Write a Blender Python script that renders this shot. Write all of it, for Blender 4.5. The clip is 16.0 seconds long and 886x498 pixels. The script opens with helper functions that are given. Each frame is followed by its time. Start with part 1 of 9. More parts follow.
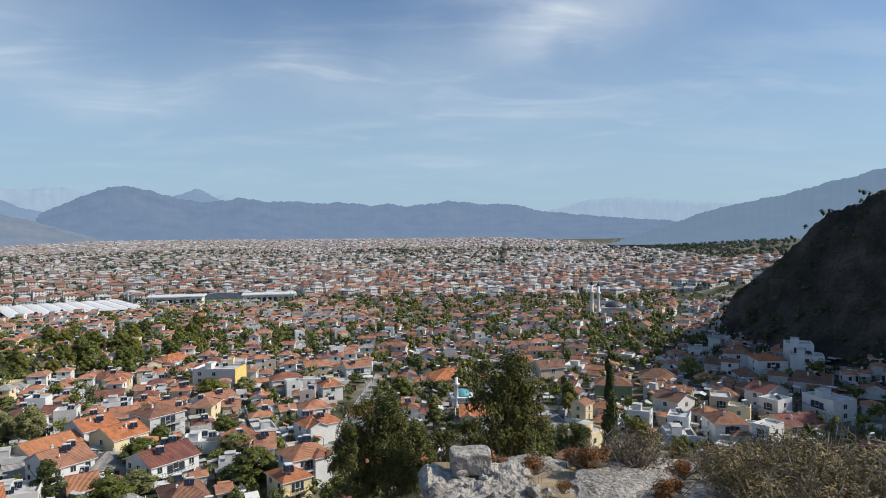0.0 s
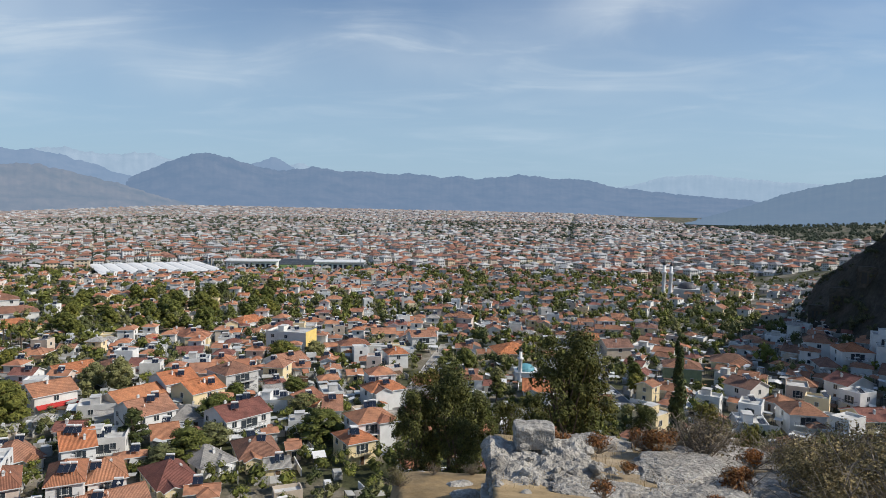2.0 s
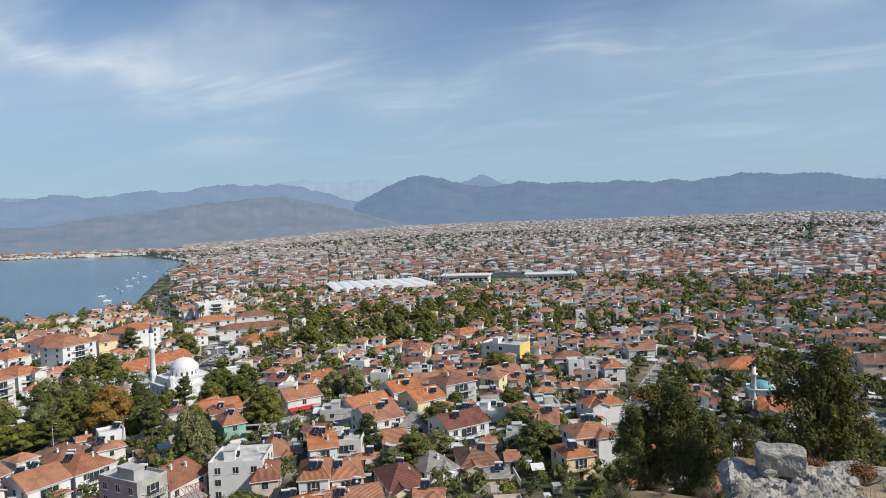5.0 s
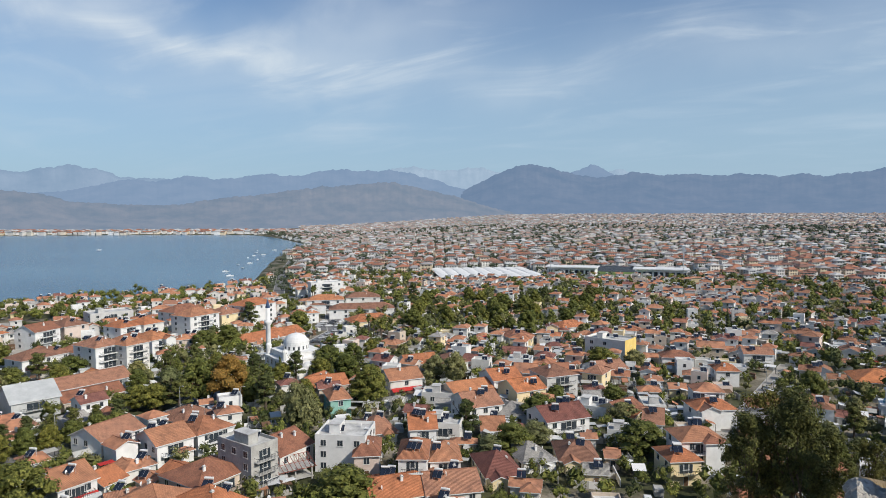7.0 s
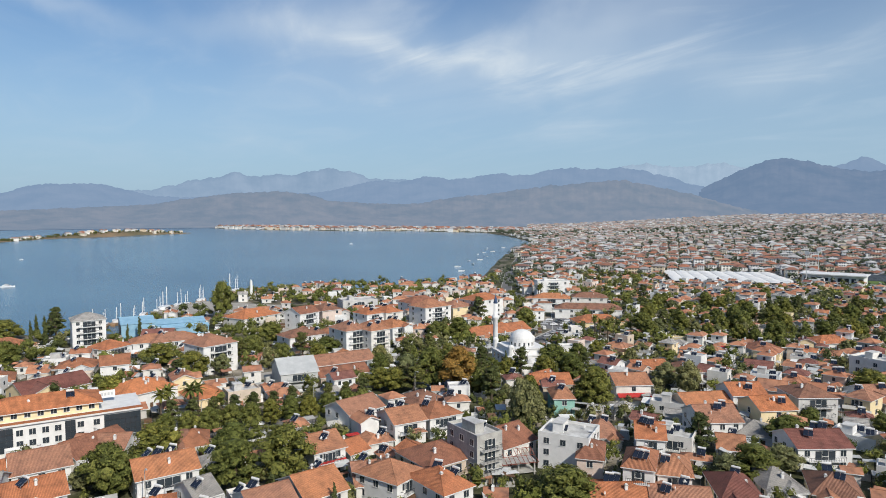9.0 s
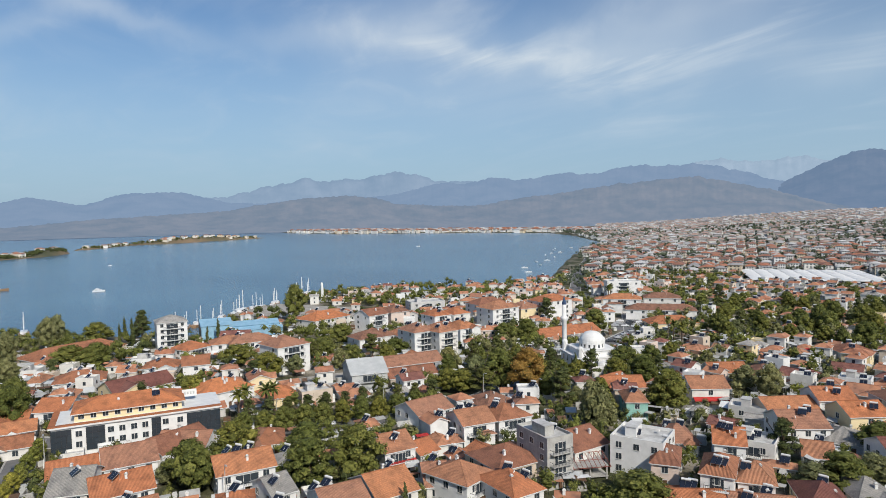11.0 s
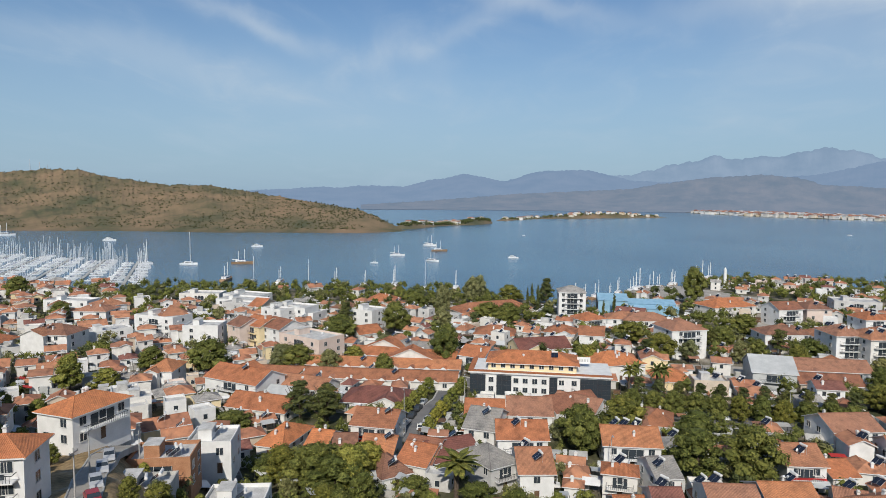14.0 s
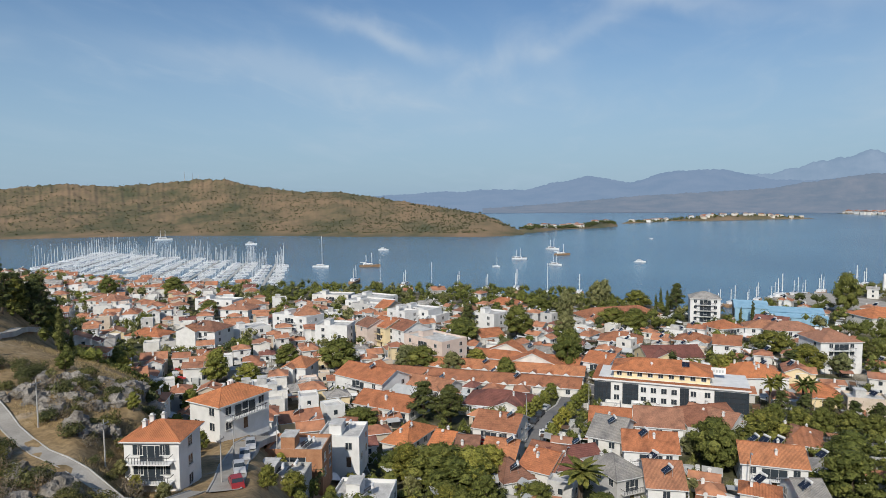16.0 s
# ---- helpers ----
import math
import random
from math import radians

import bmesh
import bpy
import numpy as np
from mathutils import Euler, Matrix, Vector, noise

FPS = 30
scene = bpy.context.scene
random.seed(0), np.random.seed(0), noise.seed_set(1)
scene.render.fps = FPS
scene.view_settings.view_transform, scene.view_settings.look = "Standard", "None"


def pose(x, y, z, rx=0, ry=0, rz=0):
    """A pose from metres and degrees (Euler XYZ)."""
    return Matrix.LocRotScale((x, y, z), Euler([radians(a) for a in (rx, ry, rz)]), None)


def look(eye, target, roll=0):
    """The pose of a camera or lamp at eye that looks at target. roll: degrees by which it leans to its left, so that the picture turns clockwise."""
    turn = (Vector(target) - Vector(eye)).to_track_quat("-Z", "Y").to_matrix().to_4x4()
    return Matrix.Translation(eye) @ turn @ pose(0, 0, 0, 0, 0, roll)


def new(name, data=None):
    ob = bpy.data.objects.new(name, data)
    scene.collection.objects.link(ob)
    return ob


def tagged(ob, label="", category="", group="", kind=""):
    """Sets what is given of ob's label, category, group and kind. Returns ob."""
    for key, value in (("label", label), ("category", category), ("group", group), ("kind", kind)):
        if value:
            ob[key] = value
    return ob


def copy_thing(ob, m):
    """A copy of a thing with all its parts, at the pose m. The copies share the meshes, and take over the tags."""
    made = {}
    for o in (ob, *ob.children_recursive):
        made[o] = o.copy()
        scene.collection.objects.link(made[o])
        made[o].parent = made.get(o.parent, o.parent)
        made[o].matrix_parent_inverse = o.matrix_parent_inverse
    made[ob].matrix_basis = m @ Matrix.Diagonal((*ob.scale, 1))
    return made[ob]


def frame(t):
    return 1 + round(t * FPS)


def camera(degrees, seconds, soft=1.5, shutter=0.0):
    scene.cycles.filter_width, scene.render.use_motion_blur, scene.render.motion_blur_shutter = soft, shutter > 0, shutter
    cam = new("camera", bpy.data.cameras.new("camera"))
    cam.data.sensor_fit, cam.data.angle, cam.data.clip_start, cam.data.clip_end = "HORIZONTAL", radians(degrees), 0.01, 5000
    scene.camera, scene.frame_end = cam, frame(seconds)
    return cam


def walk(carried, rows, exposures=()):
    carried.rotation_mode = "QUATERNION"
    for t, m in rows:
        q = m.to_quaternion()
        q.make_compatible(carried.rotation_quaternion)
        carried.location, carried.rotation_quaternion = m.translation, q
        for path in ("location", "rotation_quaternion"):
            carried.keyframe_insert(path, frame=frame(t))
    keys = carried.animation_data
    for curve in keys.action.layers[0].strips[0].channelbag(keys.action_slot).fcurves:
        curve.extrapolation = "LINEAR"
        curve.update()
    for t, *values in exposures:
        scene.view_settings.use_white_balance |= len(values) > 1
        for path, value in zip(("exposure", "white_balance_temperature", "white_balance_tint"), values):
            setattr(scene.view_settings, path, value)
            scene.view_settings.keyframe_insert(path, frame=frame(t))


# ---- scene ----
# ---- camera ----
# seconds, turn to the left of +y, rise, lean: degrees
PATH = [
    (0, 0.00, -1.13, -0.43), (0.5, 1.65, -1.16, -0.21), (1, 3.47, -2.29, -0.21), (1.5, 4.18, -3.53, 0.87),
    (2, 6.01, -3.56, 1.26), (2.5, 9.94, -2.42, 1.56), (3, 12.31, -1.89, 0.27), (3.5, 13.59, -1.78, -0.39),
    (4, 17.58, -2.28, -0.68), (4.2, 19.36, -2.59, -1.40), (6.3, 29.35, -2.34, -0.06), (6.5, 30.24, -2.69, -0.13),
    (7, 33.68, -3.21, -0.26), (7.5, 39.28, -5.09, -1.30), (8, 44.88, -6.15, -0.18), (8.5, 49.67, -3.88, -0.68),
    (9, 53.57, -3.27, -0.05), (9.2, 54.90, -3.36, -0.93), (11.5, 63.11, -2.99, -0.26), (12, 70.88, -4.27, 0.94),
    (12.5, 78.05, -6.05, 0.94), (13, 83.07, -6.03, 0.12), (13.5, 88.69, -5.51, -0.56), (14, 93.78, -4.77, 0.44),
    (14.5, 98.34, -3.81, 1.62), (15, 103.09, -3.87, 0.32), (15.5, 105.80, -4.53, 0.46), (16, 104.55, -4.45, -0.41),
]
EYE = 64.0


def stand(turn, rise, lean):
    """Held at arm's length by somebody who turns on the spot."""
    a, e = radians(turn), radians(rise)
    eye = Vector((-0.35 * math.sin(a), 0.35 * math.cos(a) - 0.35, EYE))
    way = Vector((-math.sin(a) * math.cos(e), math.cos(a) * math.cos(e), math.sin(e)))
    return look(eye, eye + way, lean)


cam = camera(68.7, 16.0, soft=0.6)
walk(cam, [(t, stand(a, e, l)) for t, a, e, l in PATH], exposures=[(0, -0.06), (4.2, -0.1), (9, -0.1), (12.5, -0.22), (16, -0.24)])


# ---- light ----
SUN_AZ, SUN_EL = -92.0, 38.0   # left of +y, above the horizon
sun = new("sun", bpy.data.lights.new("sun", "SUN"))
sun.data.energy, sun.data.angle, sun.data.color = 4.75, radians(0.6), (1.0, 0.935, 0.83)
a_, e_ = radians(SUN_AZ), radians(SUN_EL)
SUN_DIR = Vector((-math.sin(a_) * math.cos(e_), math.cos(a_) * math.cos(e_), math.sin(e_)))
sun.matrix_basis = look(SUN_DIR * 300, (0, 0, 0))

world = bpy.data.worlds.new("sky")
scene.world = world
world.use_nodes = True
wn, wl = world.node_tree.nodes, world.node_tree.links
for n in list(wn):
    wn.remove(n)


def wnode(kind, **sets):
    n = wn.new(kind)
    for k, v in sets.items():
        n.inputs[k].default_value = v
    return n


out = wn.new("ShaderNodeOutputWorld")
bg = wn.new("ShaderNodeBackground")
sky = wn.new("ShaderNodeTexSky")
sky.sky_type, sky.sun_disc = "NISHITA", False
sky.sun_elevation, sky.sun_rotation = radians(SUN_EL), radians(-SUN_AZ)
sky.air_density, sky.dust_density, sky.ozone_density, sky.altitude = 1.0, 1.4, 2.4, 60
bg.inputs["Strength"].default_value = 0.104
# thin high cloud: streaks drawn out along the sky's plane
geo = wn.new("ShaderNodeTexCoord")
sep = wn.new("ShaderNodeSeparateXYZ")
wl.new(geo.outputs["Generated"], sep.inputs[0])
up = wn.new("ShaderNodeMath")
up.operation = "MAXIMUM"
up.inputs[1].default_value = 0.0
wl.new(sep.outputs["Z"], up.inputs[0])
lift = wn.new("ShaderNodeMath")
lift.operation = "ADD"
lift.inputs[1].default_value = 0.108
wl.new(up.outputs[0], lift.inputs[0])
flat = wn.new("ShaderNodeVectorMath")
flat.operation = "DIVIDE"
wl.new(geo.outputs["Generated"], flat.inputs[0])
comb = wn.new("ShaderNodeCombineXYZ")
for i in range(3):
    wl.new(lift.outputs[0], comb.inputs[i])
wl.new(comb.outputs[0], flat.inputs[1])
mapn = wn.new("ShaderNodeMapping")
mapn.inputs["Rotation"].default_value = (0, 0, radians(28))
mapn.inputs["Scale"].default_value = (0.6, 1.1, 0.05)
wl.new(flat.outputs[0], mapn.inputs[0])


def cloud(scale, detail, lo, hi, warp):
    n = wn.new("ShaderNodeTexNoise")
    n.inputs["Scale"].default_value, n.inputs["Detail"].default_value = scale, detail
    n.inputs["Roughness"].default_value, n.inputs["Distortion"].default_value = 0.55, warp
    wl.new(mapn.outputs[0], n.inputs["Vector"])
    m = wn.new("ShaderNodeMapRange")
    m.inputs["From Min"].default_value, m.inputs["From Max"].default_value = lo, hi
    m.interpolation_type = "SMOOTHSTEP"
    wl.new(n.outputs["Fac"], m.inputs["Value"])
    return m


big, fine = cloud(0.75, 4, 0.50, 0.80, 0.5), cloud(1.9, 7, 0.45, 0.85, 0.8)
mul = wn.new("ShaderNodeMath")
mul.operation = "MULTIPLY_ADD"
mul.inputs[1].default_value = 0.55
wl.new(fine.outputs[0], mul.inputs[0])
wl.new(big.outputs[0], mul.inputs[2])
veil = wn.new("ShaderNodeMath")
veil.operation = "MULTIPLY"
veil.inputs[1].default_value = 0.6
veil.use_clamp = True
wl.new(mul.outputs[0], veil.inputs[0])


def wmath(op, a, b):
    n = wn.new("ShaderNodeMath")
    n.operation = op
    for i, v in enumerate((a, b)):
        if isinstance(v, (int, float)):
            n.inputs[i].default_value = v
        else:
            wl.new(v, n.inputs[i])
    return n.outputs[0]


# the way into the sky, ruffled, for ragged edges of the cloud banks
ruffle = wn.new("ShaderNodeTexNoise")
ruffle.inputs["Scale"].default_value, ruffle.inputs["Detail"].default_value = 7.0, 6.0
wl.new(geo.outputs["Generated"], ruffle.inputs["Vector"])
half = wn.new("ShaderNodeVectorMath")
half.operation = "MULTIPLY_ADD"
half.inputs[1].default_value, half.inputs[2].default_value = (0.14, 0.14, 0.09), (-0.07, -0.07, -0.045)
wl.new(ruffle.outputs["Color"], half.inputs[0])
way_ = wn.new("ShaderNodeVectorMath")
way_.operation = "ADD"
wl.new(geo.outputs["Generated"], way_.inputs[0])
wl.new(half.outputs[0], way_.inputs[1])


def along(v):
    n = wn.new("ShaderNodeVectorMath")
    n.operation = "DOT_PRODUCT"
    n.inputs[1].default_value = v
    wl.new(way_.outputs[0], n.inputs[0])
    return n.outputs["Value"]


def bank(az, el, tilt, length, width, strength):
    """A drawn-out bank of high cloud: where it lies, how it leans, its half length and half width in degrees."""
    a, e, k = radians(az), radians(el), radians(tilt)
    c = Vector((-math.sin(a) * math.cos(e), math.cos(a) * math.cos(e), math.sin(e)))
    r = Vector((math.cos(a), math.sin(a), 0))
    u = r.cross(c)
    d, v = r * math.cos(k) + u * math.sin(k), u * math.cos(k) - r * math.sin(k)
    p = wmath("MULTIPLY", along(d), 1 / math.sin(radians(length)))
    q = wmath("MULTIPLY", along(v), 1 / math.sin(radians(width)))
    far_ = wmath("ADD", wmath("MULTIPLY", p, p), wmath("MULTIPLY", q, q))
    glow = wmath("MULTIPLY", wmath("POWER", 2.718, wmath("MULTIPLY", far_, -1.0)), strength)
    return wmath("MULTIPLY", glow, wmath("GREATER_THAN", along(c), 0.0))


total = None
for spec_ in ((-10.7, 18.0, 8, 9, 2.6, 0.75), (9, 13, -6, 11, 2.2, 0.3), (30.6, 12, -4, 8, 2.6, 0.3), (38.2, 15.8, 12, 13, 2.8, 0.45), (44, 12.6, 0, 7, 2.4, 0.45),
              (62.5, 15.6, -4, 7.5, 3.0, 0.6), (55.5, 13.4, -10, 6, 0.9, 0.5), (25.6, 10.8, 0, 6, 1.6, 0.3), (85.5, 15.6, -13, 6.5, 0.8, 0.55), (109.3, 13.6, -18, 5.5, 0.9, 0.75),
              (93, 14, 24, 7.5, 1.1, 0.4), (70, 14.8, 4, 7, 1.4, 0.35), (118.4, 10.3, -8, 12, 1.4, 0.45), (105, 7.7, -4, 15, 3, 0.25), (-4, 11, 0, 34, 9, 0.3), (52, 9.5, 0, 22, 3.5, 0.25)):
    one = bank(*spec_)
    total = one if total is None else wmath("ADD", total, one)
streak = wmath("ADD", wmath("MULTIPLY", fine.outputs[0], 0.75), 0.62)
cover = wn.new("ShaderNodeMath")
cover.operation, cover.use_clamp = "MULTIPLY_ADD", True
wl.new(total, cover.inputs[0])
wl.new(streak, cover.inputs[1])
wl.new(wmath("MULTIPLY", veil.outputs[0], 0.55), cover.inputs[2])
mix = wn.new("ShaderNodeMix")
mix.data_type = "RGBA"
mix.inputs["B"].default_value = (7.2, 7.9, 8.6, 1)
wl.new(cover.outputs[0], mix.inputs["Factor"])
tint = wn.new("ShaderNodeMix")
tint.data_type, tint.blend_type = "RGBA", "MULTIPLY"
tint.inputs["Factor"].default_value = 1.0
tint.inputs["B"].default_value = (0.78, 0.985, 1.15, 1)
wl.new(sky.outputs[0], tint.inputs["A"])
wl.new(tint.outputs["Result"], mix.inputs["A"])
# pale haze low over the horizon
low = wn.new("ShaderNodeMapRange")
low.inputs["From Min"].default_value, low.inputs["From Max"].default_value = 0.36, 0.0
low.inputs["To Max"].default_value = 0.78
low.interpolation_type = "SMOOTHSTEP"
wl.new(sep.outputs["Z"], low.inputs["Value"])
hazy = wn.new("ShaderNodeMix")
hazy.data_type = "RGBA"
hazy.inputs["B"].default_value = (3.95, 5.6, 7.2, 1)
wl.new(low.outputs[0], hazy.inputs["Factor"])
wl.new(mix.outputs["Result"], hazy.inputs["A"])
wl.new(hazy.outputs["Result"], bg.inputs["Color"])
wl.new(bg.outputs[0], out.inputs[0])


# ---- materials ----
def mat(name, rough=0.85, metal=0.0, spec=0.3):
    m = bpy.data.materials.new(name)
    m.use_nodes = True
    b = m.node_tree.nodes["Principled BSDF"]
    b.inputs["Roughness"].default_value, b.inputs["Metallic"].default_value = rough, metal
    b.inputs["Specular IOR Level"].default_value = spec
    return m, m.node_tree.nodes, m.node_tree.links, b


def noise_node(nodes, links, scale, detail=4.0, space="Position", stretch=None, rough=0.55):
    n = nodes.new("ShaderNodeTexNoise")
    n.inputs["Scale"].default_value, n.inputs["Detail"].default_value, n.inputs["Roughness"].default_value = scale, detail, rough
    if space == "Position":
        src = nodes.new("ShaderNodeNewGeometry").outputs["Position"]
    else:
        src = nodes.new("ShaderNodeTexCoord").outputs["Object"]
    if stretch:
        mp = nodes.new("ShaderNodeMapping")
        mp.inputs["Scale"].default_value = stretch
        links.new(src, mp.inputs[0])
        src = mp.outputs[0]
    links.new(src, n.inputs["Vector"])
    return n.outputs["Fac"]


def ramp(nodes, links, fac, stops, mode="LINEAR"):
    r = nodes.new("ShaderNodeValToRGB")
    r.color_ramp.interpolation = mode
    while len(r.color_ramp.elements) < len(stops):
        r.color_ramp.elements.new(0.5)
    for e, (p, c) in zip(r.color_ramp.elements, stops):
        e.position, e.color = p, (*c, 1)
    links.new(fac, r.inputs[0])
    return r.outputs["Color"]


def blend(nodes, links, fac, a, b, mode="MIX"):
    m = nodes.new("ShaderNodeMix")
    m.data_type, m.blend_type = "RGBA", mode
    for sock, v in (("Factor", fac), ("A", a), ("B", b)):
        if isinstance(v, (int, float)):
            m.inputs[sock].default_value = v
        elif isinstance(v, tuple):
            m.inputs[sock].default_value = (*v, 1)
        else:
            links.new(v, m.inputs[sock])
    return m.outputs["Result"]


def bump(nodes, links, b, fac, strength, dist):
    n = nodes.new("ShaderNodeBump")
    n.inputs["Strength"].default_value, n.inputs["Distance"].default_value = strength, dist
    links.new(fac, n.inputs["Height"])
    links.new(n.outputs[0], b.inputs["Normal"])


def surface(name, stops, scale, fine=8.0, amount=0.35, rough=0.85, bumps=0.0, dist=0.05, island=None, per_object=None, spec=0.3, metal=0.0, stretch=None):
    """Two scales of variation: broad stops by noise, fine grain over it; island/object: stops by a random number."""
    m, n, l, b = mat(name, rough, metal, spec)
    if island or per_object:
        if island:
            rnd = n.new("ShaderNodeNewGeometry").outputs["Random Per Island"]
        else:
            rnd = n.new("ShaderNodeObjectInfo").outputs["Random"]
        base = ramp(n, l, rnd, island or per_object, "CONSTANT")
        tint = ramp(n, l, noise_node(n, l, scale, stretch=stretch), stops)
        col = blend(n, l, 1.0, base, tint, "MULTIPLY")
    else:
        col = ramp(n, l, noise_node(n, l, scale, stretch=stretch), stops)
    f = noise_node(n, l, fine, 6.0)
    g = ramp(n, l, f, [(0.25, (1 - amount,) * 3), (0.75, (1.0, 1.0, 1.0))])
    col = blend(n, l, 1.0, col, g, "MULTIPLY")
    l.new(col, b.inputs["Base Color"])
    if bumps:
        bump(n, l, b, f, bumps, dist)
    return m


def steps(cols):
    return [(i / len(cols), c) for i, c in enumerate(cols)]


WALLS = [(0.78, 0.77, 0.74), (0.72, 0.70, 0.66), (0.80, 0.80, 0.80), (0.68, 0.62, 0.52), (0.76, 0.74, 0.70), (0.62, 0.60, 0.57),
         (0.80, 0.78, 0.73), (0.70, 0.58, 0.42), (0.78, 0.78, 0.77), (0.66, 0.64, 0.62), (0.74, 0.66, 0.55), (0.80, 0.79, 0.77)]
TILES = [(0.49, 0.195, 0.095), (0.41, 0.18, 0.10), (0.55, 0.24, 0.12), (0.33, 0.15, 0.095), (0.47, 0.225, 0.13), (0.30, 0.155, 0.105),
         (0.52, 0.205, 0.10), (0.42, 0.215, 0.14)]
SOFT = [(0.3, (0.84, 0.83, 0.81)), (0.62, (1, 1, 1))]
M_WALL = surface("plaster", SOFT, 0.9, 6.0, 0.16, island=steps(WALLS))
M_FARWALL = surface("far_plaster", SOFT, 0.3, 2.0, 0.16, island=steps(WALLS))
# far tiles mixed with grey, part of it haze put into the colour
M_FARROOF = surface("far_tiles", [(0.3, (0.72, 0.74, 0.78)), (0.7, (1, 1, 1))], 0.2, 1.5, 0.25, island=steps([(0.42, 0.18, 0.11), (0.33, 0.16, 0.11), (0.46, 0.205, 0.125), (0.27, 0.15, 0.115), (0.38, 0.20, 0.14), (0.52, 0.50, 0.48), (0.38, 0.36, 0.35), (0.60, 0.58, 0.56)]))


def tiles(name, colours):
    """Rows of pantiles: ripples down the slope, stained in patches."""
    m, n, l, b = mat(name, 0.85)
    rnd = n.new("ShaderNodeObjectInfo").outputs["Random"]
    base = ramp(n, l, rnd, steps(colours), "CONSTANT")
    patch = ramp(n, l, noise_node(n, l, 0.45, 5.0), [(0.3, (0.62, 0.62, 0.64)), (0.5, (0.95, 0.94, 0.93)), (0.72, (1.14, 1.1, 1.05))])
    col = blend(n, l, 1.0, base, patch, "MULTIPLY")
    w = n.new("ShaderNodeTexWave")
    w.wave_type, w.bands_direction = "BANDS", "X"
    w.inputs["Scale"].default_value, w.inputs["Distortion"].default_value = 1.25, 0.25
    uv = n.new("ShaderNodeTexCoord")
    l.new(uv.outputs["UV"], w.inputs["Vector"])
    row = n.new("ShaderNodeTexWave")
    row.wave_type, row.bands_direction, row.wave_profile = "BANDS", "Y", "SAW"
    row.inputs["Scale"].default_value = 0.85
    l.new(uv.outputs["UV"], row.inputs["Vector"])
    both = n.new("ShaderNodeMath")
    both.operation = "MULTIPLY_ADD"
    both.inputs[1].default_value = 0.4
    l.new(row.outputs["Fac"], both.inputs[0])
    l.new(w.outputs["Fac"], both.inputs[2])
    col = blend(n, l, 1.0, col, ramp(n, l, w.outputs["Fac"], [(0.0, (0.72, 0.70, 0.70)), (0.6, (1.06, 1.05, 1.04))]), "MULTIPLY")
    g = ramp(n, l, noise_node(n, l, 3.0, 8.0), [(0.3, (0.74, 0.74, 0.74)), (0.65, (1.05, 1.05, 1.05))])
    col = blend(n, l, 1.0, col, g, "MULTIPLY")
    l.new(col, b.inputs["Base Color"])
    bump(n, l, b, both.outputs[0], 0.9, 0.06)
    return m


M_ROOF = tiles("roof_tiles", TILES)
M_ROOF_NEW = tiles("new_roof_tiles", [(0.62, 0.24, 0.105), (0.57, 0.22, 0.10)])
M_GLASS, _n, _l, _b = mat("window_glass", 0.12, 0.0, 0.6)
_b.inputs["Base Color"].default_value = (0.035, 0.045, 0.055, 1)
M_FRAME = surface("window_frame", [(0.4, (0.55, 0.54, 0.52)), (0.6, (0.66, 0.65, 0.63))], 2.0, 9.0, 0.1, 0.5)
M_CONC = surface("concrete", [(0.3, (0.36, 0.35, 0.33)), (0.7, (0.52, 0.51, 0.48))], 0.6, 5.0, 0.25, 0.9, 0.2)
M_WHITE = surface("white_paint", [(0.3, (0.64, 0.635, 0.62)), (0.65, (0.75, 0.745, 0.73))], 0.5, 5.0, 0.08, 0.6)
M_CREAM = surface("cream_paint", [(0.3, (0.70, 0.58, 0.36)), (0.65, (0.78, 0.64, 0.40))], 0.5, 5.0, 0.08, 0.7)
M_YELLOW = surface("yellow_paint", [(0.3, (0.70, 0.50, 0.16)), (0.65, (0.78, 0.58, 0.2))], 0.5, 5.0, 0.08, 0.7)
M_DARK = surface("dark_metal", [(0.3, (0.02, 0.022, 0.026)), (0.65, (0.035, 0.037, 0.042))], 1.0, 5.0, 0.1, 0.35, spec=0.5)
M_STEEL = surface("pale_metal", [(0.3, (0.55, 0.56, 0.58)), (0.65, (0.7, 0.71, 0.72))], 1.0, 5.0, 0.1, 0.4, metal=0.6)
M_WOOD = surface("brown_wood", [(0.3, (0.11, 0.06, 0.035)), (0.7, (0.2, 0.12, 0.07))], 1.5, 12.0, 0.3, 0.7)
M_BARK = surface("bark", [(0.3, (0.09, 0.065, 0.045)), (0.7, (0.17, 0.13, 0.10))], 3.0, 14.0, 0.4, 0.95, 0.5)
M_STONE = surface("pale_stone", [(0.3, (0.28, 0.255, 0.22)), (0.5, (0.46, 0.425, 0.375)), (0.7, (0.62, 0.58, 0.52))], 1.6, 11.0, 0.6, 0.95, 1.0, 0.08)
M_BLUE = surface("blue_sheet", [(0.3, (0.20, 0.37, 0.50)), (0.7, (0.30, 0.48, 0.61))], 0.4, 3.0, 0.1, 0.5)
M_GREY = surface("grey_sheet", [(0.3, (0.40, 0.41, 0.41)), (0.7, (0.54, 0.55, 0.54))], 0.3, 3.0, 0.15, 0.55)
M_RED = surface("red_canvas", [(0.3, (0.42, 0.03, 0.03)), (0.7, (0.52, 0.05, 0.04))], 1.0, 6.0, 0.15, 0.8)


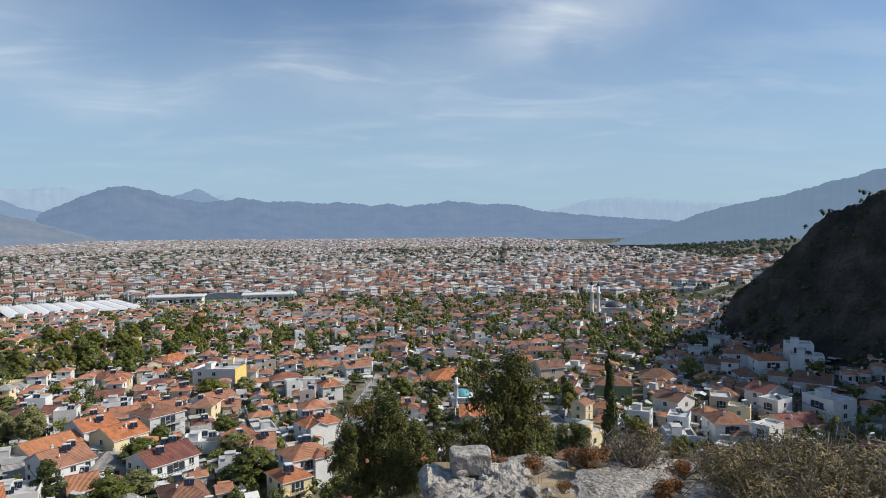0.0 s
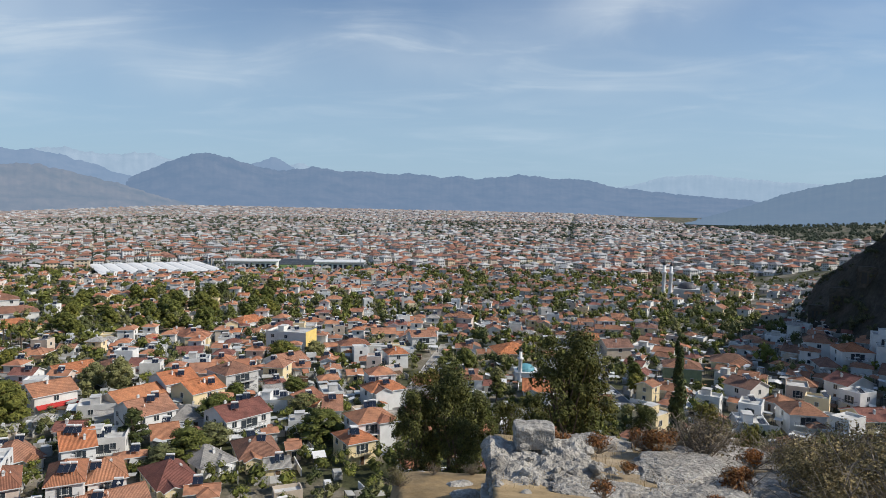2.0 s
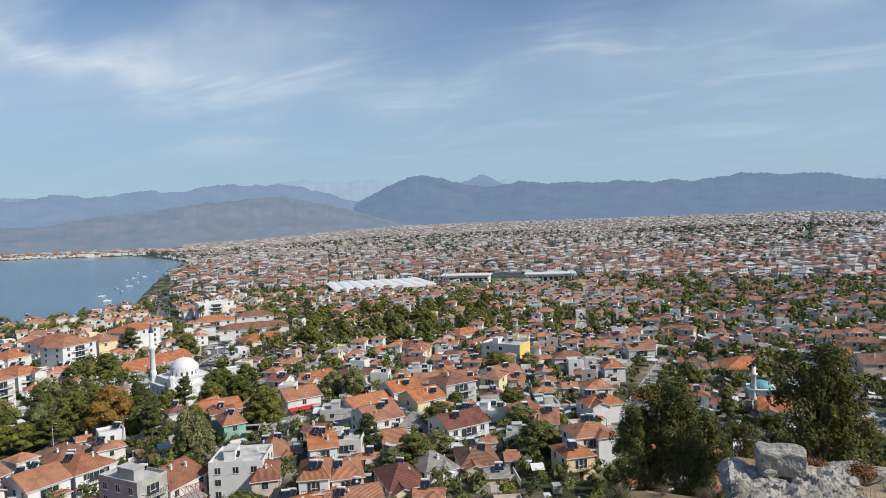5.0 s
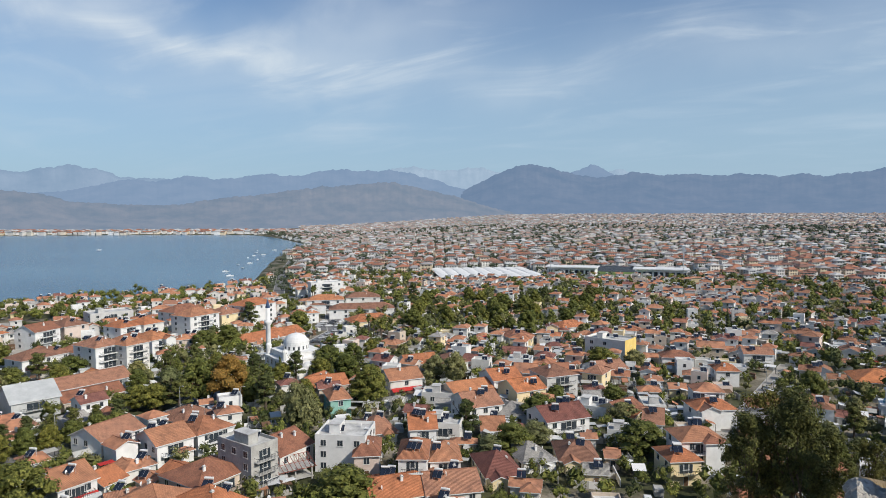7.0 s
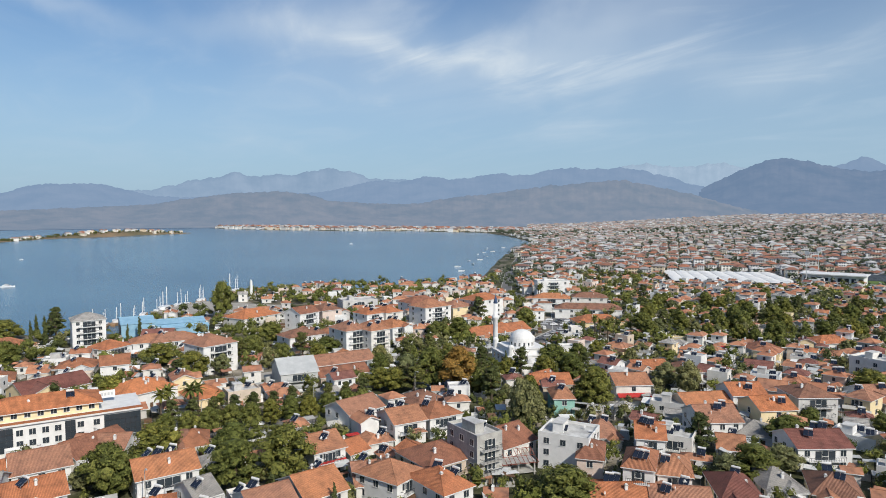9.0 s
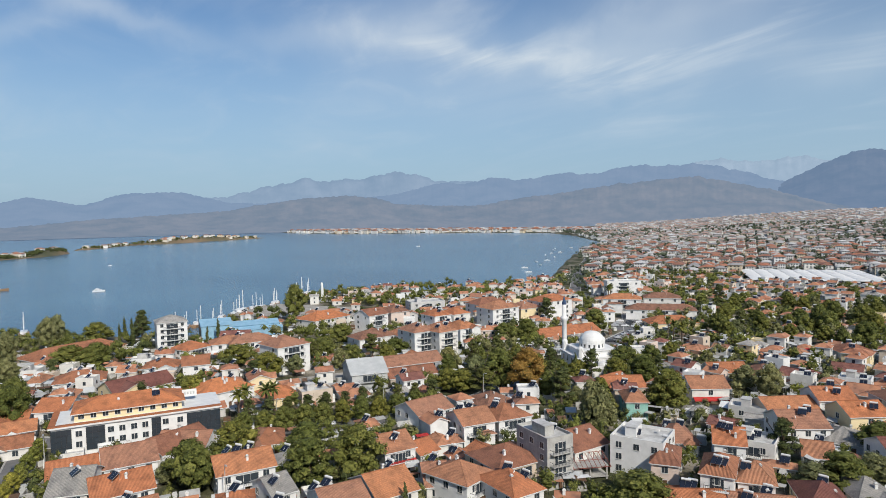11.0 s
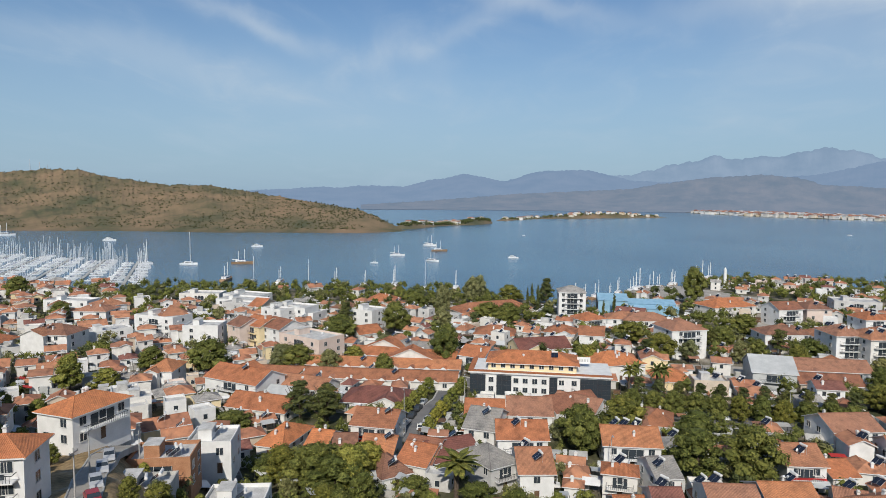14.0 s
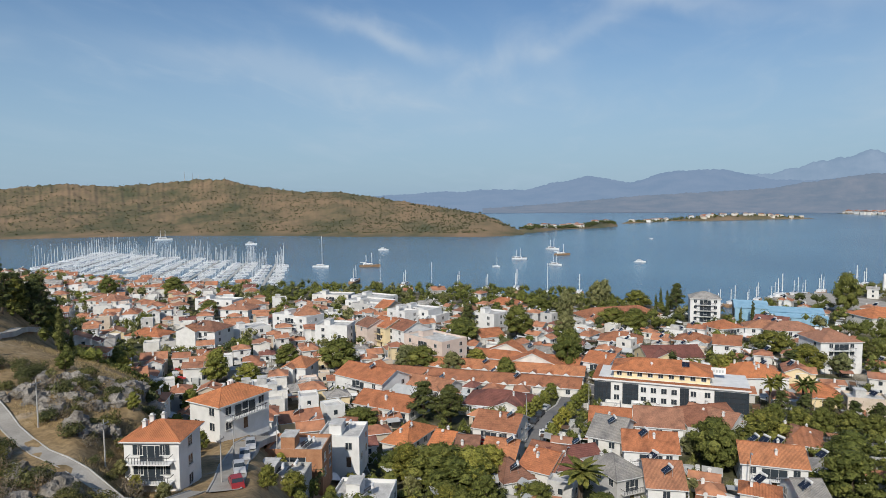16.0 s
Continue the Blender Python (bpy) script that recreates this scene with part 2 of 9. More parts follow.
def foliage(name, a, b_, c):
    m, n, l, b = mat(name, 0.75, 0.0, 0.2)
    rnd = n.new("ShaderNodeNewGeometry").outputs["Random Per Island"]
    col = ramp(n, l, rnd, [(0.0, a), (0.5, b_), (1.0, c)])
    tree = n.new("ShaderNodeObjectInfo").outputs["Random"]
    col = blend(n, l, 1.0, col, ramp(n, l, tree, [(0.0, (0.72, 0.78, 0.75)), (0.5, (1, 1, 1)), (1.0, (1.25, 1.12, 0.9))]), "MULTIPLY")
    spray = noise_node(n, l, 3.2, 6.0, rough=0.7)
    col = blend(n, l, 1.0, col, ramp(n, l, spray, [(0.34, (0.6, 0.62, 0.6)), (0.64, (1.6, 1.58, 1.5))]), "MULTIPLY")
    l.new(col, b.inputs["Base Color"])
    bump(n, l, b, spray, 0.8, 0.3)
    return m


M_LEAF = foliage("green_leaves", (0.055, 0.064, 0.016), (0.10, 0.11, 0.027), (0.17, 0.17, 0.045))
M_PINE = foliage("pine_needles", (0.038, 0.047, 0.016), (0.068, 0.08, 0.027), (0.11, 0.12, 0.042))
M_OLIVE = foliage("olive_leaves", (0.075, 0.08, 0.032), (0.13, 0.135, 0.06), (0.20, 0.20, 0.095))
M_AUTUMN = foliage("turning_leaves", (0.12, 0.085, 0.025), (0.20, 0.12, 0.03), (0.28, 0.17, 0.05))
M_YGREEN = foliage("yellow_green_leaves", (0.09, 0.10, 0.022), (0.16, 0.165, 0.036), (0.25, 0.24, 0.06))
M_DRY = foliage("dry_twigs", (0.10, 0.075, 0.05), (0.17, 0.13, 0.085), (0.25, 0.20, 0.13))
M_RUST = foliage("rust_leaves", (0.15, 0.055, 0.02), (0.26, 0.105, 0.035), (0.36, 0.17, 0.065))

# the town's ground: pale yards, lanes and dark gardens; dry hill; rock
M_GROUND, n, l, b = mat("town_ground", 0.95)
yard = ramp(n, l, noise_node(n, l, 0.05, 6.0), [(0.34, (0.04, 0.048, 0.018)), (0.48, (0.075, 0.078, 0.035)), (0.57, (0.19, 0.165, 0.12)), (0.7, (0.38, 0.34, 0.28))])
hillc = ramp(n, l, noise_node(n, l, 0.16, 7.0), [(0.30, (0.13, 0.105, 0.05)), (0.44, (0.29, 0.20, 0.10)), (0.6, (0.39, 0.28, 0.15)), (0.72, (0.46, 0.41, 0.35))])
sepz = n.new("ShaderNodeSeparateXYZ")
l.new(n.new("ShaderNodeNewGeometry").outputs["Position"], sepz.inputs[0])
hz = n.new("ShaderNodeVertexColor")
hz.layer_name = "hill"
col = blend(n, l, hz.outputs["Color"], yard, hillc)
col = blend(n, l, 1.0, col, ramp(n, l, noise_node(n, l, 1.3, 8.0), [(0.28, (0.55, 0.55, 0.55)), (0.66, (1.05, 1.05, 1.05))]), "MULTIPLY")
l.new(col, b.inputs["Base Color"])
bump(n, l, b, noise_node(n, l, 1.1, 8.0), 0.6, 0.25)

M_ROAD = surface("asphalt", [(0.3, (0.14, 0.14, 0.145)), (0.7, (0.22, 0.215, 0.21))], 0.3, 4.0, 0.2, 0.9)
M_LANE = surface("pale_lane", [(0.3, (0.31, 0.285, 0.25)), (0.7, (0.44, 0.41, 0.365))], 0.3, 4.0, 0.2, 0.9)

# sea
M_SEA, n, l, b = mat("sea_water", 0.16, 0.0, 0.5)
l.new(ramp(n, l, noise_node(n, l, 0.004, 5.0, stretch=(1, 1, 1)), [(0.35, (0.05, 0.125, 0.20)), (0.65, (0.085, 0.18, 0.26))]), b.inputs["Base Color"])
b.inputs["IOR"].default_value = 1.33
rp = ramp(n, l, noise_node(n, l, 0.35, 7.0), [(0.2, (0, 0, 0)), (0.8, (1, 1, 1))])
bump(n, l, b, rp, 0.55, 0.5)


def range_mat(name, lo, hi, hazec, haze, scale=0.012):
    """Far slopes seen through miles of air: haze is painted in as a backdrop glow."""
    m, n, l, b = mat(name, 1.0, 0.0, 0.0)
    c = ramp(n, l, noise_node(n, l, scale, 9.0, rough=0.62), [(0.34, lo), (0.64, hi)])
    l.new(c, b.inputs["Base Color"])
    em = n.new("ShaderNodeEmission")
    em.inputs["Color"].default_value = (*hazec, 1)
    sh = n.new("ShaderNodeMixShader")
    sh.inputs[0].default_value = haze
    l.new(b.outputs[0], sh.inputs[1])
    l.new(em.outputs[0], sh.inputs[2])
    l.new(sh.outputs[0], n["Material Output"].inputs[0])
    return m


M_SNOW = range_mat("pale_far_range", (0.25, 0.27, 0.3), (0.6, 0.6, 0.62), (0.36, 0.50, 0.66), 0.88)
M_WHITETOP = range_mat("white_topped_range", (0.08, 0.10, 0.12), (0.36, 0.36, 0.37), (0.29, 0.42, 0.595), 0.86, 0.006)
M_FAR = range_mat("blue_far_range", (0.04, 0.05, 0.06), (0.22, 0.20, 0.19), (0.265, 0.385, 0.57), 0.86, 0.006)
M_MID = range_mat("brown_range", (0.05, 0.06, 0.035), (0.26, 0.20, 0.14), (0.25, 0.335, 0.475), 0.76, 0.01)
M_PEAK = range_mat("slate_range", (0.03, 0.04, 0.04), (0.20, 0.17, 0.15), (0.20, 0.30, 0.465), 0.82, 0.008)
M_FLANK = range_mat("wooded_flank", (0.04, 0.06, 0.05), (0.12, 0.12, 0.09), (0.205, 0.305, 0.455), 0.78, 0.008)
# the nearer hill and islets carry a faint haze glow too
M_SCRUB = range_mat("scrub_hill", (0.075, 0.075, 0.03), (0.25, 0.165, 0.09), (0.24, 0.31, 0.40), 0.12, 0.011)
# cliff albedo lowered: part of its shade is put into the colour
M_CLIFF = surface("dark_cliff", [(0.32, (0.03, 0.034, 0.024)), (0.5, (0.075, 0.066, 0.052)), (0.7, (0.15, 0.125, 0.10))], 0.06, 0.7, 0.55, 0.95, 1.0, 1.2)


# ---- land and water ----
def smooth(v):
    v = np.clip(v, 0, 1)
    return v * v * (3 - 2 * v)


def field(x, y, scale, octaves=4, seed=0.0):
    """Cheap smooth noise from turned sine products, -1..1."""
    out, amp, tot = np.zeros_like(x, dtype=float), 1.0, 0.0
    for i in range(octaves):
        a = 0.9 + 1.7 * i + seed
        u = (x * math.cos(a) + y * math.sin(a)) / scale
        v = (-x * math.sin(a) + y * math.cos(a)) / scale
        out += amp * np.sin(u + 1.3 * np.sin(v * 0.7 + i + seed)) * np.cos(v + 1.1 * np.sin(u * 0.6 + 2.1 * i))
        tot += amp
        amp, scale = amp * 0.55, scale * 0.47
    return out / tot


# the waterline, from the marina round the quay and up the long beach to the far side of the bay
SHORE = np.array([(-700, -2500), (-590, -900), (-480, -530), (-424, -375), (-410, -240), (-425, -125), (-420, -28), (-402, 20), (-380, 40), (-372, 62),
                  (-400, 76), (-446, 110), (-505, 176), (-508, 204), (-470, 296), (-452, 352), (-462, 384), (-520, 440), (-615, 536),
                  (-726, 650), (-868, 822), (-920, 910), (-1060, 1010), (-1290, 1160), (-1540, 1290), (-1790, 1200), (-2170, 900),
                  (-2570, 780), (-3100, 900), (-5200, 1500), (-5200, 5200), (5200, 5200), (5200, -5200), (-700, -5200)], float)


def inland(x, y):
    """Metres to the waterline, positive on land."""
    d = np.full(x.shape, 1e9)
    inside = np.zeros(x.shape, bool)
    for (ax, ay), (bx, by) in zip(SHORE, np.roll(SHORE, -1, 0)):
        ex, ey = bx - ax, by - ay
        t = np.clip(((x - ax) * ex + (y - ay) * ey) / (ex * ex + ey * ey), 0, 1)
        d = np.minimum(d, np.hypot(x - ax - t * ex, y - ay - t * ey))
        if ay != by:
            cross = ((ay > y) != (by > y)) & (x < ex * (y - ay) / ey + ax)
            inside ^= cross
    return np.where(inside, d, -d)


# the castle hill falls away from the eye in its own way on each side
BACK = ((0, 20, 60, 150, 300, 420), (62.4, 60, 52, 35, 12, 0))
LEDGE = ((0, 6, 10, 14, 16.5, 22, 40, 80, 120, 150), (62.4, 60.9, 59.6, 59.0, 58.2, 53, 42, 24, 8, 0))
TERRACE = ((0, 3, 7, 12, 17, 21, 24, 40, 80, 120, 145), (62.4, 60.4, 57.9, 56.8, 55.9, 55.2, 51.5, 40, 21, 6, 0))
STEEP = ((0, 1.6, 3, 20, 60, 100, 122, 135), (62.4, 62.4, 60.2, 50, 28, 8, 1, 0))
LANES = ((0, 2, 20, 60, 97, 125, 140, 160, 185), (62.4, 62, 50, 34, 23.5, 19.5, 14, 7, 0))
SHOULDER = ((0, 2, 20, 60, 92, 103, 114, 135, 155, 190, 240), (62.4, 62, 50, 33.5, 24, 24, 30, 29, 25, 12, 0))
YARDS = ((0, 2, 20, 60, 80, 97, 125, 145, 165), (62.4, 62, 50, 30, 21, 15.5, 9, 4, 0))
CREST = ((0, 2, 30, 60, 100, 150, 200, 250, 330, 420), (62.4, 62, 44, 33, 32, 37.5, 45, 46, 16, 0))
SPUR = ((0, 2, 30, 60, 75, 100, 130, 150, 220, 300, 400), (62.4, 62, 44, 33, 30, 31.5, 34, 32, 18, 6, 0))
SIDES = ((-180, BACK), (-75, BACK), (-45, LEDGE), (1.2, LEDGE), (1.8, TERRACE), (10, TERRACE), (13, STEEP), (110, STEEP),
         (116.5, YARDS), (121.6, LANES), (127, LANES), (130.3, SHOULDER), (134.8, SPUR), (140, CREST), (152, CREST), (165, BACK), (180, BACK))


def castle_hill(x, y):
    az, r = np.degrees(np.arctan2(-x, y)), np.hypot(x, y)
    out = np.zeros_like(r)
    for (a0, p0), (a1, p1) in zip(SIDES, SIDES[1:]):
        f = (az - a0) / (a1 - a0)
        z = (1 - f) * np.interp(r, *p0) + f * np.interp(r, *p1)
        out = np.where((f >= 0) & (f <= 1), z, out)
    return out


def height(x, y):
    x, y = np.asarray(x, float), np.asarray(y, float)
    az, r = np.degrees(np.arctan2(-x, y)), np.hypot(x, y)
    low = np.clip(inland(x, y) * 0.5, -4, 2)
    rise = 44 * smooth((r - 620) / 2700) * smooth((47 - az) / 22) * smooth((az + 120) / 40)
    side = 34 * smooth((r - 150) / 330) * smooth((-12 - az) / 26) * smooth((az + 130) / 40)
    hill = castle_hill(x, y)
    rough = 0.9 * field(x, y, 7.0, 4) * smooth((hill - 6) / 20) * smooth((r - 5) / 30)
    return np.where(hill > 0.01, np.maximum(low + rise + side, hill), low + rise + side) + np.where(hill > 2, np.minimum(hill - 2, 1), 0) * rough


def mesh_from(name, verts, faces, mats, smooth_faces=True, parent=None, index=None):
    me = bpy.data.meshes.new(name)
    me.from_pydata([tuple(v) for v in verts], [], faces)
    for m in (mats if isinstance(mats, (list, tuple)) else [mats]):
        me.materials.append(m)
    if index is not None:
        me.polygons.foreach_set("material_index", index)
    if smooth_faces:
        me.polygons.foreach_set("use_smooth", [True] * len(me.polygons))
    me.update()
    ob = new(name, me)
    if parent:
        ob.parent = parent
    return ob


def grid_faces(nu, nv, wrap=False):
    return [(i * nv + j, ((i + 1) % nu) * nv + j, ((i + 1) % nu) * nv + j + 1, i * nv + j + 1)
            for i in range(nu if wrap else nu - 1) for j in range(nv - 1)]


azs = np.concatenate([np.arange(-180, -45, 3.0), np.arange(-45, 150, 0.6), np.arange(150, 180, 3.0)])
rs = np.concatenate([[0.4, 1.5], np.arange(3, 30, 1.2), np.arange(30, 160, 3.0), np.geomspace(160, 4900, 95)])
A, R = np.meshgrid(np.radians(azs), rs, indexing="ij")
gx, gy = -np.sin(A) * R, np.cos(A) * R
gz = height(gx, gy)
ground = mesh_from("ground", np.stack([gx, gy, gz], -1).reshape(-1, 3), grid_faces(len(azs), len(rs), True), M_GROUND)
layer = ground.data.color_attributes.new("hill", "FLOAT_COLOR", "POINT")
hv = (smooth((castle_hill(gx, gy) - 2.5) / 5)).reshape(-1)
layer.data.foreach_set("color", np.repeat(np.stack([hv, hv, hv, np.ones_like(hv)], -1).reshape(-1), 1))
tagged(ground, "pale dusty ground of yards, gardens and dry hillside", "ground", kind="structure")

sea = mesh_from("water", [(-4990, -4990, 0), (4990, -4990, 0), (4990, 4990, 0), (-4990, 4990, 0)], [(0, 1, 2, 3)], M_SEA, False)
tagged(sea, "calm grey-blue water of the bay", "sea", kind="structure")


def mountain(name, label, skyline, near, far, foot, m, gully=0.16, scale=260.0, rows=26, step=0.12, seed=0.0, category="mountain"):
    """A range whose ridge keeps a skyline (turn, rise in degrees) as seen from the castle; its slopes run from near to far."""
    sk = np.array(sorted(skyline))
    az = np.arange(sk[0, 0], sk[-1, 0] + step, step)
    el = np.interp(az, sk[:, 0], sk[:, 1])
    k = max(2, int(0.22 / step))
    el = np.convolve(np.pad(el, k, mode="edge"), np.ones(2 * k + 1) / (2 * k + 1), "valid")
    el += 0.035 * np.sin(az * 7.1 + seed) * np.sin(az * 3.3 + 2 * seed) + 0.02 * np.sin(az * 17.0 + seed)
    nr = np.interp(az, *zip(*near)) if isinstance(near, list) else np.full(len(az), near)
    fr = np.interp(az, *zip(*far)) if isinstance(far, list) else np.full(len(az), far)
    top = EYE + fr * np.tan(np.radians(el))
    s = np.concatenate([np.linspace(0, 1, rows), [1.06, 1.25]])
    S, AZ = np.meshgrid(s, np.radians(az))
    RR = nr[:, None] + (fr - nr)[:, None] * S
    x, y = -np.sin(AZ) * RR, np.cos(AZ) * RR
    wave = field(x, y, scale, 5, seed)
    shape = np.where(S <= 1, np.clip(S, 0, 1) ** 1.25, 1 - (S - 1) * 3)
    z = foot + (top[:, None] - foot) * shape * (1 + gully * wave * np.clip(1 - np.abs(2 * S - 1), 0, 1))
    z += 0.035 * (top[:, None] - foot) * field(x, y, scale * 0.12, 3, seed + 2) * np.clip(S * 3, 0, 1)
    ob = mesh_from(name, np.stack([x, y, z], -1).reshape(-1, 3), grid_faces(len(az), len(s)), m)
    return tagged(ob, label, category, kind="structure")


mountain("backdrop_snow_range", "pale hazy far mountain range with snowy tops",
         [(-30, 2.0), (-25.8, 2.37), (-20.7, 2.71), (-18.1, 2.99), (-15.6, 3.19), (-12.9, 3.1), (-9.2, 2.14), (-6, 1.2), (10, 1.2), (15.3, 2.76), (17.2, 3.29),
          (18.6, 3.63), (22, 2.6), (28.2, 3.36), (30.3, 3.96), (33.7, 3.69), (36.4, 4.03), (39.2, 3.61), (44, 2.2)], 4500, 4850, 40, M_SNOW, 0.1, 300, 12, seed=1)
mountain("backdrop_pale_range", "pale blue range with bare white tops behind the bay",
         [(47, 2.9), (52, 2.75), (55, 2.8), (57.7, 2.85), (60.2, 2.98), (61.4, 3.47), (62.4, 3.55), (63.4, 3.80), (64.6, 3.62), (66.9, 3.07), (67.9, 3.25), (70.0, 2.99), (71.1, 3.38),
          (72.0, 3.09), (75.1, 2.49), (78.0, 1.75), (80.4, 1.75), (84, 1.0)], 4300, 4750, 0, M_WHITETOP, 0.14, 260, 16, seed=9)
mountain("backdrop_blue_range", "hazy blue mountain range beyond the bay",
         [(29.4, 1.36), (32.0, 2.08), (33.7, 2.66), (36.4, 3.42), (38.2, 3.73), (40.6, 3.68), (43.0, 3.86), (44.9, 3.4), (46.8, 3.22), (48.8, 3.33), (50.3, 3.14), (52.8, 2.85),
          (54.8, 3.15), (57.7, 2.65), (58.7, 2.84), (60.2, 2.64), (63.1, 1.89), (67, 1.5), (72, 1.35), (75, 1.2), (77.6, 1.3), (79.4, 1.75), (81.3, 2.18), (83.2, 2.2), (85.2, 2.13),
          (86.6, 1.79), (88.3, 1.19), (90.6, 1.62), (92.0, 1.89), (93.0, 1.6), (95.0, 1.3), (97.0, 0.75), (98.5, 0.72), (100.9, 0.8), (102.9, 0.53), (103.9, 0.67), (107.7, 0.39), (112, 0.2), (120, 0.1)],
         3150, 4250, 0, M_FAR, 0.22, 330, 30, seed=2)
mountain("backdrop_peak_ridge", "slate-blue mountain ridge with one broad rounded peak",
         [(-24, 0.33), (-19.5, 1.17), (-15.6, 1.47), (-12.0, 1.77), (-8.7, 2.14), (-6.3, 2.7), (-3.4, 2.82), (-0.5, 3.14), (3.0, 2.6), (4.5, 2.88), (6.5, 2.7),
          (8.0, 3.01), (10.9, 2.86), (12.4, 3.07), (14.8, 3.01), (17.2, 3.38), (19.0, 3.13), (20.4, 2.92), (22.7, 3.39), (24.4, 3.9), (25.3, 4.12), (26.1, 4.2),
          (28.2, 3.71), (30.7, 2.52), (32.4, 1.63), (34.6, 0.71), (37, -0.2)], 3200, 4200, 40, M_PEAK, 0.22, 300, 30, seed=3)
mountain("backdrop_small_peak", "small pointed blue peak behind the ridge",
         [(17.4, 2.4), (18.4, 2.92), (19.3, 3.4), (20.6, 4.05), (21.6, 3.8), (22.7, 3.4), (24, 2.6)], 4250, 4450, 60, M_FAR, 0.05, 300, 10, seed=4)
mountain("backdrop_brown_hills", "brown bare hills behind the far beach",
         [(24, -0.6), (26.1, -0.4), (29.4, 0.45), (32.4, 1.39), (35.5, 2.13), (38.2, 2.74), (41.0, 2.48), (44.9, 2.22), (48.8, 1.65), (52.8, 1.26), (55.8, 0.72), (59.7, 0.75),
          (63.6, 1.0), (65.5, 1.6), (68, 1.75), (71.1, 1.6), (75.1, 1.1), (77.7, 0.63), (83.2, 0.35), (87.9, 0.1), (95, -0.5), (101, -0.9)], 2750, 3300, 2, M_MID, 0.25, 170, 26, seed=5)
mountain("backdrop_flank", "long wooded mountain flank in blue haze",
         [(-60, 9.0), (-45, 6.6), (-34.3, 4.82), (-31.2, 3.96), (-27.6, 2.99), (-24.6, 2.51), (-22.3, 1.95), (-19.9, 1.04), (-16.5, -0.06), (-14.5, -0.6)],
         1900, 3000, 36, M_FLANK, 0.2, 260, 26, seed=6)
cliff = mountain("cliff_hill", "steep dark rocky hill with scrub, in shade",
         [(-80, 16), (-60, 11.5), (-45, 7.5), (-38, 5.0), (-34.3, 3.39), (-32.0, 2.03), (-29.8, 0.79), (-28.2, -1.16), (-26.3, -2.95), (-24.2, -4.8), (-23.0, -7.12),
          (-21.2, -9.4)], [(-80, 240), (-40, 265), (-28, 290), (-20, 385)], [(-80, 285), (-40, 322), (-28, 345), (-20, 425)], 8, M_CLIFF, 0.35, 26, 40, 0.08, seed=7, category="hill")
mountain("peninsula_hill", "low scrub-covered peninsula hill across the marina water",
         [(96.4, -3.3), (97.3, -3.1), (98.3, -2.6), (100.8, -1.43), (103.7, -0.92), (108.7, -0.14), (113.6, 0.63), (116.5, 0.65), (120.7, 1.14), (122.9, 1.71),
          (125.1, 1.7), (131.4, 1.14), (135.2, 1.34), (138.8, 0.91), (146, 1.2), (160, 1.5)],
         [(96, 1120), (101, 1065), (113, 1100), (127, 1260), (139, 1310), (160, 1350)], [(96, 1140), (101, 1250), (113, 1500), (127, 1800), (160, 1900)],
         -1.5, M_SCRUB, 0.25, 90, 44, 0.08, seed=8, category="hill")


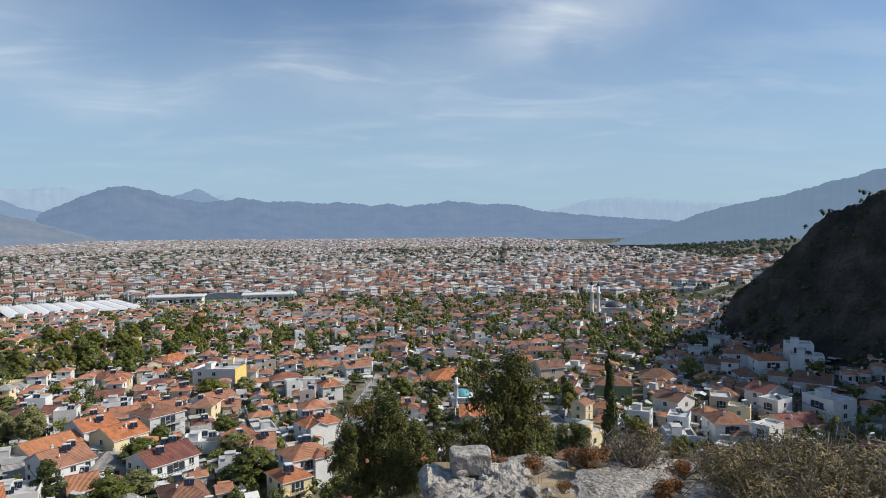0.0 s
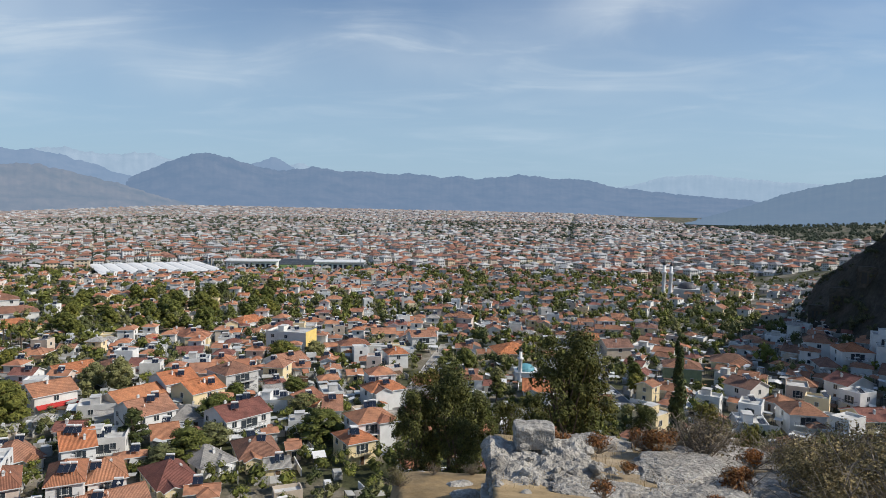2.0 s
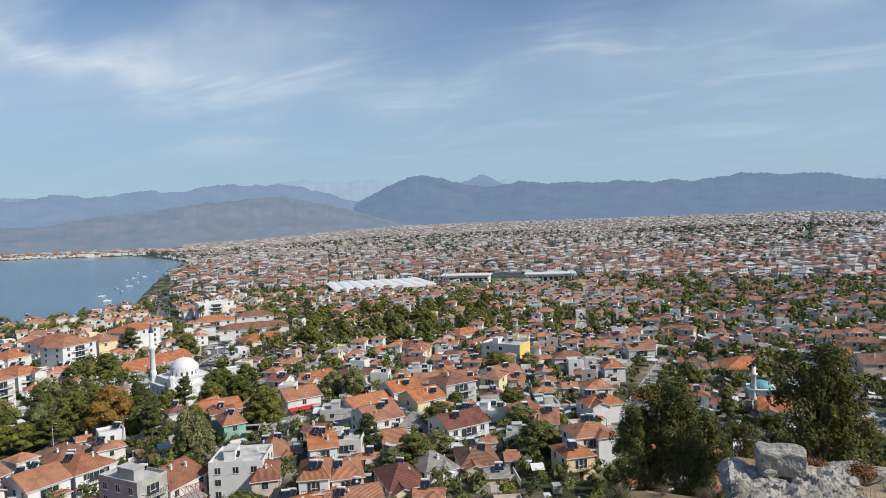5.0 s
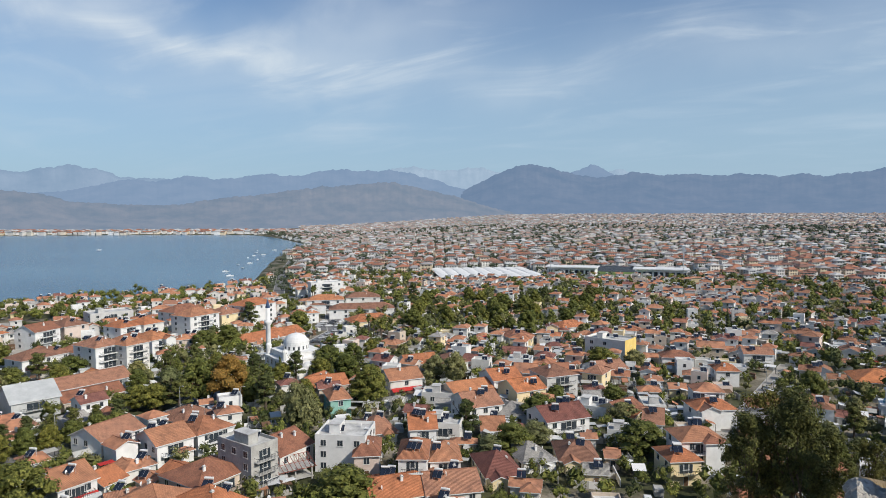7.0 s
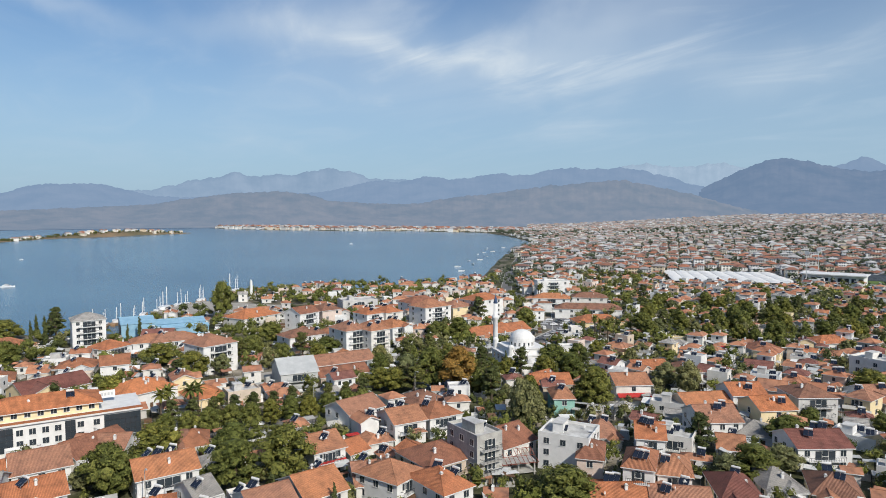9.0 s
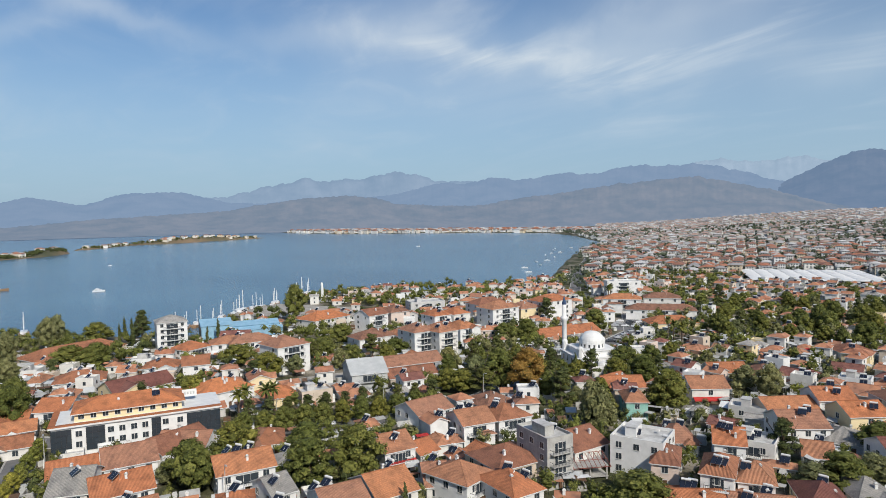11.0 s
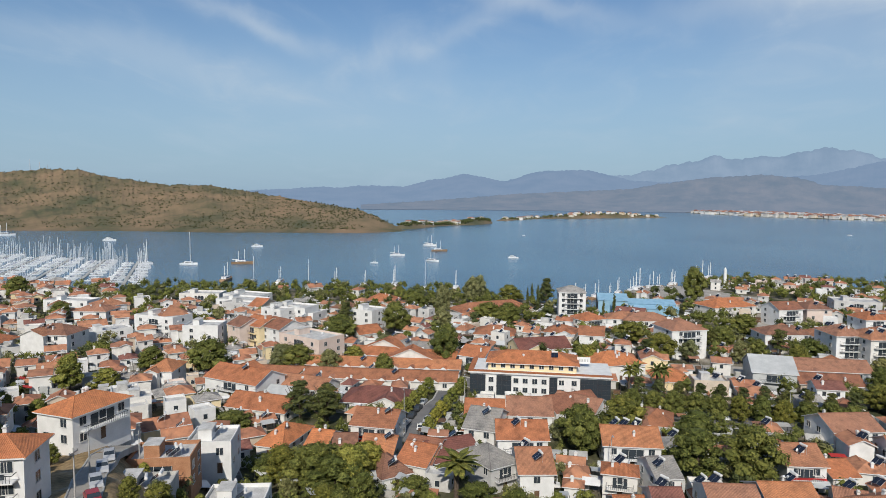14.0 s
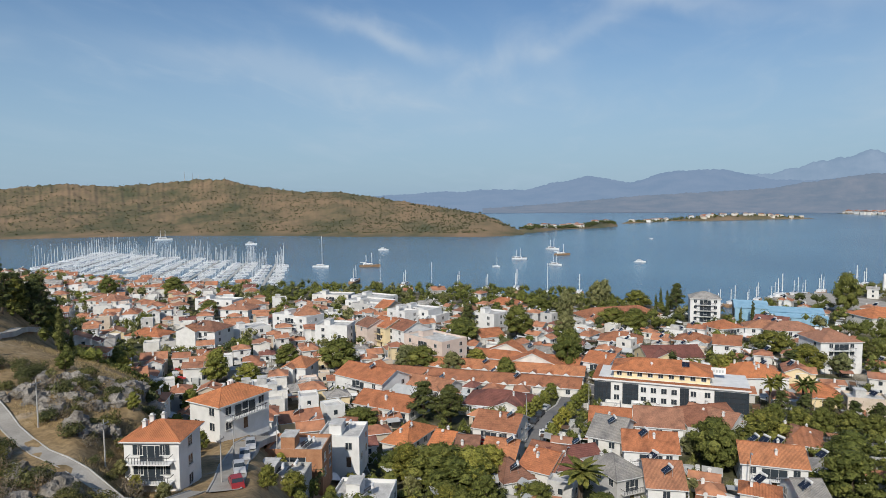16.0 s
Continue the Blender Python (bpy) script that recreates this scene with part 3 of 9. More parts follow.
# ---- kit for building ----
class Geo:
    """Faces with a material and tile coordinates, gathered into one mesh."""

    def __init__(self):
        self.v, self.f, self.m, self.uv = [], [], [], []

    def face(self, pts, m=0, uv=None):
        n = len(self.v)
        self.v.extend(pts)
        self.f.append(tuple(range(n, n + len(pts))))
        self.m.append(m)
        self.uv.extend(uv or [(0.0, 0.0)] * len(pts))

    def box(self, x0, y0, z0, x1, y1, z1, m=0, bottom=False, top=True):
        p = [(x0, y0, z0), (x1, y0, z0), (x1, y1, z0), (x0, y1, z0), (x0, y0, z1), (x1, y0, z1), (x1, y1, z1), (x0, y1, z1)]
        n = len(self.v)
        self.v.extend(p)
        fs = [(0, 1, 5, 4), (1, 2, 6, 5), (2, 3, 7, 6), (3, 0, 4, 7)]
        if top:
            fs.append((4, 5, 6, 7))
        if bottom:
            fs.append((3, 2, 1, 0))
        for f in fs:
            self.f.append(tuple(n + i for i in f))
            self.m.append(m)
            self.uv.extend([(0.0, 0.0)] * 4)

    def slope(self, pts, m=0):
        """A roof slope whose first edge is the eave: tiles run up from it."""
        a, b = Vector(pts[0]), Vector(pts[1])
        u = (b - a).normalized()
        nrm = u.cross(Vector(pts[2]) - a).normalized()
        w = nrm.cross(u)
        self.face(pts, m, [((Vector(p) - a).dot(u), (Vector(p) - a).dot(w)) for p in pts])

    def tube(self, pts, radii, sides=6, m=0, cap=True):
        rings = []
        for i, p in enumerate(pts):
            p = Vector(p)
            d = (Vector(pts[min(i + 1, len(pts) - 1)]) - Vector(pts[max(i - 1, 0)])).normalized()
            s = d.orthogonal().normalized()
            t = d.cross(s)
            rings.append([p + (s * math.cos(2 * math.pi * k / sides) + t * math.sin(2 * math.pi * k / sides)) * radii[i] for k in range(sides)])
        n = len(self.v)
        for r in rings:
            self.v.extend(tuple(q) for q in r)
        for i in range(len(pts) - 1):
            for k in range(sides):
                a, b = n + i * sides + k, n + i * sides + (k + 1) % sides
                self.f.append((a, b, b + sides, a + sides))
                self.m.append(m)
                self.uv.extend([(0.0, 0.0)] * 4)
        if cap:
            self.f.append(tuple(n + (len(pts) - 1) * sides + k for k in range(sides)))
            self.m.append(m)
            self.uv.extend([(0.0, 0.0)] * sides)

    def add(self, other, m4, shift=0):
        n = len(self.v)
        self.v.extend(tuple(m4 @ Vector(p)) for p in other.v)
        self.f.extend(tuple(n + i for i in f) for f in other.f)
        self.m.extend(k + shift for k in other.m)
        self.uv.extend(other.uv)

    def data(self, name, mats, smooth_faces=False):
        me = bpy.data.meshes.new(name)
        me.from_pydata(self.v, [], self.f)
        for m in mats:
            me.materials.append(m)
        me.polygons.foreach_set("material_index", self.m)
        if smooth_faces:
            me.polygons.foreach_set("use_smooth", [True] * len(self.f))
        if any(u != (0.0, 0.0) for u in self.uv):
            layer_ = me.uv_layers.new(name="tiles")
            layer_.data.foreach_set("uv", [c for u in self.uv for c in u])
        me.update()
        return me


def part(name, geo_or_mesh, mats, parent, label="", at=None, smooth_faces=False):
    me = geo_or_mesh if isinstance(geo_or_mesh, bpy.types.Mesh) else geo_or_mesh.data(name, mats if isinstance(mats, (list, tuple)) else [mats], smooth_faces)
    ob = new(name, me)
    ob.parent = parent
    if at is not None:
        ob.matrix_basis = at
    if label:
        tagged(ob, label)
    return ob


def empty(name, m, label, category, group=""):
    ob = new(name)
    ob.matrix_basis = m
    ob.empty_display_size = 0.5
    return tagged(ob, label, category, group)


def ground_z(x, y):
    return float(height(np.array([x]), np.array([y]))[0])


# occupancy of the plan, in 1 m cells
OX, OY, ON = -640, -560, 1300
taken = np.zeros((ON, ON), bool)


def cells(x, y, rot, w, d):
    c, s = math.cos(radians(rot)), math.sin(radians(rot))
    us = np.arange(-w / 2, w / 2 + 0.7, 0.7)
    vs = np.arange(-d / 2, d / 2 + 0.7, 0.7)
    U, V = np.meshgrid(us, vs)
    i = np.clip((x + c * U - s * V - OX).astype(int), 0, ON - 1)
    j = np.clip((y + s * U + c * V - OY).astype(int), 0, ON - 1)
    return i, j


def claim(x, y, rot, w, d, gap=0.6):
    taken[cells(x, y, rot, w + gap, d + gap)] = True


def is_free(x, y, rot, w, d):
    return not taken[cells(x, y, rot, w, d)].any()


# shared small parts: a window, a door, a rooftop water heater, a dish, a chimney
def window_geo(w=1.3, h=1.4):
    g = Geo()
    t = 0.09
    g.box(-w / 2 - t, -0.02, -t, -w / 2, 0.05, h + t, 0)
    g.box(w / 2, -0.02, -t, w / 2 + t, 0.05, h + t, 0)
    g.box(-w / 2, -0.02, h, w / 2, 0.05, h + t, 0)
    g.box(-w / 2 - 0.16, -0.02, -t - 0.03, w / 2 + 0.16, 0.13, 0, 0)
    g.box(-0.03, -0.01, 0, 0.03, 0.04, h, 0)
    g.face([(w / 2, 0.012, 0), (-w / 2, 0.012, 0), (-w / 2, 0.012, h), (w / 2, 0.012, h)], 1)
    return g


def door_geo():
    g = Geo()
    g.box(-0.5, -0.02, 0, 0.5, 0.04, 2.05, 0)
    g.box(-0.62, -0.02, 0, -0.5, 0.07, 2.15, 1)
    g.box(0.5, -0.02, 0, 0.62, 0.07, 2.15, 1)
    g.box(-0.62, -0.02, 2.15, 0.62, 0.07, 2.25, 1)
    return g


def heater_geo():
    """Two tilted dark panels under a white tank, on thin legs; they face -y."""
    g = Geo()
    for sx in (-1.02, 0.02):
        a = [(sx, -1.0, 0.25), (sx + 1.0, -1.0, 0.25), (sx + 1.0, 0.45, 1.25), (sx, 0.45, 1.25)]
        g.face(a, 0)
        g.face([(x, y + 0.05, z - 0.07) for x, y, z in reversed(a)], 2)
        for p, q in zip(a, a[1:] + a[:1]):
            g.face([p, (p[0], p[1] + 0.05, p[2] - 0.07), (q[0], q[1] + 0.05, q[2] - 0.07), q], 2)
    g.tube([(-0.95, 0.65, 1.5), (-0.9, 0.65, 1.5), (0.9, 0.65, 1.5), (0.95, 0.65, 1.5)], [0.1, 0.27, 0.27, 0.1], 8, 1)
    for x in (-0.9, 0.9):
        g.tube([(x, 0.65, -0.4), (x, 0.65, 1.3)], [0.03, 0.03], 4, 2)
        g.tube([(x, -0.95, -0.4), (x, -0.95, 0.25)], [0.03, 0.03], 4, 2)
    return g


def dish_geo():
    g = Geo()
    rim = [(0.42 * math.cos(a), -0.12, 0.75 + 0.42 * math.sin(a)) for a in np.linspace(0, 2 * math.pi, 11)[:-1]]
    for p, q in zip(rim, rim[1:] + rim[:1]):
        g.face([(0, 0.06, 0.72), p, q], 0)
    g.tube([(0, 0.06, -0.3), (0, 0.06, 0.72)], [0.035, 0.035], 5, 0)
    return g


def chimney_geo():
    g = Geo()
    g.box(-0.3, -0.25, -1.2, 0.3, 0.25, 0.85, 0)
    g.box(-0.4, -0.35, 0.85, 0.4, 0.35, 0.97, 1, True)
    g.box(-0.22, -0.17, 0.97, 0.22, 0.17, 1.2, 0)
    return g


M_PANEL = surface("solar_panel", [(0.3, (0.012, 0.016, 0.026)), (0.7, (0.022, 0.028, 0.045))], 1.0, 6.0, 0.1, 0.18, spec=0.6)
WIN_G, DOOR_G, HEAT_G, DISH_G, CHIM_G = window_geo(), door_geo(), heater_geo(), dish_geo(), chimney_geo()
WIN_ME = WIN_G.data("window", [M_FRAME, M_GLASS])
DOOR_ME = DOOR_G.data("door", [M_WOOD, M_FRAME])
HEAT_ME = HEAT_G.data("solar_heater", [M_PANEL, M_WHITE, M_STEEL])
DISH_ME = DISH_G.data("satellite_dish", [M_WHITE])
CHIM_ME = CHIM_G.data("chimney", [M_WHITE, M_CONC])

PAINT = {"white": M_WHITE, "cream": M_CREAM, "yellow": M_YELLOW, "conc": M_CONC, "grey": M_GREY, "blue": M_BLUE,
         "offwhite": surface("off_white_plaster", [(0.3, (0.62, 0.60, 0.56)), (0.65, (0.74, 0.72, 0.68))], 0.5, 5.0, 0.15),
         "greyw": surface("grey_plaster", [(0.3, (0.46, 0.45, 0.44)), (0.65, (0.58, 0.57, 0.55))], 0.5, 5.0, 0.15),
         "beige": surface("beige_plaster", [(0.3, (0.52, 0.43, 0.34)), (0.65, (0.62, 0.52, 0.42))], 0.5, 5.0, 0.15),
         "pink": surface("pink_plaster", [(0.3, (0.62, 0.50, 0.43)), (0.65, (0.70, 0.58, 0.51))], 0.5, 5.0, 0.15),
         "green": surface("green_plaster", [(0.3, (0.26, 0.30, 0.17)), (0.65, (0.34, 0.38, 0.22))], 0.5, 5.0, 0.15),
         "mint": surface("mint_plaster", [(0.3, (0.22, 0.44, 0.38)), (0.65, (0.32, 0.54, 0.47))], 0.5, 5.0, 0.15),
         "brick": surface("bare_brick", [(0.3, (0.40, 0.19, 0.10)), (0.65, (0.52, 0.27, 0.15))], 0.7, 9.0, 0.4)}
WORDS = {"white": "white-plastered", "cream": "cream-painted", "yellow": "yellow-painted", "conc": "bare concrete", "grey": "grey sheet-clad", "blue": "blue sheet-clad",
         "offwhite": "off-white plastered", "greyw": "grey-plastered", "beige": "beige-plastered", "pink": "pink-plastered", "green": "olive-green painted",
         "mint": "mint-green painted", "brick": "bare brick"}
M_MAROON = tiles("maroon_tiles", [(0.24, 0.10, 0.08), (0.28, 0.125, 0.10)])
M_OLDTILE = tiles("old_tiles", [(0.30, 0.155, 0.10), (0.24, 0.135, 0.095), (0.36, 0.18, 0.11), (0.27, 0.15, 0.11)])
M_GREYTILE = tiles("grey_tiles", [(0.34, 0.33, 0.31), (0.40, 0.39, 0.37)])
M_DECK = surface("flat_roof_deck", [(0.3, (0.40, 0.39, 0.37)), (0.5, (0.56, 0.55, 0.53)), (0.7, (0.68, 0.67, 0.65))], 0.4, 3.0, 0.25, 0.9)
ROOFS = {"old": M_OLDTILE, "": M_ROOF, "new": M_ROOF_NEW, "maroon": M_MAROON, "grey": M_GREYTILE, "blue": M_BLUE, "sheet": M_GREY}
ROOFWORD = {"old": "weathered brown tiled", "": "terracotta", "new": "bright orange", "maroon": "maroon", "grey": "grey", "blue": "blue", "sheet": "grey"}

FLOOR = 2.75


def house_geo(w, d, floors, roof, pitch=0.44, over=0.5, tall=None):
    """Walls and roof of a house about its middle, long side along x. Roof: hip, gable or flat."""
    h = tall or floors * FLOOR + 0.2
    walls, top = Geo(), Geo()
    x, y = w / 2, d / 2
    walls.box(-x, -y, -2.5, x, y, h, 0, top=False)
    if roof == "flat":
        t, e = 0.22, 0.75
        n0 = len(walls.v) - 4
        for q, zz in ((1.0, h + e), (0.0, h + e), (0.0, h - 0.1)):
            walls.v.extend([(sx * (x - t * (1 - q)), sy * (y - t * (1 - q)), zz) for sx, sy in ((-1, -1), (1, -1), (1, 1), (-1, 1))])
        for ring in range(3):
            for k in range(4):
                a, b = n0 + ring * 4 + k, n0 + ring * 4 + (k + 1) % 4
                walls.f.append((a, b, b + 4, a + 4))
                walls.m.append(0)
                walls.uv.extend([(0.0, 0.0)] * 4)
        top.box(-x + t, -y + t, h - 0.2, x - t, y - t, h + 0.06, 0)
        if w > 7:
            top.box(-x * 0.55, -y * 0.5, h, -x * 0.55 + 2.6, y * 0.35, h + 2.3, 1)
            top.box(-x * 0.55 - 0.15, -y * 0.5 - 0.15, h + 2.3, -x * 0.55 + 2.75, y * 0.35 + 0.15, h + 2.45, 0, True)
        return walls, top, h, h + 0.06
    X, Y = x + over, y + over
    rise = Y * pitch
    lo = h - over * pitch
    if roof == "gable":
        R0, R1 = (-X, 0, lo + rise), (X, 0, lo + rise)
        for sx in (-x, x):
            tri = [(sx, -y, h), (sx, y, h), (sx, 0, h + y * pitch)]
            walls.face(tri if sx > 0 else tri[::-1], 0)
        E = [(-X, -Y, lo), (X, -Y, lo), (X, Y, lo), (-X, Y, lo)]
        up_ = 0.2
        lift_ = lambda p: (p[0], p[1], p[2] + up_)
        top.slope([lift_(E[0]), lift_(E[1]), lift_(R1), lift_(R0)])
        top.slope([lift_(E[2]), lift_(E[3]), lift_(R0), lift_(R1)])
        for a, b in ((E[0], E[1]), (E[2], E[3]), (E[1], R1), (R1, E[2]), (E[3], R0), (R0, E[0])):
            top.face([a, b, lift_(b), lift_(a)], 1)
        top.face([E[1], E[0], R0, R1], 1)
        top.face([E[3], E[2], R1, R0], 1)
        top.box(-X, -0.14, lo + rise + 0.13, X, 0.14, lo + rise + 0.29, 2)
    else:
        rx = max(X - Y, 0.05)
        R0, R1 = (-rx, 0, lo + rise), (rx, 0, lo + rise)
        E = [(-X, -Y, lo), (X, -Y, lo), (X, Y, lo), (-X, Y, lo)]
        up_ = 0.2
        lift_ = lambda p: (p[0], p[1], p[2] + up_)
        top.slope([lift_(E[0]), lift_(E[1]), lift_(R1), lift_(R0)])
        top.slope([lift_(E[2]), lift_(E[3]), lift_(R0), lift_(R1)])
        top.slope([lift_(E[1]), lift_(E[2]), lift_(R1)])
        top.slope([lift_(E[3]), lift_(E[0]), lift_(R0)])
        for a, b in zip(E, E[1:] + E[:1]):
            top.face([a, b, lift_(b), lift_(a)], 1)
        top.face(E[::-1], 1)
        for a, b in ((R0, R1), (R0, E[0]), (R1, E[1]), (R1, E[2]), (R0, E[3])):
            a, b = Vector(lift_(a)), Vector(lift_(b))
            s = (b - a).cross(Vector((0, 0, 1))).normalized() * 0.13
            o = Vector((0, 0, 0.1))
            top.face([tuple(a + s - o), tuple(b + s - o), tuple(b + o * 0.6), tuple(a + o * 0.6)], 2)
            top.face([tuple(b - s - o), tuple(a - s - o), tuple(a + o * 0.6), tuple(b + o * 0.6)], 2)
    return walls, top, h, lo + rise + 0.2


def wall_slots(w, d, floors, spacing=2.7):
    """Places for windows: pose of each, storey by storey, all four sides; the first on the ground storey of each long side is a door."""
    out = []
    for side, (length, off, turn) in enumerate(((w, d / 2, 180), (d, w / 2, -90), (w, d / 2, 0), (d, w / 2, 90))):
        n = max(1, int((length - 0.8) / spacing))
        for k in range(floors):
            for i in range(n):
                u = (i + 0.5) * length / n - length / 2
                place = {0: (u, -off), 1: (off, u), 2: (-u, off), 3: (-off, -u)}[side]
                out.append((side, k, i, n, Matrix.Translation((place[0], place[1], k * FLOOR + 0.95)) @ pose(0, 0, 0, 0, 0, turn)))
    return out


def roof_spot(rnd, w, d, roof, h, pitch=0.44, over=0.5):
    """Somewhere on the roof: x, y and the height there."""
    x, y = rnd.uniform(-w * 0.28, w * 0.28), rnd.choice((-1, 1)) * rnd.uniform(0.08, 0.3) * d
    if roof == "flat":
        return x, y, h + 0.1
    rise_here = (d / 2 + over - abs(y)) * pitch
    if roof == "hip":
        rise_here = min(rise_here, (w / 2 + over - abs(x)) * pitch)
    return x, y, h - over * pitch + rise_here + 0.2


def house(x, y, rot, w, d, floors, roof="hip", wall="white", tile="", windows=True, heaters=1, chimneys=1, balcony=None, label="", spacing=3.3, z=None, group="town houses", name="house", reserve=True, deep=1.06, wing=True):
    if roof != "flat" and floors <= 2 and d <= 9:
        d *= deep
    rnd = random.Random(int(x * 13 + y * 7))
    z = ground_z(x, y) if z is None else z
    m = pose(x, y, z, 0, 0, rot)
    floors_word = ("single-storey", "two-storey", "three-storey", "four-storey", "five-storey", "six-storey", "seven-storey")[floors - 1]
    roof_word = {"hip": f"{ROOFWORD[tile]} hipped roof", "gable": f"{ROOFWORD[tile]} gabled roof", "flat": "flat concrete roof"}[roof]
    thing = empty(name, m, label or f"{WORDS[wall]} {floors_word} house with a {roof_word}", "house", group)
    walls, top, h, ridge = house_geo(w, d, floors, roof)
    part("wall", walls, PAINT[wall], thing)
    if roof == "flat":
        part("roof", top, [M_DECK, PAINT[wall]], thing)
    else:
        part("roof", top, [ROOFS[tile], M_WHITE if wall != "conc" else M_CONC, ROOFS[tile]], thing)
    if wing and roof != "flat" and w > 7.4 and floors <= 3 and rnd.random() < 0.6:
        ww, wl_, sx, sy = w * rnd.uniform(0.38, 0.55), d / 2 + rnd.uniform(1.4, 2.6), rnd.choice((-0.2, 0.2)) * w, rnd.choice((-1, 1))
        wall2, top2, _, _ = house_geo(wl_, ww, max(1, floors - rnd.choice((0, 1))), rnd.choice(("hip", "gable")))
        at2 = pose(sx, sy * wl_ / 2, 0.01, 0, 0, 90)
        part("wing", wall2, PAINT[wall], thing, at=at2)
        part("wing_roof", top2, [ROOFS[tile], M_WHITE if wall != "conc" else M_CONC, ROOFS[tile]], thing, at=at2)
        part("window", WIN_ME, None, thing, at=pose(sx, sy * wl_, 1.0, 0, 0, 0 if sy < 0 else 180))
    if windows:
        for side, k, i, n, mw in wall_slots(w, d, floors, spacing if math.hypot(x, y) < 200 else 1.7 * spacing):
            if side == 2 and i % 3:
                continue
            if k == 0 and i == n // 2 and side == 0:
                part("door", DOOR_ME, None, thing, at=mw @ Matrix.Translation((0, 0, -0.93)))
            elif rnd.random() < 0.88:
                part("window", WIN_ME, None, thing, at=mw)
    if balcony is None:
        balcony = floors > 1 and rnd.random() < 0.45
    if balcony:
        for k in range(1, floors):
            g = Geo()
            bw = min(w * 0.78, 9.0)
            z0 = k * FLOOR
            g.box(-bw / 2, -d / 2 - 1.25, z0 - 0.1, bw / 2, -d / 2 + 0.1, z0 + 0.08, 0, True)
            g.box(-bw / 2, -d / 2 - 1.25, z0 + 0.95, bw / 2, -d / 2 - 1.17, z0 + 1.03, 1, True)
            for i in range(int(bw / 0.4) + 1):
                g.box(-bw / 2 + i * 0.4, -d / 2 - 1.23, z0 + 0.08, -bw / 2 + i * 0.4 + 0.05, -d / 2 - 1.19, z0 + 0.95, 1)
            for sx in (-bw / 2, bw / 2 - 0.05):
                g.box(sx, -d / 2 - 1.2, z0 + 0.95, sx + 0.05, -d / 2, z0 + 1.03, 1, True)
            part("balcony", g, [PAINT[wall], M_DARK], thing)
            # dark glazed doors; they also stand for the shade behind the balcony
            g = Geo()
            g.box(-bw * 0.28, -d / 2 - 0.05, z0 + 0.1, bw * 0.28, -d / 2 + 0.02, z0 + 2.2, 0, True)
            for sx in (-0.28, -0.1, 0.08, 0.265):
                g.box(bw * sx, -d / 2 - 0.08, z0 + 0.1, bw * sx + 0.07, -d / 2 + 0.02, z0 + 2.25, 1, True)
            part("balcony_door", g, [M_GLASS, M_FRAME], thing)
    for i in range(chimneys if roof != "flat" else 0):
        cx, cy, cz = roof_spot(rnd, w, d, roof, h)
        part("chimney", CHIM_ME, None, thing, at=pose(cx, cy, cz, 0, 0, rnd.choice((0, 90))))
    for i in range(heaters):
        cx, cy, cz = roof_spot(rnd, w, d, roof, h)
        part("solar_heater", HEAT_ME, None, thing, "solar panels under a white water tank", at=pose(cx, cy, cz + 0.2, 0, 0, 22 - rot + rnd.uniform(-12, 12)))
    if rnd.random() < 0.45:
        cx, cy, cz = roof_spot(rnd, w, d, roof, h)
        part("satellite_dish", DISH_ME, None, thing, at=pose(cx, cy, cz, 0, 0, -60 - rot))
    if reserve:
        claim(x, y, rot, w, d)
    return thing


# ---- roads and yards ----
def road(name, label, pts, width, m, lift=0.06, kerb=True):
    """A strip that follows the ground, on a low kerb."""
    fine = []
    for (x0, y0), (x1, y1) in zip(pts, pts[1:]):
        n = max(1, int(math.hypot(x1 - x0, y1 - y0) / 4))
        fine += [(x0 + (x1 - x0) * i / n, y0 + (y1 - y0) * i / n) for i in range(n)]
    fine.append(pts[-1])
    g = Geo()
    rows = []
    for i, (x, y) in enumerate(fine):
        a, b = fine[max(i - 1, 0)], fine[min(i + 1, len(fine) - 1)]
        dx, dy = b[0] - a[0], b[1] - a[1]
        k = math.hypot(dx, dy)
        nx, ny = -dy / k, dx / k
        z = max(ground_z(x, y), ground_z(x + nx * width / 2, y + ny * width / 2), ground_z(x - nx * width / 2, y - ny * width / 2)) + lift
        rows.append([(x + nx * s * width / 2, y + ny * s * width / 2, z + dz) for s, dz in ((1.0, -1.0), (1.0, 0.12), (0.9, 0.12), (0.88, 0), (-0.88, 0), (-0.9, 0.12), (-1.0, 0.12), (-1.0, -1.0))])
        claim(x, y, math.degrees(math.atan2(dy, dx)), 4.5, width, 0.2)
    for r, q in zip(rows, rows[1:]):
        for j in range(7):
            g.face([r[j + 1], r[j], q[j], q[j + 1]], 0 if j == 3 else 1)
    ob = new(name, g.data(name, [m, M_CONC]))
    return tagged(ob, label, "road", kind="structure")


road("road_street", "pale concrete street running between houses", [(-35.5, 176), (-34, 190), (-31, 240), (-28.5, 292)], 4.6, M_LANE)
road("road_main", "grey asphalt main road beside the school trees", [(-215, -10), (-198, 12), (-188, 34), (-180, 62), (-176, 92), (-179, 116), (-190, 150), (-215, 205), (-235, 250), (-285, 300), (-378, 340), (-485, 440), (-690, 652), (-860, 850)], 9, M_ROAD)
road("road_bazaar", "narrow asphalt street lined with trees and parked cars", [(-215, -10), (-192, -12), (-178, -17), (-158, -21)], 8, M_ROAD)
road("road_alley", "pale alley between apartment blocks", [(-290, 118), (-313, 131), (-342, 149), (-392, 178)], 8, M_LANE)
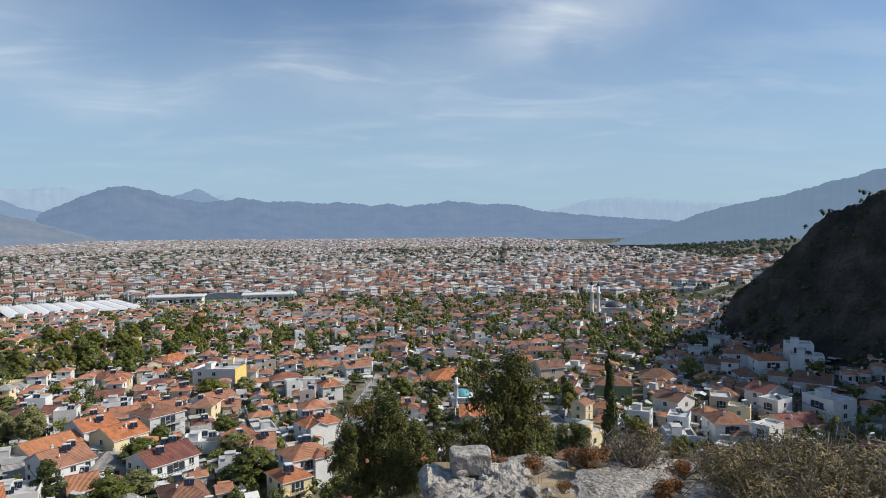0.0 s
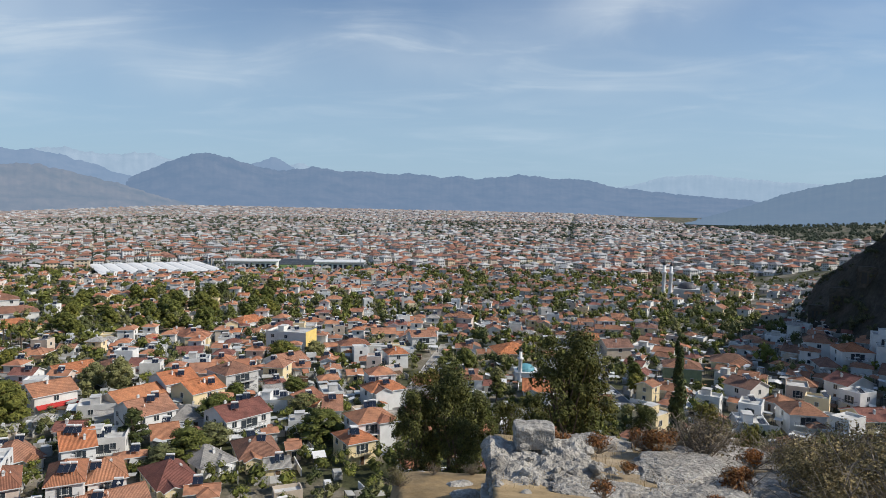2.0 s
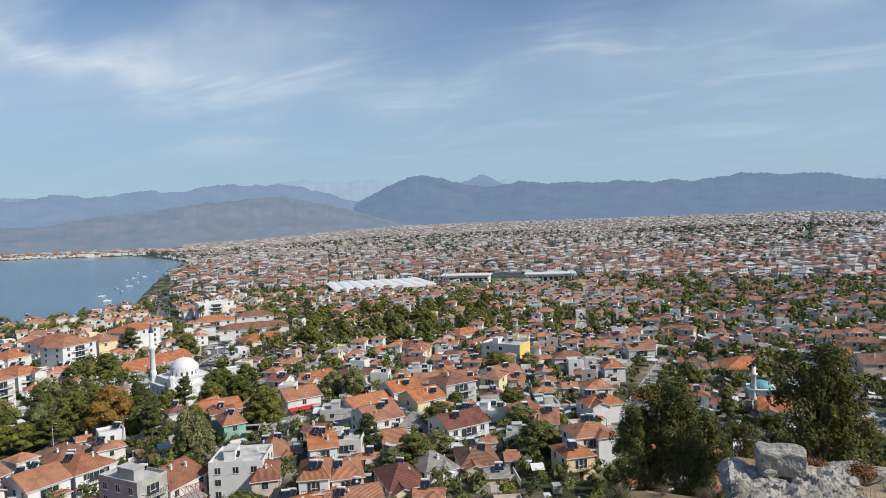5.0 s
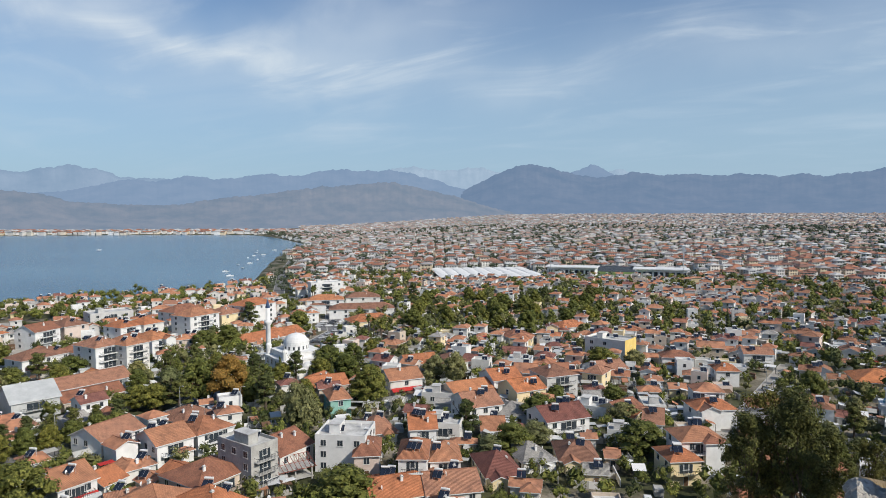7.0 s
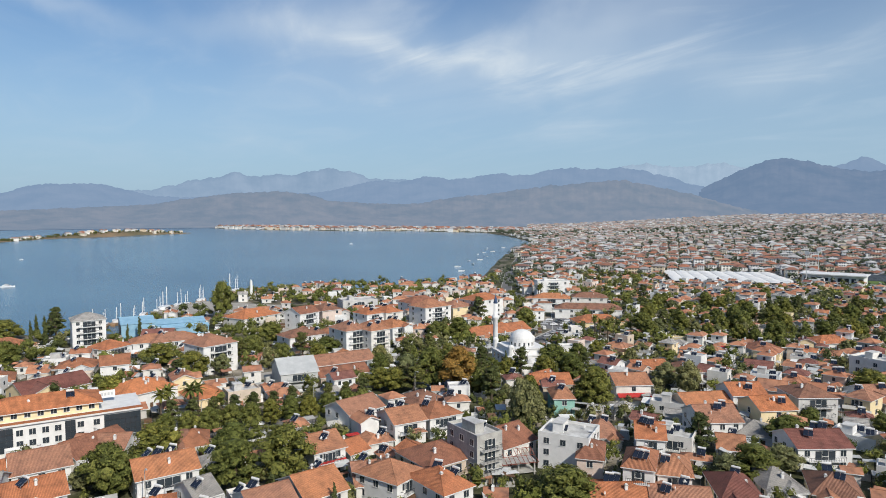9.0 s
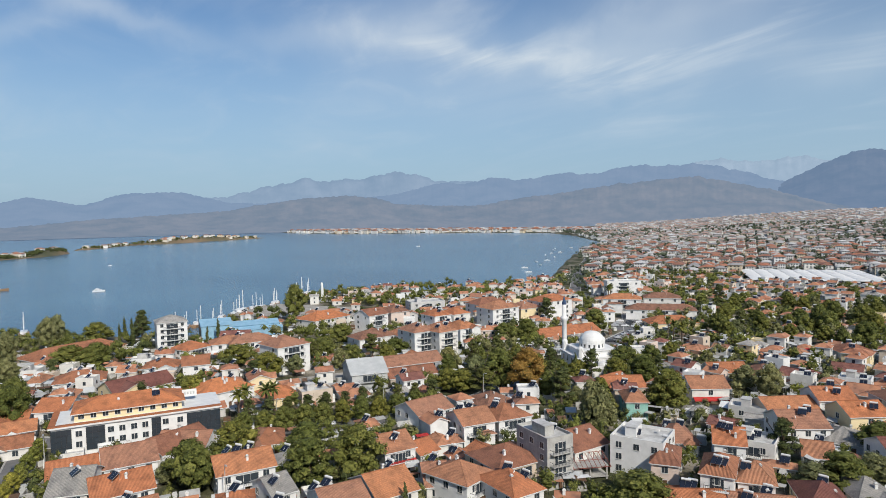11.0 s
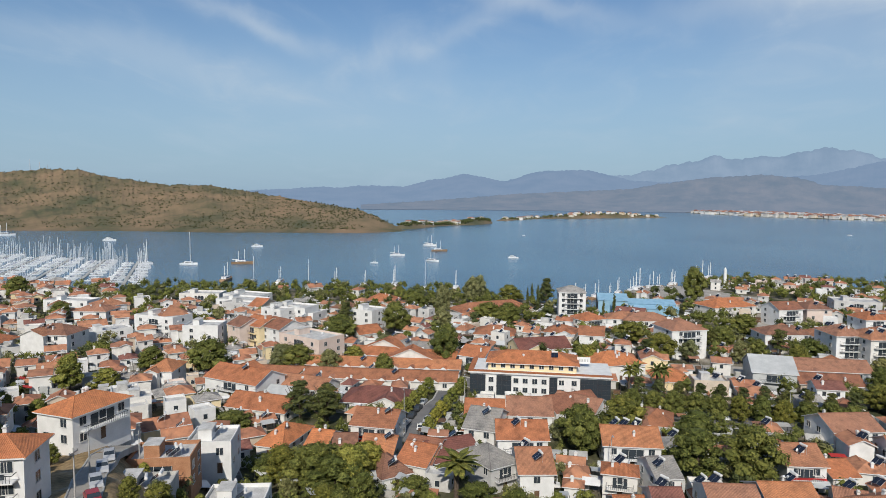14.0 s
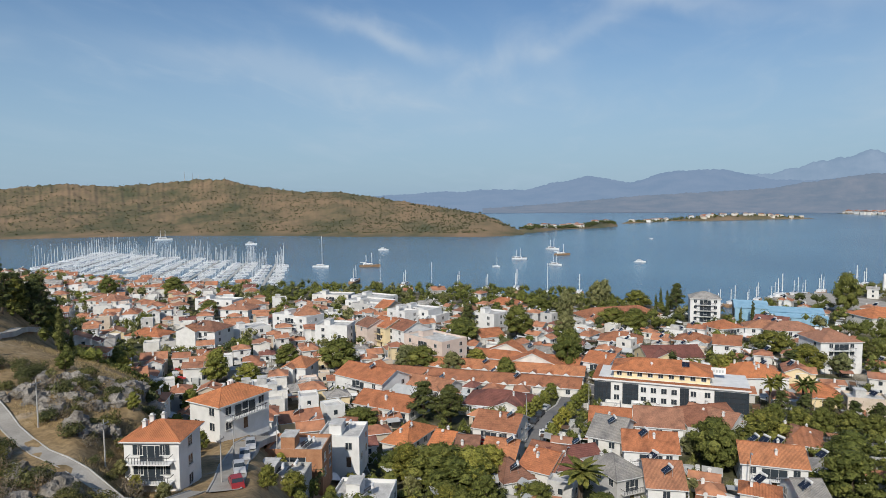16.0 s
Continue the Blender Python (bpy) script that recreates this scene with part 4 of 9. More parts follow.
road("lane_hill", "pale concrete lane down the rocky hillside", [(-120, -129), (-105, -119.5), (-97, -117), (-91.5, -116.5), (-86, -110), (-80, -99.5), (-76.6, -93), (-71, -81.7), (-66.5, -71.8), (-62.8, -62), (-62.5, -56), (-67, -53.5), (-74, -54)], 2.3, M_LANE)
road("lane_villas", "pale concrete lane beside the villas", [(-128, -71), (-113, -65), (-100, -62.5), (-88, -57.5), (-80, -53), (-74, -50)], 4.6, M_LANE)
road("road_east", "grey street with parked cars under trees", [(25, 300), (31, 250), (36, 222), (42, 190)], 6, M_ROAD)
road("road_avenue", "long straight avenue through the far town", [(45, 648), (85, 1040), (181, 1992), (205, 2230)], 9, M_ROAD)


def plot(name, label, x, y, rot, w, d, m, lift=0.12, category="yard"):
    g = Geo()
    g.box(-w / 2, -d / 2, -1.0, w / 2, d / 2, 0)
    ob = new(name, g.data(name, [m]))
    ob.matrix_basis = pose(x, y, ground_z(x, y) + lift, 0, 0, rot)
    claim(x, y, rot, w, d)
    return tagged(ob, label, category, kind="structure")


plot("pavement_schoolyard", "pale bare schoolyard", -236, 84, 84, 40, 10, M_LANE)
plot("pavement_carpark", "grey car park beside the main road", -243, 262, 45, 26, 22, M_ROAD)
plot("pavement_quay", "pale paved quay and square by the water", -418, 132, 35, 70, 50, M_LANE)
plot("grass_pitch", "green football pitch", -208, 622, 14, 60, 70, surface("pitch_grass", [(0.3, (0.09, 0.14, 0.03)), (0.7, (0.13, 0.19, 0.05))], 0.05, 2.0, 0.15), category="pitch")


# ---- buildings that stand out ----
H = house
H(-77, -61.5, 103, 7.6, 7.2, 3, 'hip', 'white', tile='new', heaters=0, chimneys=3, balcony=True, wing=False, z=23.0)
H(-107.5, -70.5, 164, 12.0, 7.6, 2, 'hip', 'white', tile='new', heaters=0, chimneys=2, balcony=True, wing=False, z=21.2)
H(-109, -57, 102, 10.6, 8.1, 2, 'flat', 'brick', heaters=2, z=12.0)
H(-96.5, -54.5, 102, 9.5, 7.5, 1, 'flat', 'conc', heaters=2, z=14.5)
H(-125, -55, 100, 8.8, 9.2, 2, 'flat', 'white', heaters=1, z=9.0)
H(-109, -44, 98, 10.6, 8.6, 1, 'flat', 'white', heaters=2, z=7.0)
yellow_house = H(-92.2, 265.7, -6, 17.9, 11, 3, 'flat', 'offwhite', heaters=2)
g = Geo()
g.box(8.9, -5.55, 0, 9.02, 5.55, 9.4, 0, True)
part('end_wall', g, M_YELLOW, yellow_house, 'yellow-painted end wall')
H(-81.2, 219.6, 0, 7.1, 9.2, 2, 'hip', 'cream')
H(-24.8, 208.3, 17, 11.6, 8.5, 2, 'hip', 'greyw')
H(-38.9, 197.9, 36, 11.6, 9.2, 2, 'hip', 'white', heaters=2)
H(-34.9, 160.9, 37, 10.3, 9.2, 3, 'hip', 'white', heaters=2)
H(-37.1, 153.3, 39, 7.2, 8.6, 2, 'hip', 'cream', heaters=2)
H(11.8, 218.1, -8, 7.5, 8.0, 1, 'gable', 'white', tile='old')
H(-63.8, 260.2, 24, 11.8, 8.5, 2, 'hip', 'white')
H(-43.9, 248, 25, 7.7, 8.5, 2, 'hip', 'white')
H(-38.6, 283.3, 23, 10.8, 8.5, 2, 'gable', 'white')
H(33.5, 155.1, -22, 6.0, 8.0, 1, 'flat', 'cream', heaters=2)
H(64.7, 163.7, -7, 10.5, 8.5, 1, 'hip', 'cream', heaters=2, tile='old')
H(130.4, 284.9, -30, 11.2, 8.5, 1, 'hip', 'cream', tile='old')
H(68, 329.2, -12, 9.9, 8.5, 2, 'hip', 'cream', tile='old')
H(95.9, 171, -39, 10.1, 8.5, 1, 'gable', 'cream', heaters=2, tile='old')
BAZAAR = [H(-207, -42, 88, 66.1, 8.6, 1, 'gable', 'offwhite', heaters=2, chimneys=0, spacing=4, label="long low bazaar row with a terracotta gabled roof"),
          H(-222, -38, 88, 59.0, 8.6, 1, 'gable', 'offwhite', heaters=1, chimneys=0, spacing=4, label="long low bazaar row with a terracotta gabled roof")]
for row, length in zip(BAZAAR, (66.1, 59.0)):
    for i in range(int(length / 5.6)):
        u = -length / 2 + 3 + i * 5.6
        g = Geo()
        front, back, z0, k = -5.15, -2.6, 2.62, 1.5
        g.face([(u - k, front, z0), (u + k, front, z0), (u, front, z0 + 1.0)], 1)
        g.slope([(u - k - 0.25, front - 0.15, z0 - 0.1), (u - k - 0.25, back, z0 + 1.05), (u, back, z0 + 1.2), (u, front - 0.15, z0 + 1.15)], 0)
        g.slope([(u + k + 0.25, back, z0 + 1.05), (u + k + 0.25, front - 0.15, z0 - 0.1), (u, front - 0.15, z0 + 1.15), (u, back, z0 + 1.2)], 0)
        part("gablet", g, [M_ROOF, M_WHITE], row, "small white gable over a shop front")

H(-236, -30, 80, 40.0, 9.0, 1, 'gable', 'offwhite', heaters=0, chimneys=0, spacing=4, label="low bazaar hall with a terracotta gabled roof")
H(-331, 43.4, 88, 13.3, 12.0, 5, 'hip', 'white', tile='grey', heaters=0, chimneys=0, spacing=2.4, label="white five-storey hotel with a grey mansard roof", group="")
H(1.5, 273, 16, 15.5, 15.5, 1, 'hip', 'cream', tile='new', heaters=0, chimneys=0, label="hall under a large bright orange hipped roof", group="")
H(-219.5, 94.5, 79, 13.0, 17.0, 2, 'gable', 'grey', tile='sheet', heaters=0, chimneys=0, windows=False, label="sports hall with a pale grey sheet-metal gabled roof", group="")

# the old quarter under the cliff
H(9.4, 206.9, -1, 8.4, 11, 2, 'gable', 'white', tile='new', heaters=0)
H(39.2, 176.0, -44, 7.1, 9, 3, 'flat', 'cream', heaters=2, balcony=True)
H(64.3, 246.3, -10, 13.0, 11, 2, 'hip', 'green', tile='old', heaters=0)
H(45.0, 279.6, 16, 11.4, 11, 2, 'gable', 'beige', tile='old', heaters=0)
H(37.6, 307.6, 3, 7.6, 9, 1, 'gable', 'offwhite', heaters=0)
H(127.5, 254.1, -6, 10.8, 11, 2, 'hip', 'white', heaters=0)
H(141.0, 256.9, -23, 9.8, 10, 3, 'flat', 'white', heaters=0, balcony=True)
H(139.8, 249.2, -25, 11.6, 9, 2, 'flat', 'white', heaters=1)
H(123.6, 271.9, -21, 10.2, 11, 2, 'hip', 'white', tile='old', heaters=0)
H(83.7, 192.3, -2, 9.7, 11, 2, 'hip', 'white', tile='old', heaters=0, balcony=True)
H(92.7, 184.6, -55, 5.1, 8, 2, 'flat', 'white', heaters=0)
H(92.4, 215.8, -20, 6.4, 9, 2, 'flat', 'beige', heaters=0)
H(108.6, 217.2, -66, 8.4, 11, 2, 'gable', 'offwhite', tile='maroon', heaters=0)
H(106.1, 206.7, -58, 6.5, 8, 2, 'flat', 'white', heaters=1)
H(120.8, 202.5, -75, 12.0, 9, 2, 'flat', 'white', heaters=1)
H(131.1, 228.7, -38, 10.9, 12, 1, 'gable', 'offwhite', tile='old', heaters=1)
H(115.9, 247.9, -9, 6.9, 11, 1, 'hip', 'offwhite', tile='old', heaters=0)
H(104.9, 194.1, 10, 13.3, 10, 1, 'gable', 'cream', tile='maroon', heaters=0)
H(77.7, 218.3, -53, 9.5, 10, 2, 'gable', 'offwhite', tile='old', heaters=1)
H(87.8, 264.1, -17, 14.6, 12, 1, 'hip', 'cream', tile='old', heaters=1)
H(114.8, 270.7, -37, 8.3, 10, 1, 'gable', 'white', tile='old', heaters=1)
H(72.2, 198.1, -26, 6.2, 8, 2, 'flat', 'white', heaters=1)
H(84.6, 210.1, -56, 5.4, 8, 1, 'hip', 'offwhite', tile='old', heaters=0)
H(69.2, 190.2, -9, 8.2, 10, 1, 'flat', 'white', heaters=1)
# the quarters under the castle, the bazaar, the blocks down to the quay, the school
H(-182.7, 26.9, 59, 13.0, 11.7, 1, 'gable', 'white', heaters=0)
H(-172.7, 46.0, 74, 7.4, 11.7, 1, 'hip', 'offwhite', heaters=0)
H(-143.3, 67.8, 90, 8.1, 11.7, 2, 'gable', 'white', heaters=1, balcony=True)
H(-143.2, 75.7, 101, 5.9, 9.1, 1, 'gable', 'offwhite', heaters=0)
H(-164.9, 89.4, 98, 12.4, 11.7, 2, 'gable', 'white', heaters=0, balcony=True)
H(-149.0, 95.2, 83, 9.4, 11.7, 2, 'gable', 'white', heaters=2, balcony=True)
H(-147.6, 105.9, 84, 10.3, 11.7, 2, 'hip', 'white', heaters=2, balcony=True)
H(-167.2, 114.8, 90, 12.5, 13.0, 1, 'hip', 'offwhite', heaters=0)
H(-120.7, 86.7, 90, 13.3, 13, 2, 'hip', 'beige', heaters=0)
H(-116.1, 94.4, 87, 7.2, 12, 4, 'flat', 'conc', heaters=1, balcony=True)
H(-120.0, 106.5, 93, 11.2, 13.0, 2, 'gable', 'offwhite', heaters=0, chimneys=2)
H(-118.5, 72.8, 108, 9.6, 11.7, 2, 'hip', 'white', heaters=0, balcony=True)
H(-126.4, 70.5, 70, 5.2, 13.0, 1, 'gable', 'offwhite', heaters=1)
H(-108.2, 78.5, 92, 7.6, 13.0, 2, 'hip', 'white', heaters=2)
H(-120.5, 45.4, 90, 8.8, 13.0, 2, 'gable', 'white', heaters=1, chimneys=2, balcony=True)
H(-122.2, 56.1, 92, 9.2, 13.0, 2, 'gable', 'offwhite', heaters=1, chimneys=2)
H(-134.0, 36.2, 99, 5.0, 10.4, 2, 'gable', 'white', heaters=1, tile='grey')
H(-118.8, 33.3, 92, 5.1, 11.7, 2, 'gable', 'offwhite', heaters=1, tile='maroon')
H(-120.7, 27.1, 95, 5.2, 11.7, 1, 'gable', 'offwhite', heaters=0)
H(-173.9, 43.9, 103, 9.2, 11.7, 1, 'hip', 'offwhite', heaters=0)
H(-278.4, 124.6, 95, 20.4, 12, 2, 'hip', 'white', heaters=1)
H(-324.2, 144.5, 105, 13.0, 13.0, 3, 'gable', 'white', heaters=0)
H(-252.7, 134.6, 94, 11.6, 14.3, 4, 'hip', 'white', heaters=3, balcony=True)
H(-246.8, 142.4, 96, 10.1, 14.3, 4, 'hip', 'offwhite', heaters=3, balcony=True)
H(-261.1, 163.2, 91, 10.8, 14.3, 3, 'hip', 'white', heaters=2, balcony=True)
H(-301.1, 172.3, 95, 11.1, 13.0, 3, 'hip', 'white', heaters=2, balcony=True)
H(-299.9, 183.4, 94, 11.0, 13.0, 3, 'hip', 'offwhite', heaters=2)
H(-274.2, 136.4, 98, 6.0, 13.0, 2, 'hip', 'white', heaters=1)
H(-327.4, 159.9, 95, 12.2, 14.3, 3, 'hip', 'pink', heaters=1)
H(-349.5, 192.3, 76, 21.6, 14, 3, 'flat', 'greyw', heaters=0)
H(-321.2, 219.3, 91, 21.8, 14.3, 3, 'hip', 'white', heaters=1)
H(-287.3, 202.9, 94, 17.9, 14.3, 4, 'hip', 'white', heaters=0, balcony=True)
H(-293.5, 225.4, 91, 15.2, 14.3, 3, 'hip', 'cream', heaters=0)
H(-292.1, 243.3, 93, 21.6, 14.3, 4, 'hip', 'white', heaters=0)
H(-346.5, 125.3, 111, 25.8, 16, 2, 'hip', 'offwhite', heaters=0, tile='new')
H(-242.8, 211.4, 87, 34.8, 13.0, 1, 'gable', 'beige', heaters=0)
H(-257.2, 76.1, 104, 14.5, 14.3, 4, 'hip', 'white', heaters=0, balcony=True)
H(-302.7, 72.5, 94, 20.0, 13.0, 2, 'hip', 'white', heaters=1)
H(-162.6, 162.1, 95, 10.9, 11.7, 1, 'gable', 'beige', heaters=0)
H(-221.0, 113.8, 85, 23.2, 12, 2, 'gable', 'white', heaters=0, chimneys=0)
H(-213.8, 110.1, 85, 18.9, 10.4, 1, 'gable', 'beige', heaters=0)
H(-107.5, 117.4, 27, 12.3, 11, 3, 'flat', 'white', heaters=2, balcony=False)
H(-100.7, 117.5, 38, 5.8, 11.7, 2, 'hip', 'pink', heaters=1)
H(-85.9, 116.4, 32, 6.2, 11.7, 3, 'hip', 'white', heaters=2, balcony=True)
H(-83.6, 124.9, 38, 7.0, 11.7, 2, 'hip', 'white', heaters=1, balcony=True)
H(-85.3, 107.4, 55, 11.4, 12, 1, 'gable', 'beige', heaters=2)
H(-72.8, 131.1, 45, 8.5, 14.3, 1, 'hip', 'cream', heaters=1, tile='maroon')
H(-89.4, 170.4, 30, 8.5, 11.7, 1, 'hip', 'white', heaters=0, tile='grey')
H(-70.1, 142.1, 54, 8.2, 11.7, 1, 'hip', 'white', heaters=0, tile='grey')
H(-60.5, 149.1, 32, 9.3, 13.0, 1, 'hip', 'cream', heaters=2)
H(-72.9, 166.6, 55, 13.2, 11.7, 2, 'gable', 'white', heaters=3, tile='maroon', balcony=True)
H(-94.4, 187.0, 60, 10.8, 11.7, 2, 'gable', 'cream', heaters=1, tile='new')
H(-89.0, 199.8, 55, 11.6, 11.7, 3, 'hip', 'greyw', heaters=0, balcony=True)
H(-96.3, 143.8, 24, 10.4, 9, 2, 'flat', 'offwhite', heaters=2)
H(-98.5, 165.0, 56, 11.0, 13.0, 2, 'gable', 'white', heaters=2)
H(-135.8, 176.5, 58, 11.6, 11.7, 2, 'gable', 'offwhite', heaters=0)
H(-151.2, 208.2, 59, 13.2, 11.7, 1, 'gable', 'offwhite', heaters=0)
H(-134.8, 206.4, 55, 10.2, 11.7, 2, 'hip', 'offwhite', heaters=2)
H(-113.0, 182.9, 62, 14.8, 13, 1, 'gable', 'beige', heaters=0)
H(-116.9, 175.8, 27, 14.5, 8, 1, 'flat', 'greyw', heaters=0)
H(-62.4, 189.5, 69, 9.9, 11.7, 1, 'gable', 'cream', heaters=1)
H(-71.2, 188.9, 6, 10.8, 9, 1, 'flat', 'white', heaters=3)
H(-49.4, 177.5, 15, 5.0, 11.7, 2, 'gable', 'white', heaters=1)
H(-76.6, 116.5, 45, 11.6, 11.7, 1, 'gable', 'offwhite', heaters=2)
H(-138.2, 147.1, 54, 6.2, 11.7, 2, 'hip', 'mint', heaters=1)
H(-158.5, 163.4, 60, 12.5, 11.7, 1, 'gable', 'beige', heaters=0)
H(-100.4, 139.5, 40, 6.9, 11.7, 2, 'gable', 'white', heaters=2)
H(-114.1, 137.0, 56, 7.9, 13.0, 1, 'hip', 'offwhite', heaters=2)
H(-87.6, 155.3, 35, 6.3, 10.4, 1, 'gable', 'offwhite', heaters=1)
H(-132.2, 316.5, 63, 18.3, 11.7, 1, 'hip', 'white', heaters=0)
H(-143.3, 278.2, 59, 13.8, 11.7, 1, 'hip', 'offwhite', heaters=1)
H(-106.8, 195.3, 56, 10.6, 11.7, 2, 'gable', 'white', heaters=2)
H(-84.7, 237.5, 57, 12.9, 11.7, 1, 'gable', 'white', heaters=1)
H(-285.7, 295.3, 44, 22.3, 12, 3, 'hip', 'white', heaters=0, chimneys=2)
H(-274.0, 317.1, 44, 21.5, 12, 3, 'hip', 'offwhite', heaters=0)
H(-253.9, 292.8, 43, 37.9, 12, 2, 'hip', 'white', heaters=0, chimneys=3, label='long white school wing with an orange hipped roof')
H(-336.3, 347.6, 57, 23.4, 12, 4, 'flat', 'white', heaters=0, label='tall plain white school block with a flat roof')
H(-232.8, 275.9, 59, 25.8, 14.3, 1, 'hip', 'cream', heaters=0)
H(-158.3, -26.6, 81, 10.7, 11.7, 2, 'gable', 'offwhite', heaters=1, balcony=True)
H(-136.6, -21.7, 124, 6.8, 11.7, 1, 'hip', 'white', heaters=1)
H(-146.7, -8.6, 118, 11.2, 12, 1, 'gable', 'white', heaters=1, tile='maroon')
H(-137.3, 0.8, 127, 7.3, 11.7, 2, 'hip', 'greyw', heaters=0, tile='grey', balcony=True)
H(-152.9, 8.6, 92, 11.6, 11.7, 2, 'gable', 'white', heaters=1, balcony=True)
H(-159.7, 0.5, 74, 7.6, 14.3, 2, 'gable', 'offwhite', heaters=1, tile='grey')
H(-176.9, 0.0, 89, 10.3, 11.7, 1, 'gable', 'offwhite', heaters=0)
H(-170.3, 11.6, 90, 11.2, 13.0, 2, 'gable', 'white', heaters=0, chimneys=1)
H(-183.5, 23.4, 117, 15.2, 13.0, 1, 'gable', 'beige', heaters=0)
H(-135.3, 10.1, 95, 7.0, 13.0, 2, 'gable', 'white', heaters=2)
H(-151.0, 33.6, 88, 12.6, 11.7, 2, 'gable', 'white', heaters=4, chimneys=3, balcony=True)
H(-223.6, 43.4, 107, 17.9, 14, 2, 'hip', 'white', heaters=0, chimneys=5, tile='new')
H(-339.0, 2.8, 119, 41.6, 16, 1, 'hip', 'beige', heaters=0, chimneys=1)
H(-255.3, 21.3, 108, 21.3, 14, 1, 'gable', 'cream', heaters=0, tile='maroon', chimneys=0)
H(-285.0, 33.5, 73, 13.4, 11.7, 1, 'hip', 'white', heaters=1)
H(-268.3, 43.8, 80, 9.6, 11.7, 2, 'gable', 'white', heaters=0)
H(-301.7, 47.2, 121, 12.9, 11.7, 2, 'hip', 'white', heaters=0)
H(-304.7, 70.0, 86, 27.2, 11.7, 2, 'hip', 'white', heaters=2)
H(-260.1, 76.4, 103, 12.5, 13.0, 4, 'hip', 'white', heaters=0)
H(-242.7, -25.0, 79, 15.3, 14.3, 1, 'gable', 'white', heaters=1, tile='grey', chimneys=0, label='shop hall with a grey roof and a white sign board')
H(-228.9, -2.5, 65, 9.4, 11.7, 2, 'gable', 'white', heaters=1)
H(-145.7, -13.4, 73, 7.8, 14.3, 1, 'gable', 'beige', heaters=0)
H(-214.7, 60.7, 91, 11.3, 13, 1, 'hip', 'cream', heaters=0, tile='new', chimneys=0)
H(-285.2, -9.1, 67, 5.0, 10.4, 1, 'hip', 'offwhite', heaters=0)
H(-279.0, 4.1, 85, 17.1, 13.0, 1, 'hip', 'offwhite', heaters=2)
H(-175.8, -61.8, 76, 18.9, 11.7, 1, 'gable', 'offwhite', heaters=0, chimneys=4)
H(-196.3, -56.0, 71, 18.1, 10.4, 1, 'gable', 'offwhite', heaters=2)
H(-183.6, -58.7, 74, 9.1, 11.7, 1, 'gable', 'greyw', heaters=0, tile='sheet', chimneys=0)
H(-185.2, -31.6, 88, 18.6, 13, 1, 'hip', 'offwhite', heaters=0, tile='maroon')
H(-152.2, -48.8, 77, 6.8, 15, 1, 'hip', 'offwhite', heaters=1, tile='new')
H(-149.5, -38.5, 80, 5.0, 12, 1, 'gable', 'offwhite', heaters=0, tile='new')
H(-147.8, -32.7, 95, 5.0, 12, 1, 'gable', 'white', heaters=0)
H(-147.5, -24.3, 85, 7.5, 12, 1, 'gable', 'white', heaters=1)
H(-143.2, -14.1, 70, 7.1, 12, 1, 'gable', 'offwhite', heaters=0)
H(-193.0, -74.3, 67, 20.4, 13.0, 2, 'gable', 'white', heaters=1, balcony=True)
H(-239.6, -66.0, 58, 21.7, 13, 3, 'flat', 'pink', heaters=0, balcony=True)
H(-256.6, -82.4, 54, 12.1, 13, 3, 'gable', 'white', heaters=0)
H(-260.4, -91.9, 55, 12.4, 13, 3, 'gable', 'cream', heaters=0)
H(-258.9, -98.6, 53, 9.2, 12, 3, 'gable', 'pink', heaters=0)
H(-352.4, -133.2, 73, 23.0, 14, 2, 'flat', 'white', heaters=0)
H(-323.8, -125.1, 66, 18.3, 10, 2, 'flat', 'greyw', heaters=0)
H(-295.6, -96.1, 60, 13.0, 12, 3, 'flat', 'white', heaters=1)
H(-303.2, -86.9, 72, 17.4, 12, 2, 'flat', 'white', heaters=0)
H(-318.1, -69.6, 65, 11.0, 12, 2, 'hip', 'white', heaters=0)
H(-296.9, -54.9, 67, 12.4, 12, 3, 'flat', 'white', heaters=0)
H(-274.7, -52.0, 127, 10.8, 11.7, 1, 'gable', 'offwhite', heaters=0)
H(-320.1, -113.0, 71, 7.3, 14.3, 2, 'gable', 'beige', heaters=0)
H(-359.7, -57.6, 91, 17.7, 14, 1, 'hip', 'offwhite', heaters=0)
H(-254.9, -114.5, 94, 14.2, 11, 3, 'flat', 'white', heaters=0)
H(-272.8, -141.1, 74, 21.0, 12, 3, 'flat', 'white', heaters=1, balcony=True)
H(-278.2, -139.6, 126, 12.4, 14.3, 3, 'hip', 'white', heaters=1, balcony=True)
H(-236.8, -165.3, 88, 17.5, 13.0, 3, 'hip', 'white', heaters=2, balcony=True)
H(-254.2, -156.1, 139, 17.4, 10, 2, 'flat', 'white', heaters=1)
H(-299.0, -187.7, 92, 15.7, 13.0, 2, 'hip', 'white', heaters=1)
H(-322.6, -216.0, 88, 24.3, 11, 2, 'flat', 'white', heaters=0)
H(-314.2, -191.3, 145, 12.2, 14.3, 2, 'hip', 'white', heaters=1)
H(-201.0, -103.5, 94, 8.1, 11.7, 2, 'hip', 'white', heaters=0)
H(-309.7, -279.0, 92, 19.5, 13.0, 2, 'hip', 'offwhite', heaters=0)
H(-243.0, -198.1, 93, 17.3, 11.7, 1, 'hip', 'offwhite', heaters=0)
H(-335.4, -129.0, 76, 24.8, 14, 2, 'flat', 'white', heaters=0)
H(-353.6, -159.4, 93, 22.4, 12, 2, 'flat', 'offwhite', heaters=0)
H(-301.5, -91.0, 73, 18.8, 12, 3, 'flat', 'white', heaters=1)


